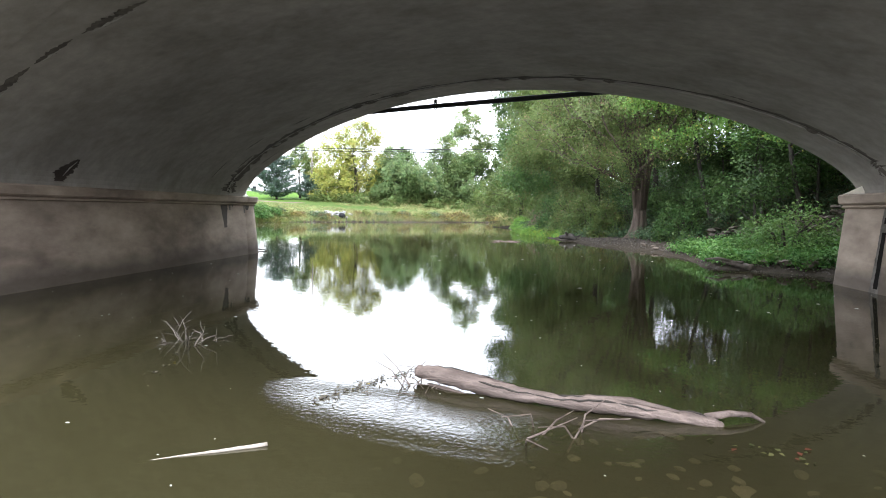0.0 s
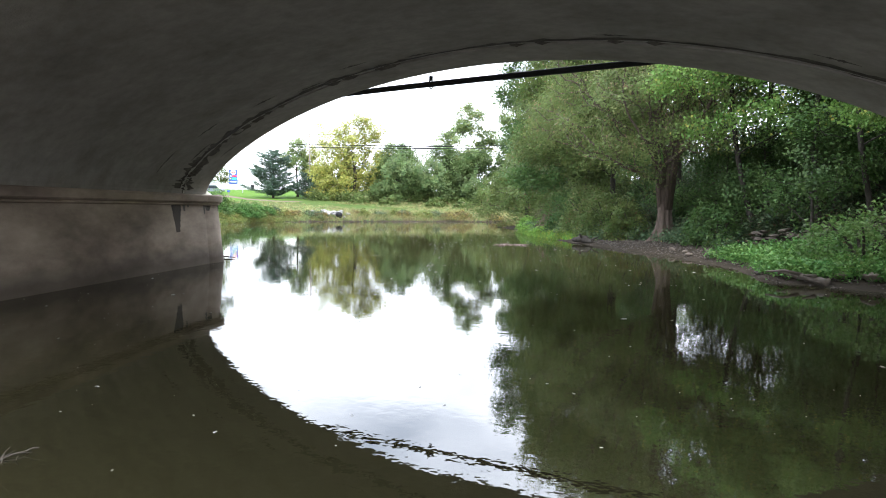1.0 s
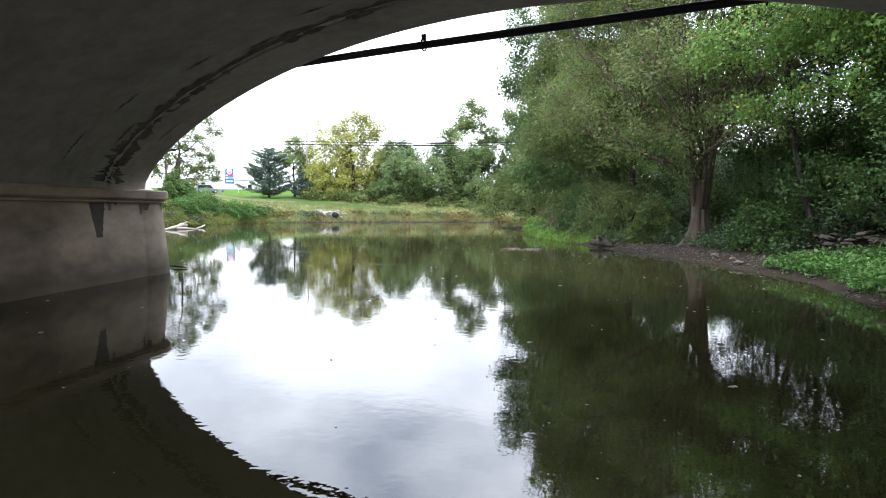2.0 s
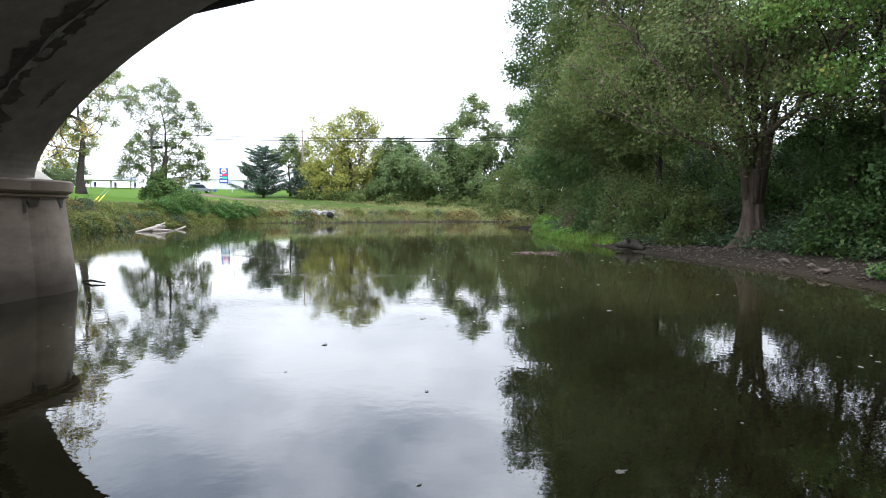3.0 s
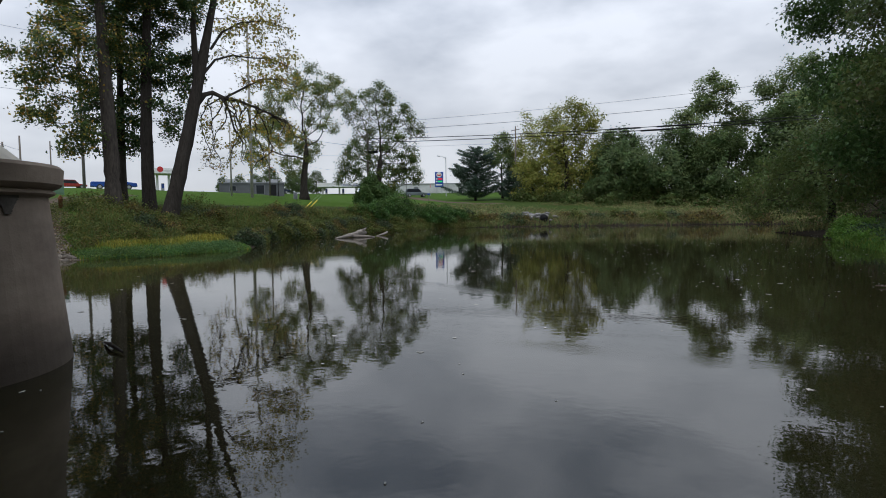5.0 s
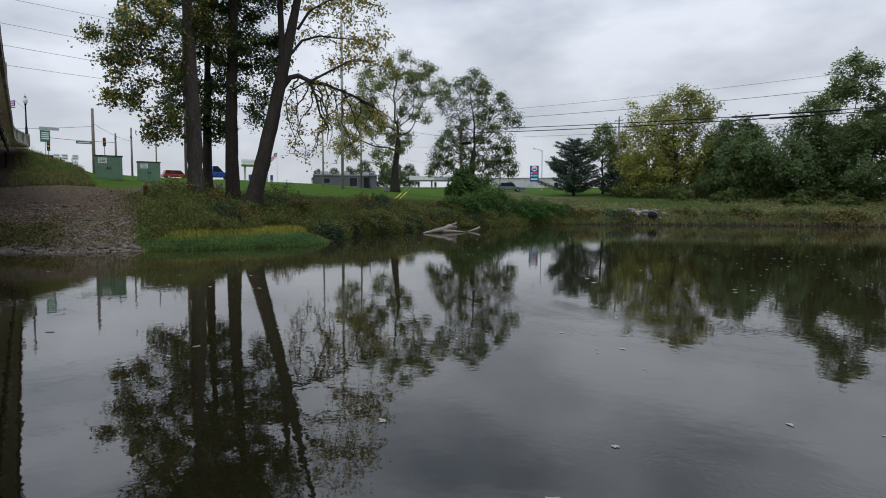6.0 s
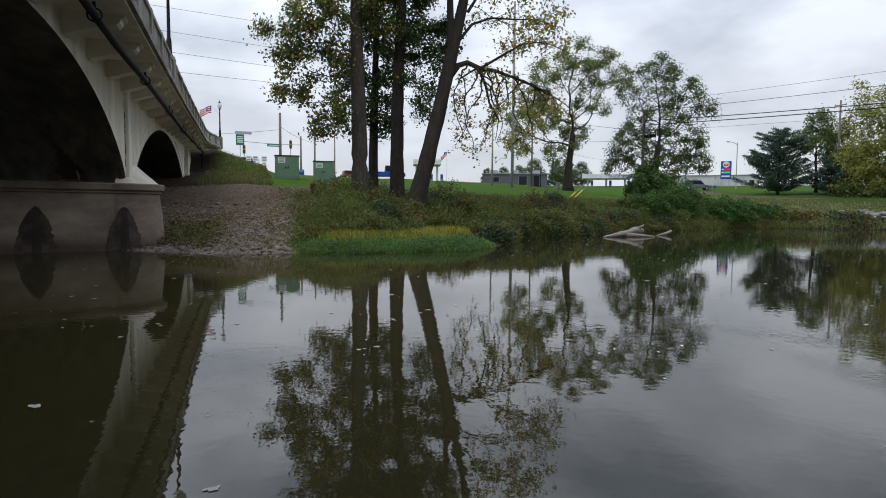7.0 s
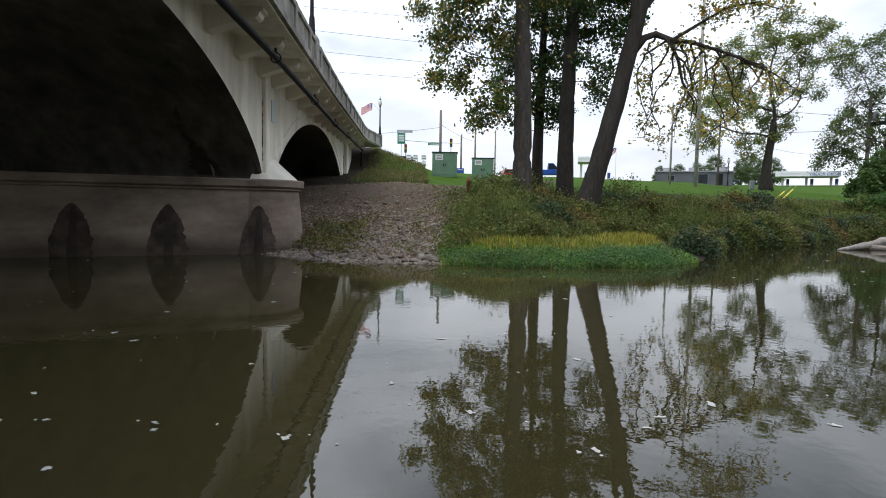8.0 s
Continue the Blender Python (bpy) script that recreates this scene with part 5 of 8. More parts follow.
def spruce(at, height, radius, seed, label, boughs=64):
    """A spreading conifer: uneven tiers of boughs, each with side sprays of needles, and gaps between them."""
    rng = np.random.default_rng(seed)
    root = thing("spruce_tree", label, "tree", at)
    s = Shape().tube([(0, 0, -0.3), (0.1, 0.05, height * 0.5), (0, 0, height)], [0.26, 0.16, 0.03], 8)
    pts = []
    for i in range(boughs):
        f = (i + rng.uniform(0, 1)) / boughs
        z = height * (0.05 + 0.93 * f)
        r = radius * (1 - f) ** 0.42 * rng.uniform(0.35, 1.25) + 0.3
        w = i * 2.4 + rng.uniform(-0.5, 0.5)
        a = np.array([math.cos(w), math.sin(w), 0.0])
        line = [np.array([0, 0, z]) + a * r * q + np.array([0, 0, 0.22 * r * q * q + 0.05 * r * q]) for q in (0, 0.35, 0.7, 1.0)]
        s.tube(line, [0.05, 0.04, 0.025, 0.01], 4, caps=False)
        for q in np.linspace(0.15, 1, max(4, int(5 * r))):
            c = np.array([np.interp(q, [0, 0.35, 0.7, 1.0], [p[k] for p in line]) for k in range(3)])
            wide = 0.16 + 0.30 * r * (1.05 - q) * 0.5
            pts.append(c + rng.normal(size=(34, 3)) * np.array([wide, wide, 0.09]) - np.array([0, 0, 0.08]))
    part("trunk", s, BARK, root)
    part("crown", leaf_cloud("crown", np.vstack(pts), 0.17, LEAF_SPRUCE, rng, flat=0.8), LEAF_SPRUCE, root)
    return root


spruce(on_ground(-86.2, 99.6), 9.6, 5.2, 31, "broad dark blue-green spruce beside the far lane", 72)
spruce(on_ground(-81.0, 104.0), 5.4, 4.0, 32, "small dark spruce on the far bank", 40)

# ---- right bank: a wooded slope ----
wood_a = tree("bank_tree", "tall green maple overhanging the water from the wooded bank", on_ground(-15.6, 59.8), 21, 0.3,
     [(-4.6, -0.6, 11.5, 2.6, 3.0, 1.8), (-3.6, -1.0, 15.0, 3.0, 3.2, 2.2), (-3.4, 0.4, 7.6, 3.0, 3.4, 2.0), (0, 0, 18.0, 3.6, 4, 2.6), (1.5, -2.2, 11, 3.4, 3.4, 3.0), (-1.0, -3.6, 6.4, 3.2, 2.4, 1.6), (3.2, -1.5, 7.0, 2.4, 2.6, 1.8), (1.6, -3.4, 4.0, 2.6, 2.0, 1.6), (-2.4, -2.6, 3.6, 2.4, 2.0, 1.4)], LEAF_DEEP, BARK, 41, count=1500, pace=0.5, per=70, spread=0.36, leaf=0.15, fork=0.14, leader=0.6, hang=0.4, group="bank trees")
wood_b = tree("bank_tree", "dull olive tree leaning over the river from the bank", on_ground(-9.6, 48.6), 20, 0.17,
     [(-3.4, -0.6, 9.2, 3.0, 3.6, 2.2), (-3.0, -1.0, 13.0, 3.0, 3.4, 2.2), (0, 0, 17, 3.6, 3.8, 2.8), (-4.2, -1, 5.6, 2.6, 3.0, 1.5), (1, 3, 9, 3.4, 3.4, 3.0), (-1.2, -3.6, 6.8, 2.8, 2.2, 1.8), (1.6, -3.0, 12.0, 2.8, 2.6, 2.0), (-1.0, -2.8, 4.2, 2.4, 1.4, 1.1)], LEAF_DULL, BARK, 42, count=1500, pace=0.5, per=70, spread=0.34, leaf=0.13, fork=0.12, leader=0.5, hang=0.6, droop=0.4, group="bank trees")
wood_c = tree("bank_tree", "bright green young maple with a slanting trunk on the wooded slope", on_ground(-1.1, 35.6), 15, 0.1,
     [(-2.8, -1.6, 6.6, 2.2, 2.0, 0.9), (-0.6, -2.0, 7.6, 2.6, 2.4, 1.0), (1.6, -1.8, 6.2, 2.2, 2.0, 0.9), (0.6, -2.0, 9.2, 2.4, 2.2, 1.0), (-1.0, -0.4, 11.4, 2.6, 2.6, 1.4), (0.6, 0.4, 13.2, 2.2, 2.2, 1.2), (1.4, -1.4, 4.4, 1.7, 1.6, 0.7), (-1.6, -1.6, 4.6, 1.4, 1.2, 0.8)], LEAF_BRIGHT, BARK, 43, count=560, pace=0.36, per=52, spread=0.27, leaf=0.098, lean=(-0.27, -0.05), fork=0.22, leader=0.62, hang=0.5, broad=True, group="bank trees")
wood_d = tree("bank_tree", "dense bushy willow drooping to the water", on_ground(-22.6, 69.0), 8.5, 0.26,
     [(-2.6, -0.4, 3.6, 2.6, 3.0, 2.2), (0, 0, 5.8, 3.0, 3.2, 2.2), (-3.6, -2, 2.2, 2.4, 2.6, 1.6), (2.4, -1.6, 3.4, 2.6, 2.6, 2.2), (0.6, -2.8, 2.4, 2.8, 2.4, 1.8)], LEAF_DULL, BARK, 44, count=620, pace=0.45, per=40, spread=0.36, leaf=0.16, fork=0.05, hang=0.9, droop=0.7, group="bank trees")
wood_e = tree("bank_tree", "slender dark tree trunk within the wooded slope", on_ground(1.8, 37.0), 19, 0.085,
     [(0, 0, 15.0, 2.8, 2.8, 2.8), (-1.5, -1.0, 11.0, 2.4, 2.4, 1.4), (1.2, -0.8, 8.6, 2.2, 2.2, 1.2), (-0.6, 0.8, 6.4, 2.0, 2.0, 0.9)], LEAF_GREEN, BARK, 45, count=520, pace=0.5, per=46, spread=0.34, leaf=0.15, lean=(0.05, -0.02), fork=0.28, leader=0.8, group="bank trees")
wood_f = tree("bank_tree", "shaded tree in the depth of the wood", on_ground(17.0, 47.0), 15, 0.11,
     [(0, 0, 11.5, 3.0, 3.0, 2.2), (-1.6, -1, 8.2, 2.6, 2.6, 1.4), (1.6, 1.2, 7.0, 2.4, 2.4, 1.4), (-0.6, -1.6, 4.6, 2.4, 2.4, 1.1)], LEAF_GREEN, BARK, 47, count=420, pace=0.55, per=44, spread=0.4, leaf=0.18, fork=0.2, leader=0.8, group="bank trees")
for src, x, y, turn, size in [(wood_a, -12.4, 65.0, 120, 0.9), (wood_b, -13.0, 54.5, 30, 0.95), (wood_b, -5.2, 45.6, 330, 0.95),
                              (wood_d, -17.4, 66.5, 140, 1.1), (wood_d, -11.5, 52.2, 60, 0.6), 
                              (wood_c, 2.2, 31.0, 30, 0.85), (wood_c, 0.9, 33.2, 320, 0.95), (wood_c, 4.6, 30.6, 70, 1.1), (wood_c, 4.8, 33.2, 290, 1.0), (wood_c, 6.4, 28.8, 340, 0.95), (wood_c, -0.6, 38.6, 60, 1.0), (wood_c, 9.0, 32.0, 250, 1.0),
                              (wood_e, 0.6, 41.6, 200, 1.0), (wood_e, 7.6, 36.6, 300, 1.05),
                              (wood_f, -1.8, 43.6, 300, 0.95), (wood_f, 12.5, 44.5, 210, 1.2), 
                              (wood_f, 10.5, 38.8, 330, 0.8), (wood_f, 12.6, 30.6, 100, 0.9), (wood_f, -16, 71.5, 15, 1.1),
                              (wood_f, 15.5, 28.5, 30, 1.0),
                              (wood_f, -20, 106, 0, 1.1), (wood_f, -30, 108, 50, 1.0), (wood_d, -36, 103, 60, 0.9)]:
    copy_thing(src, pose(*on_ground(x, y, -0.1), 4.5 * math.sin(x + 2 * y), 5.5 * math.cos(1.7 * x - y), turn) @ Matrix.Scale(size, 4))
sapling = tree("bank_sapling", "leafy young tree in the undergrowth of the wooded slope", on_ground(0.4, 31.4), 5.2, 0.05,
     [(0, 0, 4.0, 1.3, 1.3, 1.0), (0.7, -0.5, 2.7, 1.3, 1.3, 0.8), (-0.6, 0.3, 1.9, 1.3, 1.3, 0.8)], LEAF_DEEP, BARK, 49, count=220, pace=0.3, per=42, spread=0.25, leaf=0.095, fork=0.15, leader=0.8, group="bank saplings")
for x, y, turn, size in ((2.6, 32.2, 40, 1.1), (-1.0, 36.4, 100, 1.0), (4.4, 30.0, 200, 1.0), (1.4, 34.6, 150, 1.2), (6.2, 31.6, 300, 1.2), (3.8, 34.4, 260, 1.3), (-2.4, 38.2, 10, 0.9), (0.2, 39.0, 70, 1.2), (7.6, 28.6, 120, 1.0), (-3.0, 41.4, 220, 1.1), (5.6, 27.4, 330, 0.9), (2.4, 37.4, 20, 1.3)):
    copy_thing(sapling, pose(*on_ground(x, y, -0.05), 0, 0, turn) @ Matrix.Scale(size, 4))
# the gnarled foot of the old maple
rng = np.random.default_rng(46)
foot = Shape()
sides = 40
for i, (z, r) in enumerate(((-0.6, 0.95), (-0.1, 0.76), (0.25, 0.5), (0.7, 0.36), (1.3, 0.29), (1.9, 0.28), (2.4, 0.3), (2.8, 0.24))):
    for k in range(sides):
        w = 2 * math.pi * k / sides
        flute = 1 + (0.24 - 0.015 * i) * math.sin(6 * w + 0.35 * z) + 0.12 * math.sin(11 * w - 0.8 * z + 1.0) + rng.uniform(-0.04, 0.04)
        foot.v.append((r * flute * math.cos(w), r * flute * 0.8 * math.sin(w), z))
for i in range(7):
    foot.f += [(i * sides + k, i * sides + (k + 1) % sides, (i + 1) * sides + (k + 1) % sides, (i + 1) * sides + k) for k in range(sides)]
foot.f.append(tuple(range(7 * sides, 8 * sides)))
RED_BARK = material("red_brown_bark", (0.10, 0.076, 0.06), 0.95, vary=0.5, scale=7, spec=0.12, bump=1.0, second=(0.05, 0.036, 0.029), second_scale=1.2, stretch=(1.6, 1.6, 0.35))
gnarl = tree("old_maple", "gnarled old maple with a fluted trunk rooted in the muddy bank", on_ground(-5.25, 39.1, -0.1), 17, 0.22,
     [(-3.6, -1.4, 5.6, 2.4, 2.4, 1.4), (-4.4, 0.6, 8.6, 2.4, 2.6, 1.5), (2.6, -2.2, 6.0, 2.2, 2.2, 1.3), (-0.6, -3.2, 7.4, 2.8, 2.4, 1.5), (-2.0, -1.8, 10.6, 3.0, 2.8, 1.6), (2.8, -0.8, 9.6, 2.6, 2.6, 1.6), (0, 0, 13.6, 3.6, 3.6, 2.4), (-1.6, -2.6, 4.3, 2.0, 1.6, 0.9), (3.4, 0.8, 12.0, 2.2, 2.4, 1.4), (1.6, -3.0, 5.0, 2.2, 1.5, 1.2), (-0.4, -2.2, 3.6, 1.8, 1.0, 0.7), (0.9, -1.6, 6.4, 1.8, 1.2, 1.6), (-1.2, -1.4, 5.2, 1.8, 1.2, 1.4), (0.2, -1.2, 8.4, 2.2, 1.6, 1.6), (0.4, 0.8, 6.6, 2.4, 1.6, 2.0), (3.4, -2.2, 7.8, 2.0, 1.8, 1.3), (1.2, -3.0, 10.0, 2.4, 2.0, 1.4), (-5.6, -0.6, 6.4, 1.8, 2.0, 1.2), (-5.0, -1.0, 11.2, 2.2, 2.2, 1.4)],
     LEAF_OLIVE, RED_BARK, 48, count=2500, pace=0.38, per=62, spread=0.3, leaf=0.085, fork=0.13, leader=0.2, taper=0.6, hang=0.5, droop=0.25, twig=0.017, roots=1.2)
part("trunk_foot", foot, RED_BARK, gnarl, "fluted red-brown trunk foot", smooth=True)
for k in range(9):
    w = 2 * math.pi * k / 9 + rng.uniform(-0.3, 0.3)
    a = Vector((math.cos(w), math.sin(w), 0))
    out_ = rng.uniform(0.5, 1.5)
    part("stem", Shape().tube([a * 0.25 + Vector((0, 0, 1.6)), a * 0.45 + Vector((0, 0, 3.4)), a * (0.5 + 0.4 * out_) + Vector((0, 0, 5.6)), a * (0.6 + out_) + Vector((0.1, 0, 8.8)), a * (0.7 + 1.5 * out_) + Vector((0, 0.1, 13))], [0.105, 0.085, 0.07, 0.05, 0.02], 8, wobble=0.1, rng=rng), RED_BARK, gnarl, smooth=True)

# ---- bank weeds and grass ----
def by_wall(x, y, near=1.3):
    """Whether a place lies before or on the line of the ruined wall."""
    t = np.clip(((x + 1.6) * 5.0 - (y - 33.2) * 4.4) / (5.0 ** 2 + 4.4 ** 2), 0, 1)
    return np.hypot(x + 1.6 - 5.0 * t, y - 33.2 + 4.4 * t) < near



rng = np.random.default_rng(5)


def weeds(name, label, places, tall, per, leaf, mat, spread=0.22):
    n = len(places)
    lump = 0.55 + 0.45 * np.clip(waves(places[:, 0], places[:, 1], 0.9) * 0.6 + 0.4, 0, 1)
    up = rng.uniform(0, 1, (n, per)) * (tall * lump * rng.uniform(0.5, 1.2, n))[:, None]
    c = np.repeat(places[:, None, :], per, 1) + rng.normal(size=(n, per, 3)) * spread * np.array([1, 1, 0.3])
    c[:, :, 2] += up
    return tagged(new(name, leaf_cloud(name, c.reshape(-1, 3), leaf, mat, rng, hang=0.2)), label, "weeds", kind="stuff")


def bank_keep(x, y, d):
    spit = 4.0 * step(26.5, 29.5, y) * (1 - step(34.5, 40.0, y))
    return (d > spit - 0.25 * (y > 35)) & (d < spit + 4.6) & (x < -36) & (x > -64) & (y > path_edges(x)[1] + 0.2) & (y < 70)


weeds("bank_weeds", "rank green and browning weeds along the lawn's bank", scatter(-66, -36, 27, 70, 3600, bank_keep, rng), 0.7, 40, 0.075, WEED)
weeds("browning_weeds", "browning goldenrod and dock among the bank weeds", scatter(-66, -36, 27, 70, 1100, lambda x, y, d: bank_keep(x, y, d) & (waves(x, y, 1.1) > 0.35), rng), 0.75, 34, 0.065, WEED_BROWN)
weeds("tree_foot_weeds", "leafy weeds round the cottonwoods' feet", scatter(-54, -46.5, 29.5, 38, 420, lambda x, y, d: (y > path_edges(x)[1] + 0.4), rng), 1.2, 70, 0.09, WEED)
weeds("far_weeds", "pale mixed weeds along the far bank", scatter(-75, -20, 66, 108, 2600, lambda x, y, d: (d > 0.2) & (d < 7) & (np.hypot(x + 55.5, y - 78) > 2.6), rng), 0.7, 28, 0.1, WEED_TAN, 0.4)
weeds("far_meadow", "rough tan meadow behind the far bank", scatter(-105, -20, 70, 112, 4200, lambda x, y, d: (d > 3) & (d < 24) & (np.hypot(x + 55.5, y - 78) > 3.2) & (np.abs(y - np.interp(-x, [70, 76, 84, 100, 130], [91.0, 92.6, 91.8, 97.0, 104.0])) > 3.2), rng), 0.22, 15, 0.12, WEED_TAN, 0.5)
weeds("far_scrub", "scrubby hedge under the far trees", scatter(-92, -35, 92, 118, 900, lambda x, y, d: (d > 16) & (d < 34) & (y > 100 + 0.3 * (x + 75)), rng), 2.2, 40, 0.3, LEAF_DULL, 0.6)
weeds("slope_undergrowth", "leafy undergrowth on the wooded slope", scatter(-24, 12, 23, 68, 3600, lambda x, y, d: (d > 1.1 + 0.9 * (y < 40)) & (d < 13) & (x > -26) & ((y < 46) | (d > 1.9)) & ~by_wall(x, y), rng), 1.0, 30, 0.095, LEAF_SHADE, 0.32)
weeds("bank_ivy", "grey-green leafy plants low on the wooded bank", scatter(-22, -2, 31, 64, 1700, lambda x, y, d: (d > 0.55 + 0.4 * (waves(x, y, 1.1) > 0.2) + 1.3 * (y < 41)) & (d < 4.2), rng), 0.7, 50, 0.075, LEAF_IVY, 0.26)
weeds("shore_plants", "fresh green leafy plants at the water's edge", scatter(-4, 7, 23.5, 31.5, 1100, lambda x, y, d: (d > 0.35) & (d < 3.4) & (waves(x, y, 1.3) > -0.9), rng), 0.6, 60, 0.07, LEAF_SHORE, 0.2)
slope_places = scatter(-80, -58, 22.6, 30, 14000, lambda x, y, d: (y < path_edges(x)[0] - 0.5) & (y < 27.4), rng)
tagged(new("embankment_grass", blade_field("embankment_grass", slope_places[:10000], 0.34, 0.012, EMBANK, rng, 0.7)), "rough grass on the road embankment", "grass", kind="stuff")
weeds("embankment_weeds", "sparse browning weeds on the road embankment", slope_places[10000:10420], 0.5, 26, 0.06, WEED_BROWN, 0.14)
right_grass = scatter(-24, -8, 43, 66, 14000, lambda x, y, d: (d > 0.05) & (d < 1.7) & (y < 60.5), rng)
tagged(new("shore_grass", blade_field("shore_grass", right_grass, 0.28, 0.012, GRASS, rng)), "bright green grass at the water's edge", "grass", kind="stuff")
left_grass = scatter(-47, -36, 27.2, 35.2, 20000, lambda x, y, d: (d > -0.2) & (x > -43.0 + 0.9 * (y - 32)) & (d < 4.6) & (y > 27.2 + 0.3 * (d > 2)), rng)
tagged(new("spit_grass", blade_field("spit_grass", left_grass, 0.21, 0.012, GRASS, rng, 0.8)), "low green grass on a spit by the gravel", "grass", kind="stuff")
weeds("spit_plants", "blue-green leafy plants along the spit's edge", scatter(-44, -36, 27.4, 34.6, 900, lambda x, y, d: (d > -0.15) & (d < 1.4), rng), 0.28, 40, 0.042, leaf_material("water_plants", (0.05, 0.115, 0.035), (0.15, 0.25, 0.08)), 0.16)
YELLOW_GRASS = leaf_material("yellow_grass", (0.17, 0.19, 0.035), (0.42, 0.36, 0.055), patch=1.2, hue=0.03)
gold = scatter(-46, -38.5, 28.5, 35.5, 3600, lambda x, y, d: (d > 1.8 + 0.7 * waves(x, y, 1.3)) & (d < 4.6 + 0.6 * waves(y, x, 1.7)) & (waves(x, y, 2.9) > -0.3), rng)
tagged(new("yellowed_grass", blade_field("yellowed_grass", gold[::2], 0.26, 0.012, YELLOW_GRASS, np.random.default_rng(76), 0.9)), "yellowed grass at the back of the spit", "grass", kind="stuff")
gold_rng = np.random.default_rng(77)
gold_front = scatter(-46, -38, 28.2, 36.0, 2600, lambda x, y, d: (d > 1.1) & (d < 3.4) & (waves(x, y, 2.3) + 0.35 * d - 0.9 > gold_rng.normal(size=len(x)) * 0.4), gold_rng)
tagged(new("yellow_tufts", blade_field("yellow_tufts", gold_front, 0.4, 0.016, YELLOW_GRASS, gold_rng, 0.7)), "ragged yellow tufts among the green grass of the spit", "grass", kind="stuff")
tall_grass = scatter(-64, -38, 28, 70, 24000, bank_keep, rng)
tagged(new("tall_grass", blade_field("tall_grass", tall_grass, 0.7, 0.011, BANK_GRASS, rng)), "tall seeding grass on the bank", "grass", kind="stuff")
fringe = scatter(-62, -44, 36, 72, 5000, lambda x, y, d: (d > -0.1) & (d < 1.4) & (waves(x, y, 1.2) > -0.2), rng)
tagged(new("fringe_grass", blade_field("fringe_grass", fringe, 0.42, 0.014, BANK_GRASS, rng)), "grass hanging over the water's edge", "grass", kind="stuff")
far_grass = scatter(-75, -20, 66, 108, 9000, lambda x, y, d: (d > 0.0) & (d < 3), rng)
tagged(new("far_grass", blade_field("far_grass", far_grass, 0.4, 0.03, WEED_TAN, rng)), "grass fringe along the far bank", "grass", kind="stuff")


# vine-covered mounds and shrubs
def bush(label, x, y, r, tall, mat, seed, leaf=0.12, n=14000):
    g = np.random.default_rng(seed)
    root = thing("shrub", label, "shrub", on_ground(x, y, -0.1), group="bank shrubs")
    u = g.normal(size=(n, 3)); u /= np.linalg.norm(u, axis=1)[:, None]
    u[:, 2] = np.abs(u[:, 2])
    lump = 1 + 0.22 * np.sin(5 * u[:, 0] + seed) * np.cos(4 * u[:, 1]) + 0.16 * np.sin(11 * u[:, 1] + 7 * u[:, 2])
    rad = (g.uniform(0.55, 1.0, n) ** 0.4 * lump)[:, None]
    part("foliage", leaf_cloud("foliage", u * rad * np.array([r, r, tall]) + g.normal(size=(n, 3)) * 0.08, leaf, mat, g, hang=0.3), mat, root)
    s = Shape()
    for k in range(7):
        w = 2 * math.pi * k / 7
        s.tube([(0, 0, -0.2), (0.3 * r * math.cos(w), 0.3 * r * math.sin(w), 0.5 * tall), (0.7 * r * math.cos(w), 0.7 * r * math.sin(w), 0.8 * tall)], [0.06, 0.04, 0.015], 5)
    part("stem", s, BARK, root)
    return root


VINE = leaf_material("vine_leaves", (0.035, 0.085, 0.02), (0.10, 0.19, 0.04))
for k, (x, y, r, tall) in enumerate([(-57.0, 55.0, 2.0, 1.5), (-58.5, 58.5, 2.4, 1.9), (-60.8, 61.5, 2.4, 2.2), (-60.0, 65.5, 2.2, 1.7), (-61.0, 69.0, 2.4, 1.4)]):
    bush("rounded mound of vines over the bank", x, y, r, tall, VINE, 200 + k, n=10000)
bush("tall leafy shrub on the bank", -68.5, 64.0, 2.0, 3.4, LEAF_GREEN, 210, leaf=0.2)
bush("tall leafy shrub on the bank", -70.0, 66.5, 1.6, 2.6, LEAF_GREEN, 211, leaf=0.2)
bank_rng = np.random.default_rng(230)
made = 0
while made < 44:
    x, y = bank_rng.uniform(-60, -38), bank_rng.uniform(28, 60)
    d = float(shore_distance(x, y)) - 4.0 * float(step(26.5, 29.5, y) * (1 - step(34.5, 40.0, y)))
    if 0.5 < d < 3.6 and y > float(path_edges(x)[1]) + 1.0:
        bush("clump of rank weeds on the bank", x, y, bank_rng.uniform(0.6, 1.3), bank_rng.uniform(0.6, 1.15), (WEED, LEAF_SHADE, WEED, WEED_BROWN)[made % 4], 240 + made, leaf=0.08, n=3200)
        made += 1
for k, y in enumerate(np.linspace(36.2, 56.0, 20)):
    x = float(np.interp(y, [35.5, 38.5, 43.0, 49.5, 57.0], [-40.0, -45.5, -47.5, -53.0, -55.0])) - bank_rng.uniform(0.3, 1.0)
    bush("dark tangle of weeds overhanging the water", x, y, bank_rng.uniform(0.7, 1.15), bank_rng.uniform(0.6, 1.0), (LEAF_SHADE, WEED, WEED_BROWN, LEAF_SHADE, WEED)[k % 5], 380 + k, leaf=0.075, n=3400)
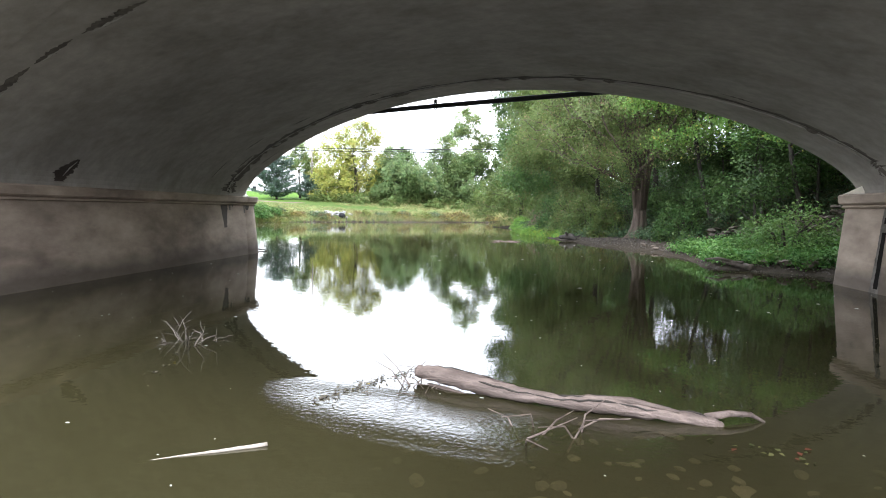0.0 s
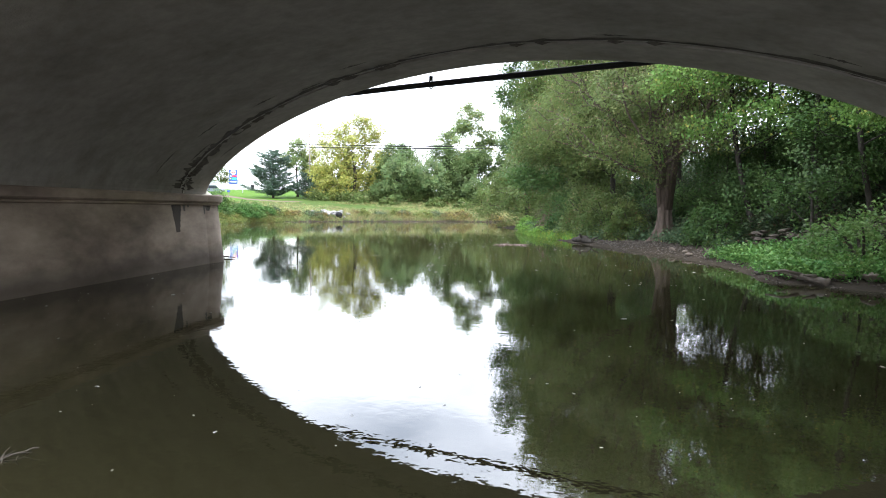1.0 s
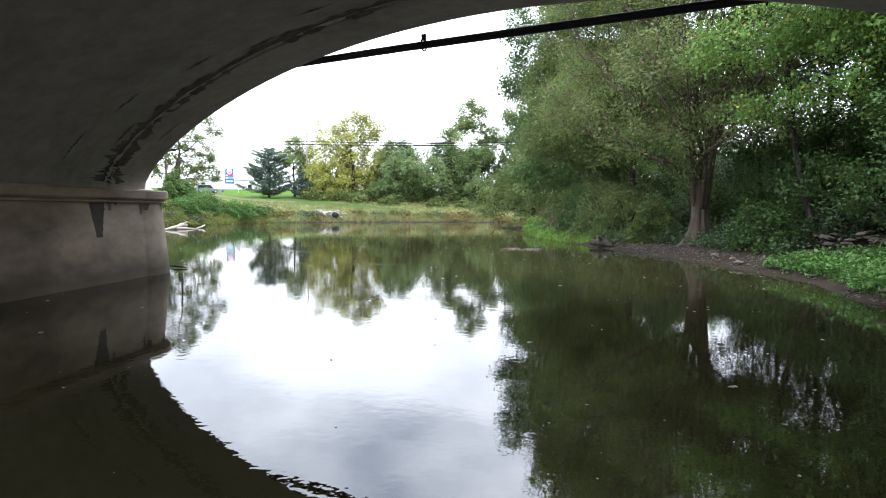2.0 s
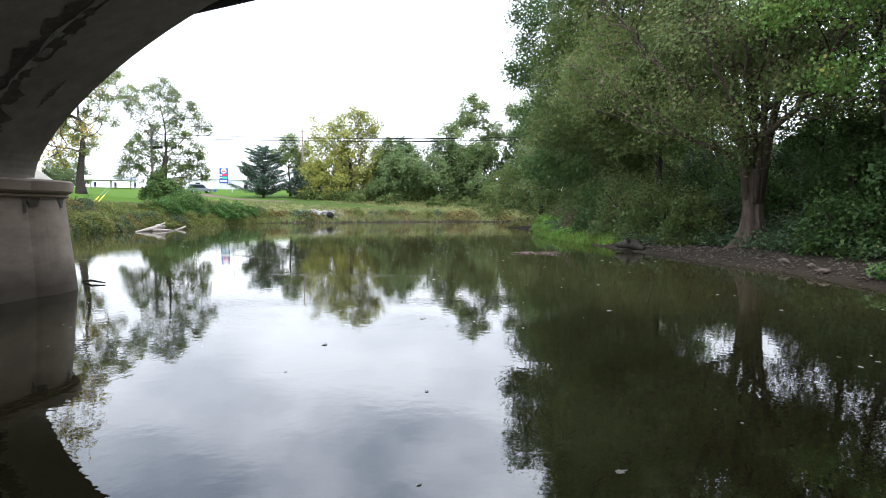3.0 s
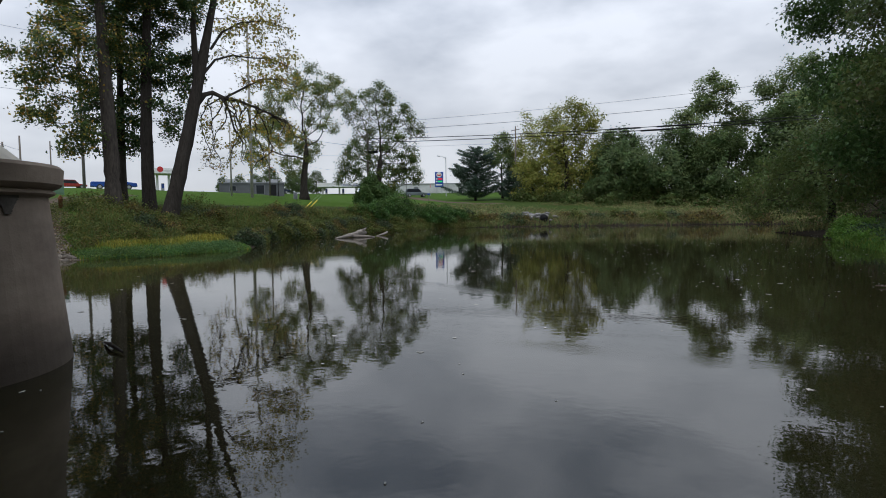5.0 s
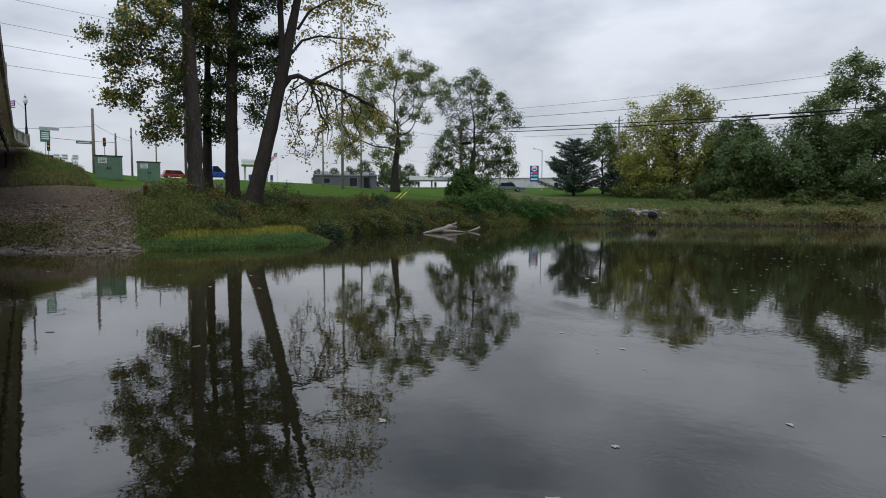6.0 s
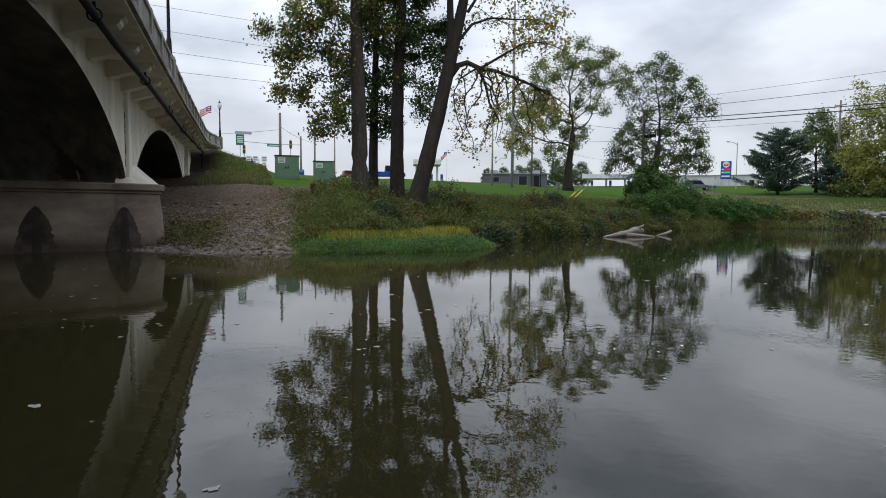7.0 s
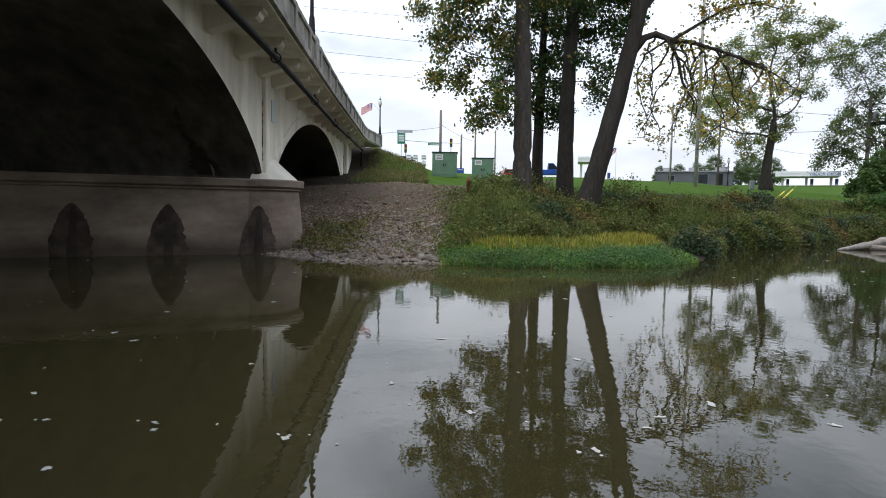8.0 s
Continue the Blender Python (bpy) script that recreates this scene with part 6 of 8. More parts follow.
for k in range(30):
    t = bank_rng.uniform(0, 1)
    x, y = np.interp(t, [0, 0.5, 1], [-60.5, -50, -33]) + bank_rng.normal() * 0.8, np.interp(t, [0, 0.5, 1], [72, 82.5, 96]) + bank_rng.normal() * 0.8
    if 0.4 < float(shore_distance(x, y)) < 7 and math.hypot(x + 55.5, y - 78) > 2.4:
        bush("clump of browning weeds on the far bank", x, y, bank_rng.uniform(0.7, 1.5), bank_rng.uniform(0.6, 1.2), (WEED_BROWN, WEED, LEAF_SHADE)[k % 3], 320 + k, leaf=0.16, n=900)
for k, (x, y) in enumerate([(-58, 98), (-50, 100.5), (-45, 101), (-64, 97.5)]):
    bush("small round shrub on the far bank", x, y, 1.6, 1.5, LEAF_DULL, 220 + k, leaf=0.24, n=3000)


# ---- poles, wires and street furniture beyond the lawn ----
YELLOW = material("yellow_plastic", (0.75, 0.55, 0.03), 0.5, vary=0.08, bump=0.05)
GREEN_SIGN = material("green_sign_sheet", (0.01, 0.20, 0.10), 0.45, vary=0.05, bump=0.0)
BLUE = material("blue_sign_sheet", (0.02, 0.07, 0.33), 0.4, vary=0.05, bump=0.0)
RED = material("red_sheet", (0.55, 0.03, 0.03), 0.4, vary=0.05, bump=0.0)
RUST = material("rusty_iron", (0.26, 0.11, 0.05), 0.85, vary=0.35, bump=0.4)
GLOBE = material("frosted_globe", (0.8, 0.79, 0.74), 0.3, vary=0.04, bump=0.0)
CONCRETE_POLE = material("pale_pole", (0.36, 0.34, 0.31), 0.8, vary=0.2, bump=0.2)
RUBBER = material("tyre_rubber", (0.02, 0.02, 0.02), 0.8, vary=0.2, bump=0.1)


def utility_pole(label, x, y, tall, r, mat=POLE_WOOD, arm=True, gear=False, turn=0.0):
    p = thing("utility_pole", label, "utility pole", on_ground(x, y, -0.1), turn)
    part("post", Shape().tube([(0, 0, -0.3), (0, 0, tall)], [r, r * 0.72], 10), mat, p, smooth=True)
    if arm:
        part("crossarm", Shape().box(-0.9, 0.9, -0.06, 0.06, tall - 0.75, tall - 0.62), POLE_WOOD, p)
        for k in (-0.8, 0.0, 0.8):
            part("insulator", Shape().lathe([(0.03, 0), (0.05, 0.05), (0.03, 0.12), (0.045, 0.16), (0.02, 0.2)], (k, 0, tall - 0.62), 8), GREY_PAINT, p)
    if gear:
        part("transformer", Shape().lathe([(0.2, 0), (0.24, 0.04), (0.24, 0.75), (0.18, 0.82)], (0.45, 0, tall - 2.6), 12), GREY_PAINT, p)
        part("splice_case", Shape().box(-0.2, 1.6, -0.1, 0.1, tall - 3.1, tall - 2.75), BLACK_IRON, p)
    return p


utility_pole("weathered wooden utility pole on the far bank", -81.7, 105.5, 13.4, 0.17)
utility_pole("dark wooden pole with cable gear beside the tree", -77.9, 70.1, 10.4, 0.2, gear=True, turn=20)
utility_pole("tall pale pole on the lawn", -77.9, 53.3, 20.0, 0.18, CONCRETE_POLE, arm=False)
utility_pole("slim grey pole on the lawn", -86.0, 54.3, 9.0, 0.12, CONCRETE_POLE, arm=False)
utility_pole("slim pole with a lamp arm on the lawn", -87.5, 60.4, 8.5, 0.12, POLE_WOOD, arm=False)
utility_pole("wooden pole by the junction", -96.7, 29.7, 8.0, 0.2, arm=False)
utility_pole("wooden pole by the junction", -112.0, 33.5, 6.2, 0.16)
utility_pole("wooden pole by the junction", -116.0, 36.0, 7.5, 0.16, arm=False)
utility_pole("slim pole behind the cabinets", -100.0, 37.0, 6.0, 0.1, arm=False)


def wire(label, a, b, sag, r, name="wire", splice=None):
    t = thing(name, label, "cable")
    a, b = Vector(a), Vector(b)
    pts = [a.lerp(b, i / 28) - Vector((0, 0, 4 * sag * (i / 28) * (1 - i / 28))) for i in range(29)]
    part("strand", Shape().tube(pts, [r] * 29, 5), BLACK_IRON, t)
    if splice:
        for q0, q1 in splice:
            part("splice_sleeve", Shape().tube([a.lerp(b, q) - Vector((0, 0, 4 * sag * q * (1 - q) + 0.02)) for q in (q0, (q0 + q1) / 2, q1)], [r * 2.2] * 3, 6), BLACK_IRON, t)
    return t


PA, PB = (-77.9, 70.1), (0.0, 112.0)
wire("thick black cable strung over the river", (*PA, 11.9), (*PB, 13.2), 1.1, 0.045, splice=[(0.42, 0.47), (0.36, 0.40)])
wire("thick black cable strung over the river", (*PA, 11.4), (*PB, 12.8), 1.0, 0.05, splice=[(0.40, 0.44)])
wire("thin cable strung over the river", (*PA, 13.0), (*PB, 16.5), 1.2, 0.025)
wire("thin upper wire strung over the river", (*PA, 14.0), (*PB, 18.5), 1.2, 0.016)
wire("thin wire strung over the river", (*PA, 10.7), (*PB, 12.2), 1.0, 0.014)
utility_pole("tall transmission pole behind the cottonwoods", -100.5, 40.7, 20.5, 0.2)
utility_pole("tall transmission pole beyond the road", -70.0, -36.0, 20.0, 0.2)
for z0, z1 in ((20.9, 24.7), (19.8, 21.5), (18.0, 19.1), (15.2, 17.3)):
    wire("thin power line across the sky behind the bridge", (-70.0, -36.0, z0), (-100.5, 40.7, z1), 0.3, 0.018)
wire("thin wire between the lawn poles", (*PA, 10.8), (-77.9, 53.3, 12.0), 0.3, 0.02)
wire("thin wire between the lawn poles", (*PA, 9.8), (-87.5, 60.4, 10.5), 0.4, 0.02)
wire("thin wire to the lamp pole", (-77.9, 53.3, 10.0), (-112.0, 90.0, 10.5), 1.0, 0.018)
for dx, dy in ((0, 0), (-0.8, 1.1)):
    g = thing("guy_wire", "steel guy wire with a yellow plastic guard on the lawn", "guy wire", group="guy wires")
    a, b = Vector(on_ground(-58.2 + dx, 48.7 + dy)), Vector((-77.6, 69.8, 10.6))
    d = (b - a).normalized()
    part("strand", Shape().tube([a, b], [0.008, 0.008], 5), STEEL, g)
    part("guard", Shape().tube([a, a + d * 3.0], [0.045, 0.045], 8), YELLOW, g, "yellow guard")


def acorn_lamp(at, tall, label, turn=0.0, flag=False):
    p = thing("street_lamp", label, "street lamp", at, turn, group="street lamps")
    part("post", Shape().lathe([(0.16, 0), (0.16, 0.12), (0.11, 0.2), (0.09, 0.7), (0.065, 0.8), (0.05, tall - 0.85), (0.08, tall - 0.8), (0.09, tall - 0.72)], (0, 0, 0), 12), BLACK_IRON, p, smooth=True)
    part("globe", Shape().lathe([(0.09, 0), (0.17, 0.14), (0.19, 0.3), (0.13, 0.5), (0.05, 0.58)], (0, 0, tall - 0.72), 14), GLOBE, p, "frosted acorn globe", smooth=True)
    part("cap", Shape().lathe([(0.14, 0), (0.06, 0.1), (0.02, 0.16), (0.015, 0.3)], (0, 0, tall - 0.22), 10), BLACK_IRON, p, smooth=True)
    if flag:
        fl = flag_parts(p, (0, 0, tall - 1.2), 1.0, 0.35)
    return p


def flag_parts(parent, at, length, tilt):
    """A small striped flag on a slanting staff: stripes, a blue canton."""
    x, y, z = at
    part("flag_staff", Shape().tube([(x, y, z), (x - 0.15, y - 0.75, z + 0.75)], [0.015, 0.012], 6), STEEL, parent)
    ox, oy, oz = x - 0.15, y - 0.7, z + 0.72
    for k in range(7):
        s = Shape()
        lo, hi = -0.09 * k, -0.09 * (k + 1)
        pts = []
        for i in range(9):
            t = i / 8
            dx, dy, dz = -length * t * 0.35, -length * t, -tilt * length * t + 0.05 * math.sin(6 * t)
            pts += [(ox + dx + 0.05 * math.sin(7 * t), oy + dy, oz + dz + lo), (ox + dx + 0.05 * math.sin(7 * t), oy + dy, oz + dz + hi)]
        s.add(pts, [(2 * i, 2 * i + 1, 2 * i + 3, 2 * i + 2) for i in range(8)])
        part("stripe", s, RED if k % 2 == 0 else WHITE_PAINT, parent)
    part("canton", Shape().add([(ox + 0.01 - 0.02, oy, oz), (ox - 0.02, oy, oz - 0.36), (ox - 0.16 - 0.02, oy - 0.42, oz - 0.5), (ox - 0.16 - 0.02, oy - 0.42, oz - 0.14)], [(0, 1, 2, 3)]).add(
        [(ox + 0.03, oy, oz), (ox + 0.03, oy, oz - 0.36), (ox - 0.11, oy - 0.42, oz - 0.5), (ox - 0.11, oy - 0.42, oz - 0.14)], [(0, 3, 2, 1)]), BLUE, parent)


for x, flag in ((-75.3, True), (-42.0, False), (-18.9, False)):
    at = PLACED @ Vector((x, EDGE - 0.14 + flare(x), deck_z(x) + 0.98))
    acorn_lamp(at, 3.35, "black iron lamp with an acorn globe on the bridge parapet", flag=flag)
    part("pedestal", Shape().box(x - 0.32, x + 0.32, EDGE + flare(x) - 0.34, EDGE + flare(x) + 0.07, deck_z(x) + 0.1, deck_z(x) + 1.06), PARAPET, bridge, bevel=0.03)
acorn_lamp(on_ground(-100.5, 95.2), 3.6, "black lamp with an acorn globe beside the far lane")
acorn_lamp(on_ground(-93.0, 64.5), 3.6, "black lamp with an acorn globe on the lawn")


def cabinet(at, turn, wide, deep, tall):
    c = thing("utility_cabinet", "green painted steel utility cabinet on the lawn", "cabinet", at, turn, group="cabinets")
    part("body", Shape().box(-deep / 2, deep / 2, -wide / 2, wide / 2, -0.1, tall), GREEN_PAINT, c, bevel=0.02)
    part("lid", Shape().box(-deep / 2 - 0.05, deep / 2 + 0.05, -wide / 2 - 0.05, wide / 2 + 0.05, tall, tall + 0.06), BLACK_IRON, c, "dark roof sheet")
    for q in (-1, 1):
        d = part("door", Shape().box(deep / 2, deep / 2 + 0.02, q * wide / 4 - wide / 4 + 0.03, q * wide / 4 + wide / 4 - 0.03, 0.08, tall - 0.08), GREEN_PAINT, c)
        part("handle", Shape().box(deep / 2 + 0.02, deep / 2 + 0.05, q * 0.1 - 0.03, q * 0.1 + 0.03, tall * 0.42, tall * 0.52), BLACK_IRON, d)
    pl_ = part("notice", Shape().box(deep / 2 + 0.022, deep / 2 + 0.03, -wide * 0.22 - 0.3, -wide * 0.22 + 0.3, tall * 0.68, tall * 0.92), WHITE_PAINT, c, "white notice")
    for k in range(3):
        part("print", Shape().box(deep / 2 + 0.03, deep / 2 + 0.034, -wide * 0.22 - 0.22, -wide * 0.22 + 0.2, tall * (0.73 + 0.06 * k), tall * (0.75 + 0.06 * k)), BLACK_IRON, pl_)
    return c


cabinet(on_ground(-69.7, 28.9), -4, 1.95, 1.3, 1.8)
cabinet(on_ground(-72.9, 32.3), -4, 1.8, 1.2, 1.75)
b = thing("bollard", "short rusty post beside the track", "bollard", on_ground(-52.6, 29.3))
part("post", Shape().lathe([(0.12, -0.2), (0.12, 0.5), (0.15, 0.52), (0.15, 0.6), (0.08, 0.72), (0.05, 0.78)], (0, 0, 0), 12), RUST, b, smooth=True)


def sign_post(name, label, at, posts, tall, board, turn=0.0):
    s = thing(name, label, "sign", at, turn)
    for y in posts:
        part("post", Shape().tube([(0, y, -0.2), (0, y, tall)], [0.04, 0.04], 8), STEEL, s)
    for k, (y, z, w, h, mat, bars) in enumerate(board):
        bd = part("board", Shape().box(0.05, 0.08, y - w / 2, y + w / 2, z - h / 2, z + h / 2), mat, s)
        for q in range(bars):
            part("print", Shape().box(0.08, 0.085, y - w * 0.36, y + w * 0.36, z + h * (0.28 - 0.5 * q / max(1, bars - 1)) - h * 0.05, z + h * (0.28 - 0.5 * q / max(1, bars - 1)) + h * 0.05), WHITE_PAINT if mat is not WHITE_PAINT else BLACK_IRON, bd)
    return s


gz = lambda x, y: float(ground_z(x, y))
sign_post("road_sign", "green direction sign above the junction", on_ground(-95.0, 24.9), [0], 4.3, [(0, 3.7, 0.95, 1.3, GREEN_SIGN, 4), (0.4, 4.55, 1.9, 0.35, STEEL, 0)])
sign_post("route_sign", "white route shields on posts by the junction", on_ground(-92.0, 26.6), [-0.75, 0, 1.0], 2.0, [(-0.75, 1.7, 0.6, 0.6, WHITE_PAINT, 2), (0, 1.7, 0.6, 0.6, WHITE_PAINT, 2), (1.0, 1.7, 0.6, 0.6, WHITE_PAINT, 2), (0, 1.1, 0.5, 0.35, WHITE_PAINT, 1), (1.0, 1.1, 0.5, 0.35, WHITE_PAINT, 1)])
sign_post("marker_post", "white marker post on the embankment", on_ground(-80.0, 26.8), [0], 1.1, [(0, 0.9, 0.12, 0.4, WHITE_PAINT, 0)])


def traffic_light(at, label):
    t = thing("traffic_light", label, "traffic light", at, group="traffic lights")
    part("housing", Shape().box(-0.14, 0.14, -0.18, 0.18, -0.55, 0.55), BLACK_IRON, t, bevel=0.03)
    for k, m in ((0.35, RED), (0, YELLOW), (-0.35, GREEN_SIGN)):
        part("lens", Shape().tube([(0.14, 0, k), (0.2, 0, k)], [0.13, 0.13], 12), m, t)
        part("visor", Shape().box(0.14, 0.32, -0.15, 0.15, k + 0.13, k + 0.15), BLACK_IRON, t)
    part("post", Shape().tube([(-0.2, 0, float(ground_z(at[0], at[1])) - at[2] - 0.3), (-0.2, 0, 0.7)], [0.06, 0.05], 8), STEEL, t)
    return t


traffic_light((-106.0, 31.6, 10.3), "black three-lamp traffic light on a span wire")
traffic_light((-104.0, 25.3, 9.2), "black three-lamp traffic light on a span wire")
wire("span wire across the junction", (-96.7, 29.7, 11.2), (-110.0, 8.0, 11.2), 0.4, 0.02)
wire("span wire across the junction", (-96.7, 29.7, 11.6), (-116.0, 36.0, 11.6), 0.3, 0.02)
wire("mast wire with street name over the junction", (-104.0, 25.0, 10.3), (-112.0, 33.5, 10.9), 0.1, 0.03)
sn = thing("street_name_sign", "green street name plate hung over the junction", "sign", (-107.0, 29.3, 10.0))
part("plate", Shape().box(0, 0.03, -0.9, 0.9, 0, 0.35), GREEN_SIGN, sn)
part("print", Shape().box(0.03, 0.035, -0.7, 0.7, 0.12, 0.23), WHITE_PAINT, sn)
part("post", Shape().tube([(-0.05, 0.95, gz(-107.0, 30.2) - 10.3), (-0.05, 0.95, 0.6)], [0.06, 0.05], 8), STEEL, sn)


# ---- fuel station, shops and cars on the skyline ----
def car(label, colour, at, turn, length=4.7, tall=1.7, pickup=False):
    m = material("car_paint", colour, 0.25, vary=0.04, bump=0.0, spec=0.6)
    c = thing("car", label, "car", at, turn, group="parked cars")
    L, W = length / 2, 0.92
    h = tall * 0.55
    low = [(-L, 0.35), (-L, h * 0.9), (-L * 0.96, h), (L * 0.55, h), (L * 0.97, h * 0.85), (L, 0.4)]
    part("body", Shape().prism([(x, -W, z) for x, z in low], [(x, W, z) for x, z in low]), m, c, bevel=0.06)
    top = [(-L * 0.05 if pickup else -L * 0.92, h), (-L * 0.02 if pickup else -L * 0.8, tall), (L * 0.22, tall), (L * 0.5, h)]
    part("cabin", Shape().prism([(x, -W * 0.85, z) for x, z in top], [(x, W * 0.85, z) for x, z in top]), m, c, bevel=0.05)
    win = [(top[0][0] + 0.14, h + 0.06), (top[1][0] + 0.08, tall - 0.1), (L * 0.2, tall - 0.1), (L * 0.44, h + 0.06)]
    for q in (-1, 1):
        part("side_window", Shape().prism([(x, q * W * 0.85, z) for x, z in win], [(x, q * (W * 0.85 + 0.01), z) for x, z in win]), DARK_GLASS, c)
    for x in (-L * 0.62, L * 0.62):
        for q in (-1, 1):
            w = part("wheel", Shape().tube([(x, q * (W - 0.2), 0.34), (x, q * (W + 0.02), 0.34)], [0.34, 0.34], 16), RUBBER, c)
            part("rim", Shape().tube([(x, q * (W + 0.02), 0.34), (x, q * (W + 0.03), 0.34)], [0.2, 0.2], 12), STEEL, w)
    return c


car("dark blue sport utility car parked by the shops", (0.02, 0.03, 0.07), on_ground(-136.0, 87.0), 70, tall=1.75)
car("silver sport utility car on the far lane", (0.16, 0.19, 0.2), on_ground(-104.5, 101.0), 60, tall=1.75)
car("red car on the road beyond the lawn", (0.35, 0.03, 0.02), on_ground(-126.0, 44.0), 95, tall=1.5)
car("blue pickup parked behind the cottonwoods", (0.02, 0.08, 0.35), on_ground(-98.0, 43.6), 80, 5.4, 1.85, pickup=True)
car("grey car at the junction", (0.2, 0.21, 0.22), on_ground(-98.0, 25.6, 0.4), 95, tall=1.6)

SIDING = material("pale_siding", (0.55, 0.56, 0.55), 0.7, vary=0.08, bump=0.05)
DARK_WALL = material("grey_block_wall", (0.115, 0.12, 0.128), 0.8, vary=0.1, bump=0.1)


def building(label, at, turn, long, deep, tall, wall, windows, door=None, units=0):
    b = thing("building", label, "building", at, turn)
    part("wall", Shape().box(-deep, 0, -long / 2, long / 2, -1, tall), wall, b)
    part("roof", Shape().box(-deep - 0.2, 0.2, -long / 2 - 0.2, long / 2 + 0.2, tall, tall + 0.2), GREY_PAINT, b)
    for y, z, w, h in windows:
        wi = part("window", Shape().box(0.0, 0.05, y - w / 2, y + w / 2, z, z + h), GREY_PAINT, b)
        part("pane", Shape().box(0.05, 0.06, y - w / 2 + 0.06, y + w / 2 - 0.06, z + 0.06, z + h - 0.06), DARK_GLASS, wi)
    for y in (door or []):
        part("door", Shape().box(0.0, 0.06, y - 0.5, y + 0.5, 0, 2.1), BLACK_IRON, b)
    for k in range(units):
        y = -long * 0.35 + k * long * 0.7 / max(1, units - 1)
        part("roof_unit", Shape().box(-deep * 0.5 - 0.6, -deep * 0.5 + 0.6, y - 0.8, y + 0.8, tall + 0.2, tall + 1.0), STEEL, b)
    return b


building("low grey flat-roofed shop on the skyline", on_ground(-120.8, 73.4), -25, 12.0, 9, 2.4, DARK_WALL, [(-3.5, 0.9, 1.2, 1.0), (1.5, 0.3, 1.6, 1.8)], [4.0], 3)
building("long white shed behind the far lane", (-133.0, 129.0, 6.3), -42, 21.0, 14, 3.2, SIDING, [(-9, 1.2, 1.2, 1.2), (-3, 1.2, 1.2, 1.2)], [9.0])


def canopy(label, at, turn, long, deep, tall, band, words=""):
    c = thing("fuel_canopy", label, "fuel canopy", at, turn)
    roof = part("roof", Shape().box(-deep, 0, -long / 2, long / 2, tall - 0.9, tall), WHITE_PAINT, c)
    part("band", Shape().box(0.0, 0.03, -long / 2, long / 2, tall - 0.35, tall - 0.22), band, c)
    for y in (-long * 0.38, 0, long * 0.38):
        part("column", Shape().box(-deep / 2 - 0.2, -deep / 2 + 0.2, y - 0.2, y + 0.2, -0.5, tall - 0.9), WHITE_PAINT, c)
        pu = part("fuel_pump", Shape().box(-deep / 2 - 0.35, -deep / 2 + 0.35, y + 0.6, y + 1.1, 0, 1.5), STEEL, c)
        part("pump_front", Shape().box(-deep / 2 + 0.35, -deep / 2 + 0.37, y + 0.65, y + 1.05, 0.6, 1.4), BLUE, pu)
    if words:
        cu = bpy.data.curves.new("lettering", "FONT")
        cu.body, cu.size, cu.align_x = words, 0.75, "CENTER"
        cu.extrude = 0.01
        cu.materials.append(BLUE)
        ob = new("lettering", cu)
        ob.parent = c
        ob.matrix_local = Matrix.Translation((0.05, long * 0.27, tall - 0.78)) @ pose(0, 0, 0, 90, 0, 90)
    return c


canopy("white fuel canopy with blue lettering beyond the lawn", on_ground(-125.3, 96.2), -32, 10.0, 7, 2.7, WHITE_PAINT, "TRUCK DIESEL")
station = canopy("white and blue fuel canopy behind the cottonwoods", on_ground(-121.3, 56.4), -15, 5.0, 6, 4.0, WHITE_PAINT)
part("emblem", Shape().tube([(0.0, 0.4, 3.8), (0.06, 0.4, 3.8)], [0.5, 0.5], 16), RED, station)

g = thing("price_sign", "tall blue fuel price sign on two posts", "sign", on_ground(-115.5, 117.5), -43)
for y in (-0.6, 0.6):
    part("post", Shape().box(-0.1, 0.1, y - 0.1, y + 0.1, -0.5, 1.7), STEEL, g)
part("panel", Shape().box(-0.2, 0.2, -1.0, 1.0, 1.6, 5.2), BLUE, g, bevel=0.12)
part("emblem", Shape().tube([(0.2, 0, 4.5), (0.22, 0, 4.5)], [0.62, 0.62], 24), WHITE_PAINT, g, "white round emblem")
part("emblem_mark", Shape().prism([(0.22, -0.4, 4.2), (0.22, 0.4, 4.2), (0.22, 0.4, 4.7), (0.22, 0, 4.4), (0.22, -0.4, 4.7)], [(0.23, -0.4, 4.2), (0.23, 0.4, 4.2), (0.23, 0.4, 4.7), (0.23, 0, 4.4), (0.23, -0.4, 4.7)]), RED, g)
LED_RED = bpy.data.materials.new("red_digits"); LED_RED.use_nodes = True
LED_GREEN = bpy.data.materials.new("green_digits"); LED_GREEN.use_nodes = True
for m, c in ((LED_RED, (1, 0.02, 0.03, 1)), (LED_GREEN, (0.02, 0.8, 0.2, 1))):
    m.node_tree.nodes["Principled BSDF"].inputs["Emission Color"].default_value = c
    m.node_tree.nodes["Principled BSDF"].inputs["Emission Strength"].default_value = 1.0
    m.node_tree.nodes["Principled BSDF"].inputs["Base Color"].default_value = (c[0] * 0.1, c[1] * 0.1, c[2] * 0.1, 1)
for z, m in ((3.35, LED_RED), (2.75, LED_GREEN)):
    part("digit_bar", Shape().box(0.2, 0.215, -0.3, 0.75, z, z + 0.34), m, g)
    part("grade_label", Shape().box(0.2, 0.215, -0.8, -0.4, z + 0.05, z + 0.3), WHITE_PAINT, g)
part("grade_label", Shape().box(0.2, 0.215, -0.8, 0.7, 2.0, 2.3), WHITE_PAINT, g)
sign_post("fuel_sign", "small blue fuel sign with a white emblem beyond the cabinets", on_ground(-106.5, 33.0), [-0.3, 0.3], 0.5, [(0, 0.55, 1.0, 0.95, BLUE, 1)])
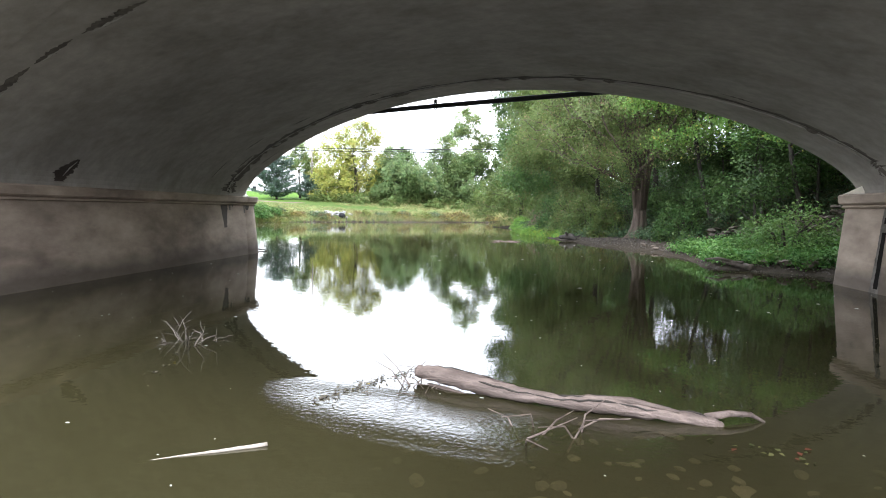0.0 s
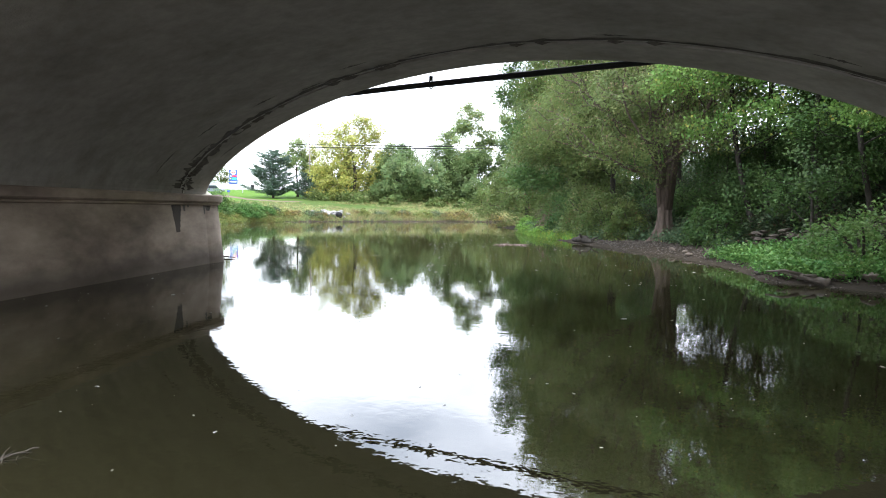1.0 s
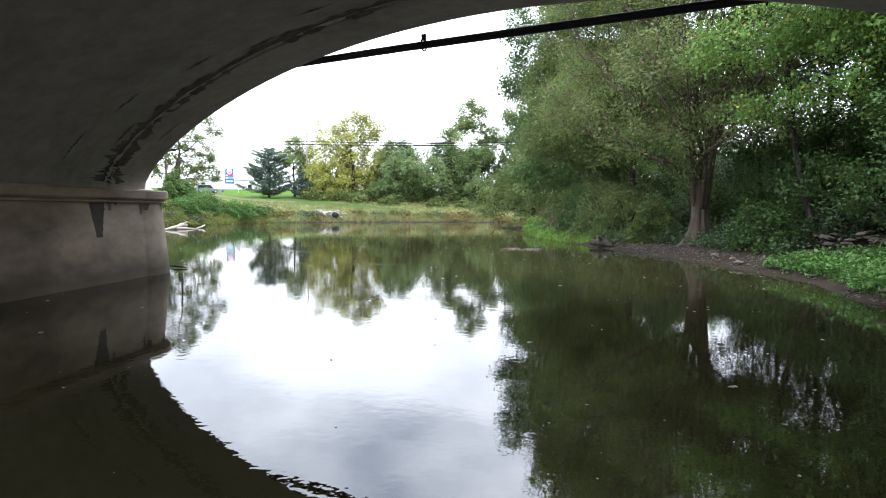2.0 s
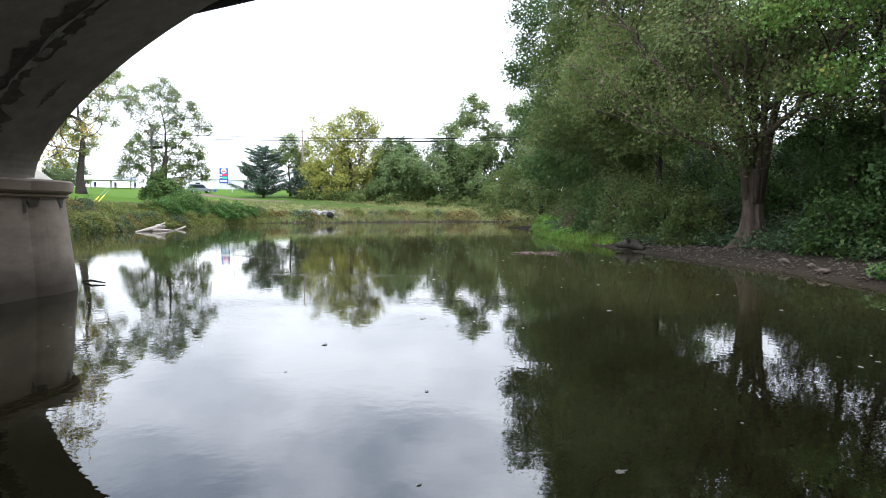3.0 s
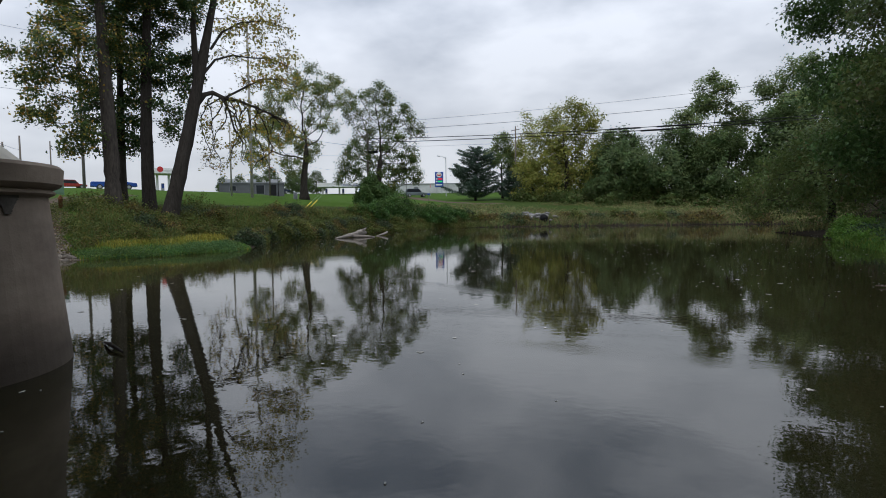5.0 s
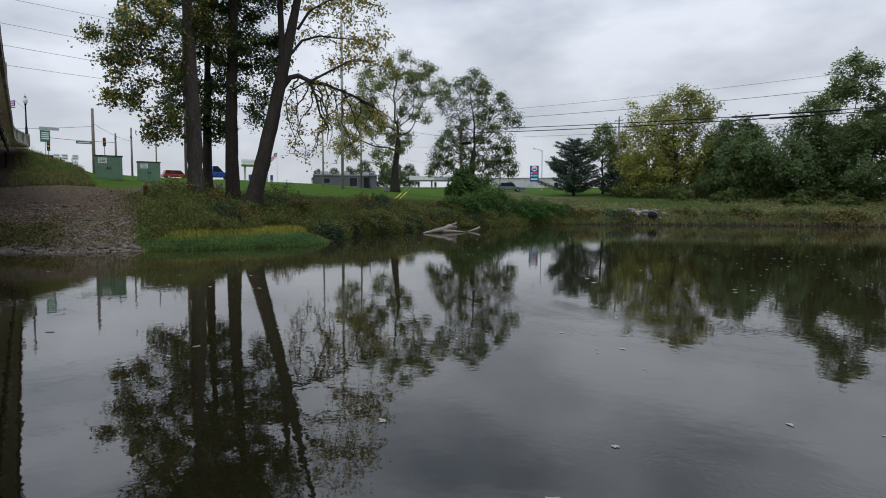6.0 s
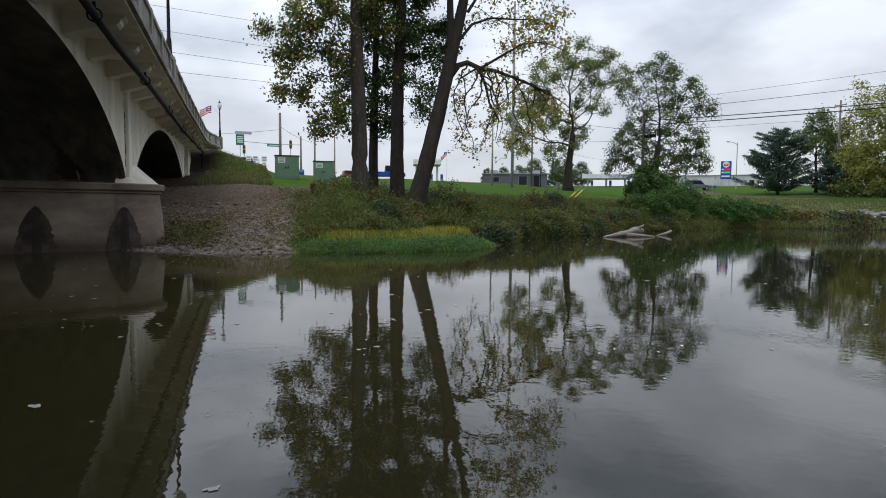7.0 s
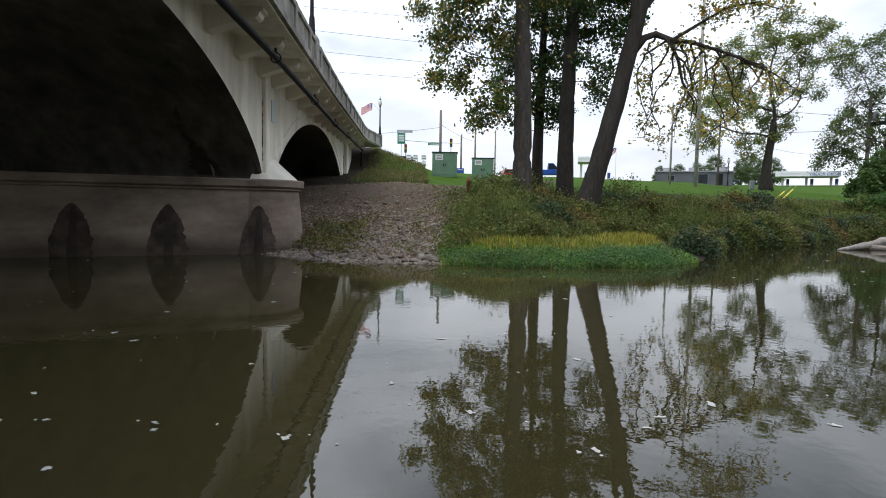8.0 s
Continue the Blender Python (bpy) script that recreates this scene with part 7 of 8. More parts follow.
sign_post("stop_sign", "small red sign beside the far lane", on_ground(-108.0, 108.0), [0], 2.4, [(0, 2.1, 0.7, 0.7, RED, 1)], 40)
cb = thing("street_lamp", "tall road lamp with a long arm", "street lamp", on_ground(-102.7, 107.8), 20, group="street lamps")
part("post", Shape().tube([(0, 0, -0.3), (0, 0, 8.2)], [0.11, 0.07], 8), STEEL, cb)
part("arm", Shape().tube([(0, 0, 7.8), (0, -1.2, 8.1), (0, -3.0, 8.1)], [0.05, 0.045, 0.04], 6), STEEL, cb)
part("lamp_head", Shape().box(-0.14, 0.14, -3.7, -2.9, 8.02, 8.16), GREY_PAINT, cb, bevel=0.04)
fp = thing("flag_pole", "striped flag on a white pole beyond the lawn", "flag", on_ground(-105.9, 55.0))
part("pole", Shape().tube([(0, 0, -0.2), (0, 0, 4.6)], [0.05, 0.03], 8), WHITE_PAINT, fp)
flag_parts(fp, (0.1, 0.7, 3.9), 0.9, 1.0)
bin_ = thing("waste_bin", "small grey bin on the lawn", "bin", on_ground(-82.5, 61.5))
part("drum", Shape().lathe([(0.22, 0), (0.26, 0.1), (0.26, 0.85), (0.2, 0.95)], (0, 0, 0), 12), GREY_PAINT, bin_)
mb = thing("mailbox", "small blue-grey box on a post beside the lane", "mailbox", on_ground(-92.0, 93.5))
part("post", Shape().box(-0.05, 0.05, -0.05, 0.05, -0.1, 1.0), POLE_WOOD, mb)
part("box", Shape().box(-0.25, 0.25, -0.15, 0.15, 1.0, 1.35), BLUE, mb, bevel=0.05)


# ---- driftwood, stones, foam ----
def rock_mesh(name, seed, mat=None):
    bm = bmesh.new()
    bmesh.ops.create_icosphere(bm, subdivisions=2, radius=1.0)
    off = Vector((seed * 7.1, seed * 3.3, seed * 1.7))
    for v in bm.verts:
        n = v.co.normalized()
        v.co = Vector((n.x * 1.15, n.y * 0.9, n.z * 0.62)) * (0.82 + 0.3 * noise.noise(n * 1.3 + off) + 0.12 * noise.noise(n * 3.1 + off))
    me = bpy.data.meshes.new(name)
    bm.to_mesh(me)
    bm.free()
    me.materials.append(mat or STONE)
    return me


ROCKS = [rock_mesh("stone", k) for k in range(6)]
RIP_ROCKS = [rock_mesh("stone", 9 + k, RIPRAP) for k in range(3)]
rng = np.random.default_rng(90)


def stone(parent, x, y, r, dz=0.0, flat=1.0):
    ob = part("stone", ROCKS[rng.integers(0, 6)], STONE, parent)
    ob.matrix_local = pose(x, y, gz(x, y) + dz + 0.25 * r * flat, rng.uniform(-15, 15), rng.uniform(-15, 15), rng.uniform(0, 360)) @ Matrix.Diagonal((r * rng.uniform(0.8, 1.3), r, r * flat * rng.uniform(0.7, 1.1), 1))
    return ob


landing = thing("stone_landing", "rough stones strewn over the muddy landing by the pier", "stones", kind="structure")
for k in range(230):
    x = -37.6 - rng.uniform(0, 1) ** 1.6 * 12
    lo, hi = path_edges(x)
    y = rng.uniform(23.6, float(hi) - 0.1)
    stone(landing, x, y, 0.05 + 0.12 * rng.uniform(0, 1) ** 3)
for x, y, r in ((-38.9, 23.3, 0.18), (-39.4, 23.6, 0.14), (-38.6, 23.1, 0.15), (-38.5, 26.9, 0.22), (-38.3, 27.1, 0.15), (-38.4, 26.5, 0.13), (-38.9, 26.7, 0.2)):
    stone(landing, x, y, r)


def gravel_mesh(name, pts, size, mat):
    """Many small angular stones in one mesh."""
    n = len(pts)
    base = np.array([(1, 0, 0), (0, 1, 0), (-1, 0, 0), (0, -1, 0), (0, 0, 0.7), (0, 0, -0.5)])
    f = np.array([(0, 1, 4), (1, 2, 4), (2, 3, 4), (3, 0, 4), (1, 0, 5), (2, 1, 5), (3, 2, 5), (0, 3, 5)])
    w = rng.uniform(0, 2 * np.pi, n)
    v = base[None] * rng.uniform(0.6, 1.4, (n, 6, 3)) * (size * rng.uniform(0.4, 1.5, n))[:, None, None]
    c, s_ = np.cos(w)[:, None], np.sin(w)[:, None]
    v = np.stack([v[..., 0] * c - v[..., 1] * s_, v[..., 0] * s_ + v[..., 1] * c, v[..., 2]], -1) + pts[:, None, :]
    me = bpy.data.meshes.new(name)
    me.from_pydata(v.reshape(-1, 3).tolist(), [], (f[None] + 6 * np.arange(n)[:, None, None]).reshape(-1, 3).tolist())
    me.materials.append(mat)
    return me


GRAVEL = material("gravel_stones", (0.30, 0.25, 0.205), 0.9, vary=0.25, bump=0.3, per="island")
tagged(new("gravel", gravel_mesh("gravel", scatter(-58, -37, 21, 29, 7000, lambda x, y, d: (d > -0.3) & (y < path_edges(x)[1] + 0.3) & (rng.uniform(0, 1, len(x)) < np.exp(-np.maximum(d - 4, 0) / 2.5)), rng), 0.048, GRAVEL)), "loose gravel and cobbles on the landing", "gravel", kind="stuff")
tagged(new("shore_rubble", gravel_mesh("shore_rubble", scatter(-14, 6, 23, 46, 2600, lambda x, y, d: (d > -0.25) & (d < 1.9), rng), 0.042, GRAVEL_DARK)), "broken stones along the muddy shore", "gravel", kind="stuff")
LITTER = leaf_material("leaf_litter", (0.12, 0.07, 0.04), (0.32, 0.2, 0.115), (0.42, 0.3, 0.2), 0.15)
lit = scatter(-52, -38, 22, 29, 5200, lambda x, y, d: (d > 0.5) & (y < path_edges(x)[1] + 0.5), rng)
lit[:, 2] += 0.03
tagged(new("leaf_litter", leaf_cloud("leaf_litter", lit, 0.07, LITTER, rng, flat=3.0)), "dry brown leaves on the landing", "leaves", kind="stuff")
weeds("landing_weeds", "low green weeds beside the pier on the landing", scatter(-46, -38.6, 22.6, 27, 120, lambda x, y, d: (y < 24.9 + 0.5 * waves(x, y, 2.0)) & (d > 0.8), rng), 0.32, 22, 0.07, WEED_BROWN, 0.2)
weeds("landing_greens", "sparse green weeds beside the pier", scatter(-45, -38.8, 22.8, 26, 90, lambda x, y, d: (y < 24.6 + 0.5 * waves(x, y, 2.0)) & (d > 0.8), rng), 0.34, 24, 0.06, WEED, 0.16)

WALL_ROCKS = [rock_mesh("stone", 20 + k, material("wall_stone", (0.085, 0.07, 0.055), 0.9, vary=0.35, scale=6, spec=0.1, bump=0.7, per="object")) for k in range(3)]
wall = thing("ruined_stone_wall", "tumbled dry-stone wall on the wooded slope", "stone wall", kind="structure")
for k in range(110):
    t = rng.uniform(0, 1)
    x, y = -1.6 + 5.0 * t + rng.normal() * 0.15, 33.2 - 4.4 * t + rng.normal() * 0.15
    stone(wall, x, y, rng.uniform(0.12, 0.22), dz=rng.uniform(0.0, 0.7), flat=0.7).data = WALL_ROCKS[k % 3]
DULL_ROCKS = [rock_mesh("stone", 30 + k, material("muddy_boulder", (0.135, 0.11, 0.09), 0.9, vary=0.4, scale=5, spec=0.1, bump=0.6, per="object")) for k in range(3)]
boulders = thing("shore_boulders", "muddy brown boulders on the wooded shore", "boulders", kind="structure")
for x, y, r in ((-2.7, 32.2, 0.18), (-1.2, 30.6, 0.2), (-3.6, 33.0, 0.13), (1.9, 25.2, 0.4), (2.4, 25.6, 0.32), (1.2, 25.3, 0.3), (0.6, 25.6, 0.22), (2.9, 25.0, 0.34), (-4.4, 34.8, 0.16), (-5.0, 36.2, 0.12), (-3.8, 33.8, 0.14), (-0.2, 29.0, 0.2)):
    stone(boulders, x, y, r).data = DULL_ROCKS[int(40 * r) % 3]
rip = thing("riprap", "heap of grey riprap stones round a culvert on the far bank", "stones", kind="structure")
for k in range(46):
    ob = stone(rip, -55.4 + rng.normal() * 1.3, 78.2 + rng.normal() * 0.8, rng.uniform(0.2, 0.42), dz=rng.uniform(0.1, 0.4))
    ob.data = RIP_ROCKS[k % 3]
part("culvert", Shape().tube([(-52.9, 76.6, 0.95), (-55.0, 79.0, 1.0)], [0.42, 0.42], 14), BLACK_IRON, rip, smooth=True)


def log(label, line, radii, stubs=(), mat=DRIFTWOOD, seed=1, name="driftwood_log", cracks=0):
    r = np.random.default_rng(seed)
    t = thing(name, label, "driftwood")
    at = np.linspace(0, len(line) - 1, 5 * len(line))
    fine = np.column_stack([np.interp(at, range(len(line)), [p[q] for p in line]) for q in range(3)]) + r.normal(size=(len(at), 3)) * 0.05 * np.mean(radii)
    thick = np.interp(at, range(len(line)), radii) * (1 + 0.10 * np.sin(2.3 * at + seed) + r.uniform(-0.05, 0.05, len(at)))
    part("stem", Shape().tube(fine.tolist(), thick.tolist(), 16, wobble=0.16, rng=r), mat, t, smooth=True)
    for k in range(cracks):
        a0 = int(r.integers(1, len(fine) - 14))
        w = r.uniform(0.2, 2.9)
        out_ = Vector((0, -math.cos(w), math.sin(w)))
        run = [Vector(fine[q]) + out_ * thick[q] * (1.0 if a0 < q < a0 + 11 else 0.9) + Vector((0, r.normal() * 0.004, r.normal() * 0.004)) for q in range(a0, a0 + 13)]
        part("crack", Shape().tube(run, [0.002] + [float(r.uniform(0.004, 0.011)) for q in range(11)] + [0.002], 5), BARK, t)
    for ln, rr in stubs:
        part("branch", Shape().tube(ln, rr, 7, wobble=0.1, rng=r), mat, t, smooth=True)
    return t


log("long weathered grey-brown log lying in shallow water", [(-3.12, 9.42, 0.1), (-2.9, 9.36, 0.12), (-2.45, 9.3, 0.1), (-1.95, 9.26, 0.07), (-1.5, 9.24, 0.07), (-1.05, 9.3, 0.08), (-0.6, 9.34, 0.06), (-0.25, 9.42, 0.02), (-0.15, 9.46, -0.02)],
    [0.066, 0.088, 0.082, 0.07, 0.06, 0.07, 0.062, 0.05, 0.025],
    [([(-0.3, 9.44, 0.05), (-0.12, 9.56, 0.08), (0.05, 9.68, 0.06), (0.16, 9.72, 0.0)], [0.04, 0.03, 0.022, 0.012]), ([(-2.95, 9.34, 0.0), (-2.7, 9.27, 0.0), (-2.4, 9.22, -0.02)], [0.02, 0.03, 0.015]), ([(-1.3, 9.28, 0.14), (-0.9, 9.3, 0.15), (-0.5, 9.33, 0.1)], [0.012, 0.03, 0.012])], seed=3, cracks=12)
log("bleached pale stick lying in the shallows", [(-3.9, 6.66, -0.006), (-3.72, 6.86, 0.002), (-3.5, 7.08, 0.006), (-3.28, 7.32, 0.012)], [0.004, 0.006, 0.011, 0.019], mat=BLEACHED, seed=4)
log("bleached driftwood trunk stranded by the bank", [(-46.1, 44.4, 0.02), (-46.4, 45.3, 0.1), (-46.7, 46.2, 0.2), (-47.0, 47.1, 0.34), (-47.2, 47.7, 0.3)], [0.05, 0.1, 0.15, 0.21, 0.13],
    [([(-47.0, 47.2, 0.4), (-46.9, 47.6, 0.66)], [0.14, 0.04]), ([(-46.7, 46.2, 0.1), (-46.2, 46.9, 0.08), (-45.9, 47.6, 0.02)], [0.14, 0.1, 0.04]), ([(-47.4, 48.9, 0.0), (-47.7, 49.8, 0.12), (-47.9, 50.3, 0.25)], [0.05, 0.09, 0.08])], BLEACHED, 5)
log("dark rotten stump end lying at the water's edge", [(-9.1, 40.3, 0.12), (-9.6, 40.7, 0.28), (-10.3, 41.0, 0.2)], [0.08, 0.2, 0.12], [([(-9.7, 40.7, 0.3), (-9.8, 40.4, 0.55)], [0.1, 0.05]), ([(-9.3, 40.4, 0.2), (-8.7, 40.3, 0.45)], [0.06, 0.02])], BARK, 6)
log("split driftwood log resting on the muddy shore", [(-0.8, 25.9, 0.25), (-0.2, 25.3, 0.2), (0.25, 24.9, 0.12)], [0.05, 0.08, 0.11], [([(-0.3, 25.4, 0.25), (-0.7, 25.2, 0.35), (-1.1, 25.3, 0.3)], [0.05, 0.04, 0.02]), ([(0.0, 25.1, 0.25), (-0.3, 24.8, 0.3)], [0.05, 0.02])], TWIG, 7)
log("dark waterlogged branch beside the pier", [(-18.5, 23.75, 0.03), (-19.0, 23.72, 0.06), (-19.4, 23.75, 0.02)], [0.012, 0.03, 0.012], mat=BARK, seed=8)


def twig_pile(label, x, y, n, spread, tall, seed, r=0.012, mat=DRIFTWOOD):
    g_ = np.random.default_rng(seed)
    t = thing("twig_pile", label, "driftwood", (x, y, 0))
    for k in range(n):
        a = Vector((g_.normal() * spread * 0.25, g_.normal() * spread * 0.25, -0.08))
        w = g_.uniform(0, 2 * math.pi)
        b_ = a + Vector((math.cos(w) * spread, math.sin(w) * spread, tall * g_.uniform(0.2, 1.0)))
        m_ = a.lerp(b_, 0.5) + Vector((g_.normal() * 0.06, g_.normal() * 0.06, 0.07))
        part("twig", Shape().tube([a, m_, b_], [r * 1.5, r, r * 0.5], 5), mat, t)
    return t


brush = thing("brushwood", "tangle of bare grey-brown twigs rising from the water", "driftwood", (-6.72, 9.55, 0))
g_ = np.random.default_rng(21)
for k in range(14):
    q = Vector((g_.uniform(-0.3, 0.3), g_.uniform(-0.15, 0.15), -0.08))
    d = Vector((g_.uniform(-0.6, 0.9), g_.normal() * 0.4, g_.uniform(0.05, 0.4))).normalized()
    stem = [q.copy()]
    for i in range(5):
        d = (d + Vector((g_.normal() * 0.35, g_.normal() * 0.3, g_.normal() * 0.25 - 0.06))).normalized()
        q = q + d * 0.085
        stem.append(q.copy())
        side = (d + Vector((g_.normal(), g_.normal(), g_.normal() * 0.7)) * 0.8).normalized() * g_.uniform(0.06, 0.2)
        part("twig", Shape().tube([q, q + side * 0.5 + Vector((0, 0, 0.01)), q + side], [0.005, 0.004, 0.002], 4), TWIG, brush)
    part("twig", Shape().tube(stem, [0.015, 0.013, 0.011, 0.009, 0.007, 0.004], 5), TWIG, brush)
twig_pile("flat tangle of flotsam twigs on the water", -12.6, 37.3, 26, 0.75, 0.12, 25, 0.016)
twig_pile("thin drowned twigs in the shallows before the log", -1.5, 8.55, 9, 0.55, 0.3, 22, 0.007)
twig_pile("wisps of dead grass stems by the log's butt", -3.0, 9.2, 12, 0.4, 0.5, 23, 0.005)
for k, (x, y) in enumerate(((-3.4, 9.55), (-3.45, 9.2), (-3.52, 8.85), (-3.6, 8.5))):
    twig_pile("raft of fine twigs and scum trailing from the log", x, y, 22, 0.2, 0.05, 24 + 10 * k, 0.004, TWIG)
raft_rng = np.random.default_rng(28)
t_ = raft_rng.uniform(0, 1, 150)
raft = np.column_stack([-3.36 - 0.28 * t_ + raft_rng.normal(size=150) * 0.045, 9.75 - 1.35 * t_ + raft_rng.normal(size=150) * 0.07, np.full(150, 0.012)])
t_ = raft_rng.uniform(0, 1, 26)
trail = np.column_stack([-6.5 + 0.75 * t_ + raft_rng.normal(size=26) * 0.06, 9.4 - 1.2 * t_ + raft_rng.normal(size=26) * 0.06, np.full(26, 0.01)])
tagged(new("drifting_leaves", leaf_cloud("drifting_leaves", np.vstack([raft, trail]), 0.034, leaf_material("drifted_leaves", (0.05, 0.042, 0.03), (0.17, 0.145, 0.11), (0.34, 0.25, 0.05), 0.05), raft_rng, flat=5.0)), "rotting leaves drifting in a trail on the water", "leaves", kind="stuff")
float_leaves = np.column_stack([rng.normal(0.12, 0.22, 16), rng.normal(9.0, 0.1, 16), np.full(16, 0.008)])
tagged(new("floating_leaves", leaf_cloud("floating_leaves", float_leaves, 0.045, leaf_material("fallen_leaves", (0.04, 0.055, 0.02), (0.13, 0.12, 0.045), (0.13, 0.04, 0.025), 0.2), rng, flat=6.0, broad=True)), "fallen leaves floating by the log", "leaves", kind="stuff")
bedstones = thing("bed_stones", "brown cobbles under the shallow water", "stones", kind="structure")
for k in range(170):
    x, y = rng.uniform(-2.6, 1.6), rng.uniform(6.0, 9.2)
    ob = stone(bedstones, x, y, rng.uniform(0.025, 0.075), flat=0.6)
    ob.location.z = rng.uniform(-0.13, -0.05)


def foam_mesh(places, sizes):
    """Ragged flat flakes with lobes, no two alike."""
    s = Shape()
    for (x, y), r in zip(places, sizes):
        k = 7 if r < 0.025 else 13
        w0 = rng.uniform(0, 6)
        st_ = rng.uniform(1.0, 1.7)
        ax = rng.uniform(0, math.pi)
        pts = []
        for i in range(k):
            w = w0 + 2 * math.pi * i / k
            q = r * rng.uniform(0.4, 1.25)
            u, v = q * st_ * math.cos(w), q * math.sin(w) / st_ ** 0.5
            pts.append((x + u * math.cos(ax) - v * math.sin(ax), y + u * math.sin(ax) + v * math.cos(ax), 0.005))
        s.add(pts + [(x, y, 0.008)], [(i, (i + 1) % k, k) for i in range(k)])
    return s.mesh("foam", FOAM)


FOAM = material("foam", (0.52, 0.5, 0.45), 0.9, vary=0.2, scale=30, bump=0.2)
fx = np.concatenate([rng.uniform(-38, 4, 620), rng.uniform(-56, -8, 3600), rng.uniform(-12, 0, 60)])
fy = np.concatenate([rng.uniform(4, 36, 620), rng.uniform(34, 84, 3600), rng.uniform(5, 14, 60)])
for cx, cy in ((-26.1, 23.7), (-26.0, 24.6), (-29.1, 22.7), (-28.8, 23.7), (-25.8, 25.6), (-25.5, 27.7), (-27.0, 26.2), (-19.0, 29.5), (-18.1, 29.3), (-10.6, 25.3), (-10.9, 24.7), (-11.0, 25.2), (-10.5, 26.0), (-23.9, 27.0), (-23.1, 29.5)):
    k = int(rng.integers(2, 5))
    fx, fy = np.concatenate([fx, cx + rng.normal(size=k) * 0.05]), np.concatenate([fy, cy + rng.normal(size=k) * 0.1])
ok = shore_distance(fx, fy) < -0.5
places = np.column_stack([fx, fy])[ok]
tagged(new("foam", foam_mesh(places, (0.012 + 0.03 * rng.uniform(0, 1, len(places)) ** 4) * np.where(places[:, 1] < 16, 0.6, 1.15))), "flecks of pale foam drifting on the river", "foam", kind="stuff")

slope_rng = np.random.default_rng(300)
for k, (x, y) in enumerate([(0.2, 30.6), (1.9, 30.0), (3.4, 28.0), (-1.6, 33.6), (0.9, 32.6), (4.8, 27.4), (-2.6, 36.2), (2.6, 31.6), (-0.2, 35.0), (6.2, 26.6)]):
    if by_wall(x, y, 1.9):
        continue
    bush("tall leafy thicket before the trunks of the slope", x, y, 1.2 + 0.15 * (k % 4), 1.2 + 0.3 * (k % 4), (LEAF_DEEP, LEAF_SHADE, LEAF_SHADE)[k % 3], 520 + k, leaf=0.1, n=5000)
for k in range(34):
    x, y = slope_rng.uniform(8, 24), slope_rng.uniform(27, 54)
    if float(shore_distance(x, y)) > 9:
        bush("tall shrub at the top of the wooded slope", x, y, slope_rng.uniform(1.8, 2.6), slope_rng.uniform(3.0, 5.0), (LEAF_SHADE, LEAF_GREEN)[k % 2], 700 + k, leaf=0.22, n=1200)
for k in range(20):
    t = (k + slope_rng.uniform(0.1, 0.9)) / 20
    x, y = np.interp(t, [0, 0.45, 1], [26, 22, -4]) + slope_rng.normal() * 1.5, np.interp(t, [0, 0.45, 1], [27, 45, 66]) + slope_rng.normal() * 1.5
    bush("dense thicket closing the back of the wood", x, y, slope_rng.uniform(2.2, 3.0), slope_rng.uniform(3.4, 5.4), (LEAF_GREEN, LEAF_SHADE, LEAF_DULL)[k % 3], 800 + k, leaf=0.3, n=1500)
for k in range(96):
    x, y = slope_rng.uniform(-20, 9), slope_rng.uniform(26, 64)
    d = float(shore_distance(x, y))
    if 2.2 < d < 11 and not by_wall(x, y, 2.0):
        bush("leafy shrub under the trees of the wooded slope", x, y, slope_rng.uniform(0.9, 1.9), slope_rng.uniform(1.0, 2.4), (LEAF_SHADE, LEAF_GREEN, LEAF_DEEP, LEAF_GREEN)[k % 4], 600 + k, leaf=0.08, n=4200)
for k, (x, y, r, tall) in enumerate([(-8.9, 43.2, 1.7, 2.6), (-10.6, 45.6, 1.8, 3.0), (-12.2, 48.2, 1.9, 2.8), (-13.8, 51.2, 1.9, 3.2), (-14.3, 54.8, 1.9, 2.8), (-15.6, 59.0, 2.0, 3.0), (-7.2, 41.2, 1.3, 1.9)]):
    bush("olive branches drooping low over the wooded bank", x, y, r, tall, (LEAF_DULL, LEAF_OLIVE, LEAF_DEEP)[k % 3], 480 + k, leaf=0.1, n=7000)
for k, (x, y, r, tall) in enumerate([(-17.6, 61.0, 1.6, 2.0), (-14.0, 50.0, 1.1, 1.7)]):
    bush("spray of withered reddish leaves low over the water", x, y, r, tall, LEAF_WITHERED, 490 + k, leaf=0.1, n=2600)
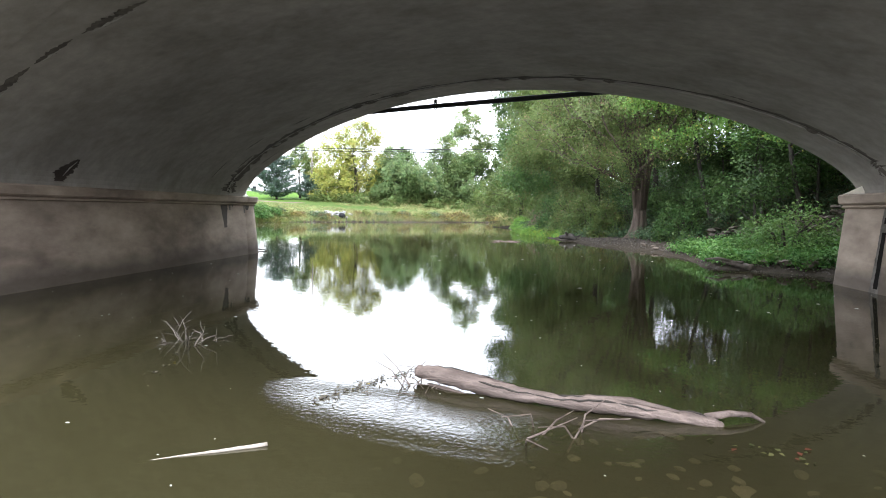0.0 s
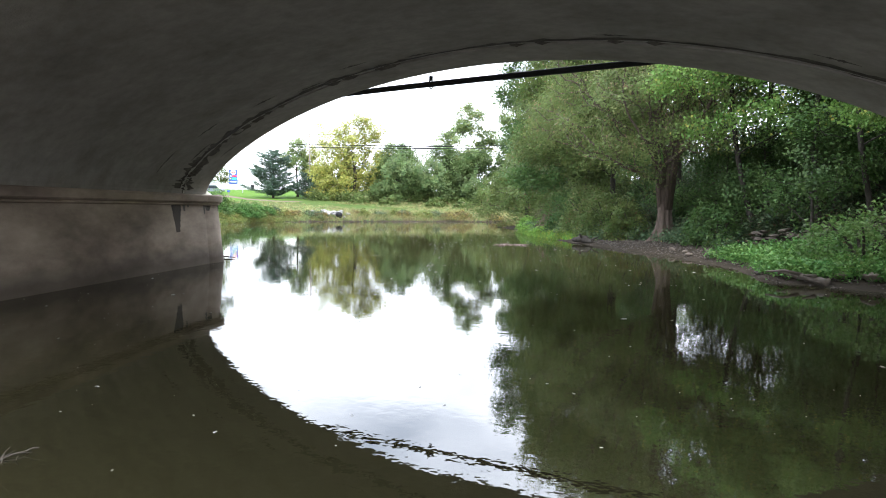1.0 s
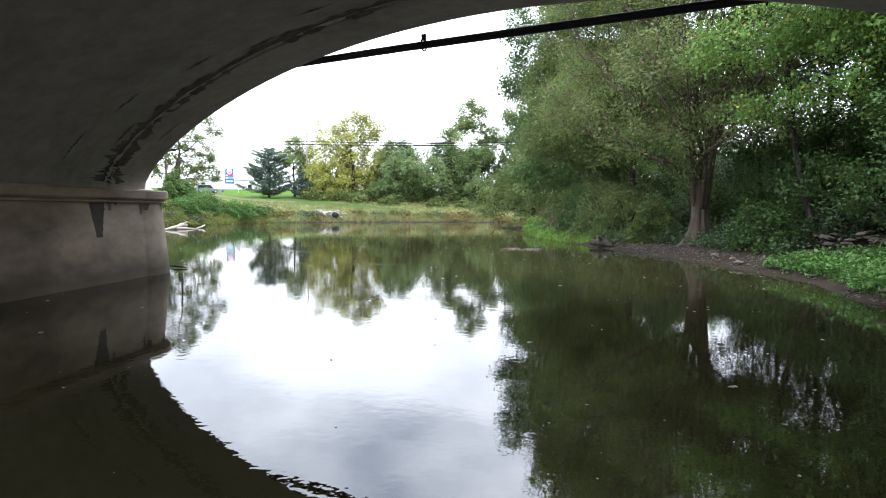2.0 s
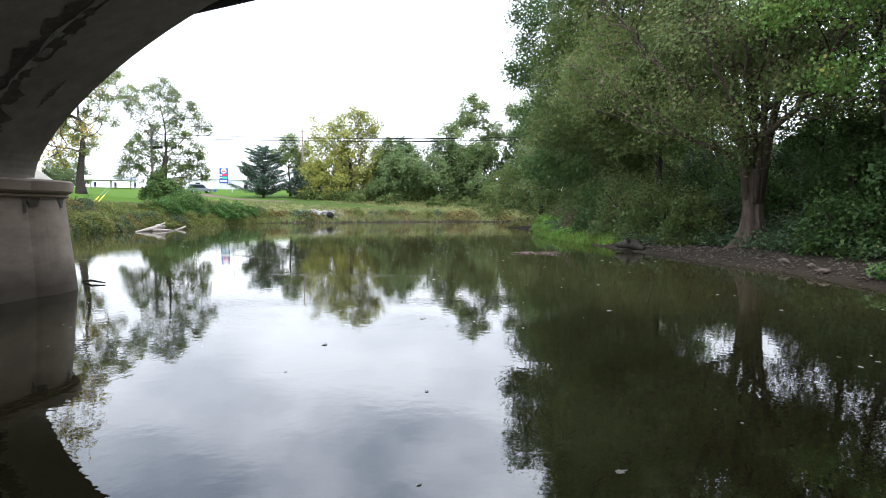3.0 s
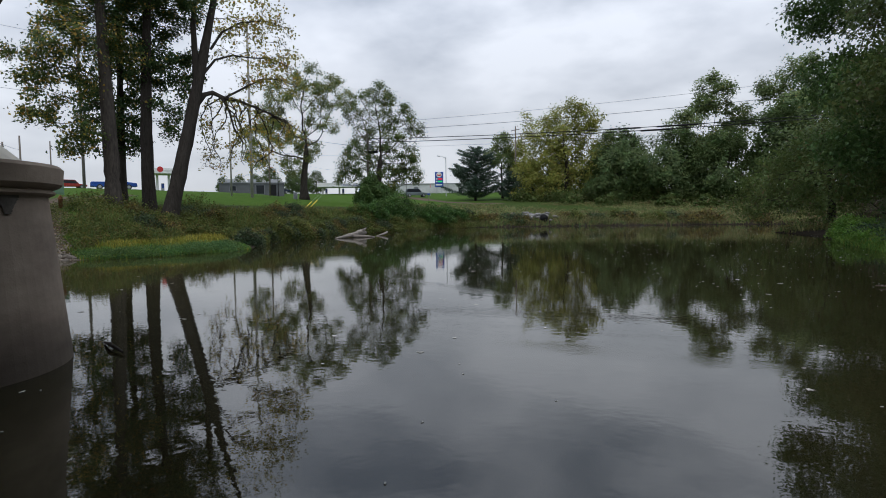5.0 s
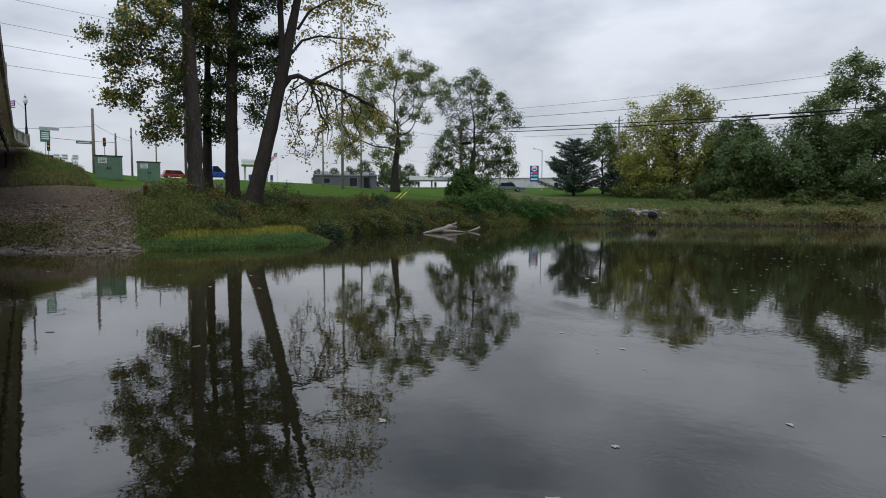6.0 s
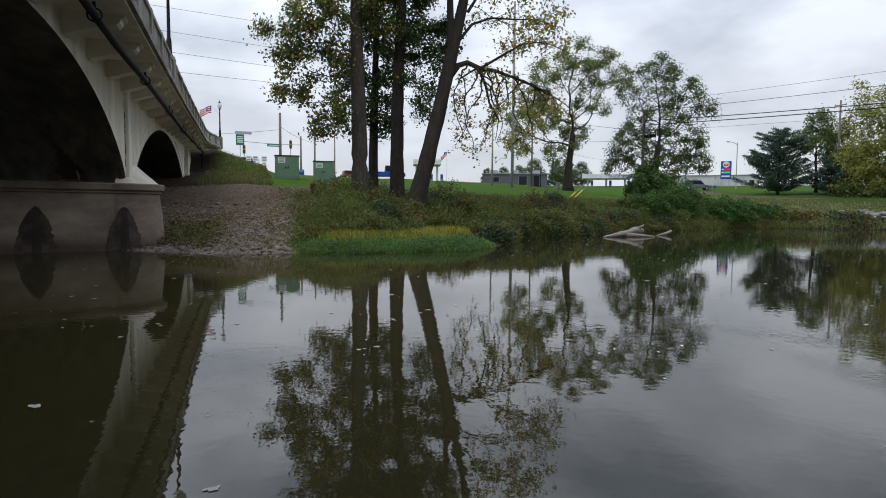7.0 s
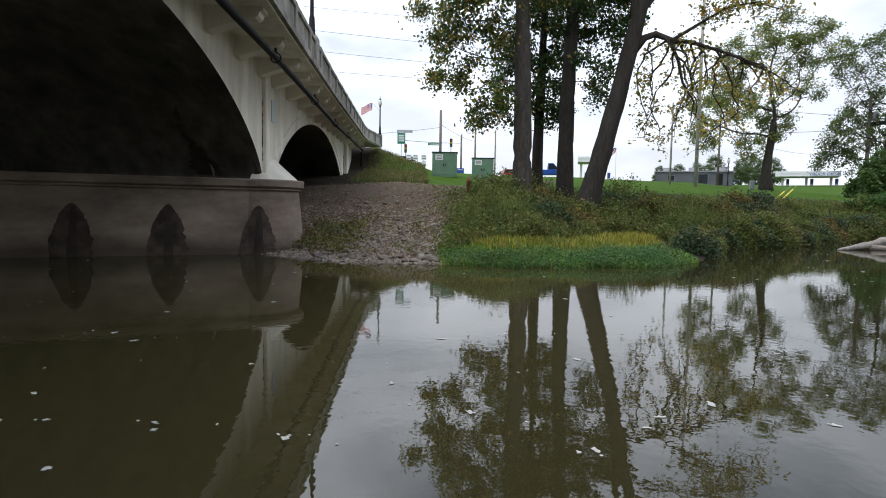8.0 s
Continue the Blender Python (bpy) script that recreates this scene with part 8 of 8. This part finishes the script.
tuss = scatter(-23, -10, 44, 60.8, 15000, lambda x, y, d: (d > -0.2) & (d < 1.5), rng)
tuss[:, 2] += 0.12 * step(0.0, 0.8, shore_distance(tuss[:, 0], tuss[:, 1]))
tagged(new("tussock_grass", blade_field("tussock_grass", tuss, 0.3, 0.013, GRASS, rng, 0.9)), "lush green grass arching over the water's edge", "grass", kind="stuff")
for k, (x, y, r, tall) in enumerate([(-19.0, 59.6, 1.2, 1.0), (-18.3, 57.2, 0.9, 0.5), (-16.9, 54.2, 0.9, 0.42), (-14.4, 49.0, 0.9, 0.4)]):
    bush("rounded tussock of bright grass at the water's edge", x, y, r, tall, LEAF_TUSSOCK, 450 + k, leaf=0.09, n=9000)

# ---- leaf litter and stray weeds on the landing ----
litter_rng = np.random.default_rng(910)
litter = scatter(-60, -38, 18, 33, 5200, lambda x, y, d: (d > 0.3) & (y > path_edges(x)[0] + 1.0) & (y < path_edges(x)[1] + 0.6) & (waves(x, y, 1.7) > litter_rng.normal(size=len(x)) * 0.6 - 0.2), litter_rng)
litter[:, 2] += litter_rng.uniform(0.02, 0.08, len(litter))
LITTER = leaf_material("leaf_litter", (0.10, 0.065, 0.035), (0.36, 0.26, 0.15), (0.42, 0.30, 0.08), 0.2)
tagged(new("leaf_litter", leaf_cloud("leaf_litter", litter, 0.075, LITTER, litter_rng, flat=3.0)), "fallen brown and tan leaves on the stony landing", "leaves", kind="stuff")
stray = scatter(-56, -39, 24.5, 31.5, 150, lambda x, y, d: (d > 0.5) & (y < path_edges(x)[1] + 0.3) & (y > path_edges(x)[1] - 2.2 * litter_rng.uniform(0, 1, len(x)) ** 2 - 0.1), litter_rng)
weeds("stray_weeds", "ragged weeds straying onto the landing's stones", stray, 0.4, 26, 0.06, WEED, 0.2)
lone = scatter(-52, -41, 19, 27, 26, lambda x, y, d: (d > 0.2) & (d < 3.5) & (y > path_edges(x)[0] + 1.0), litter_rng)
weeds("stone_weeds", "small weeds growing between the landing's stones", lone, 0.22, 16, 0.05, WEED, 0.16)
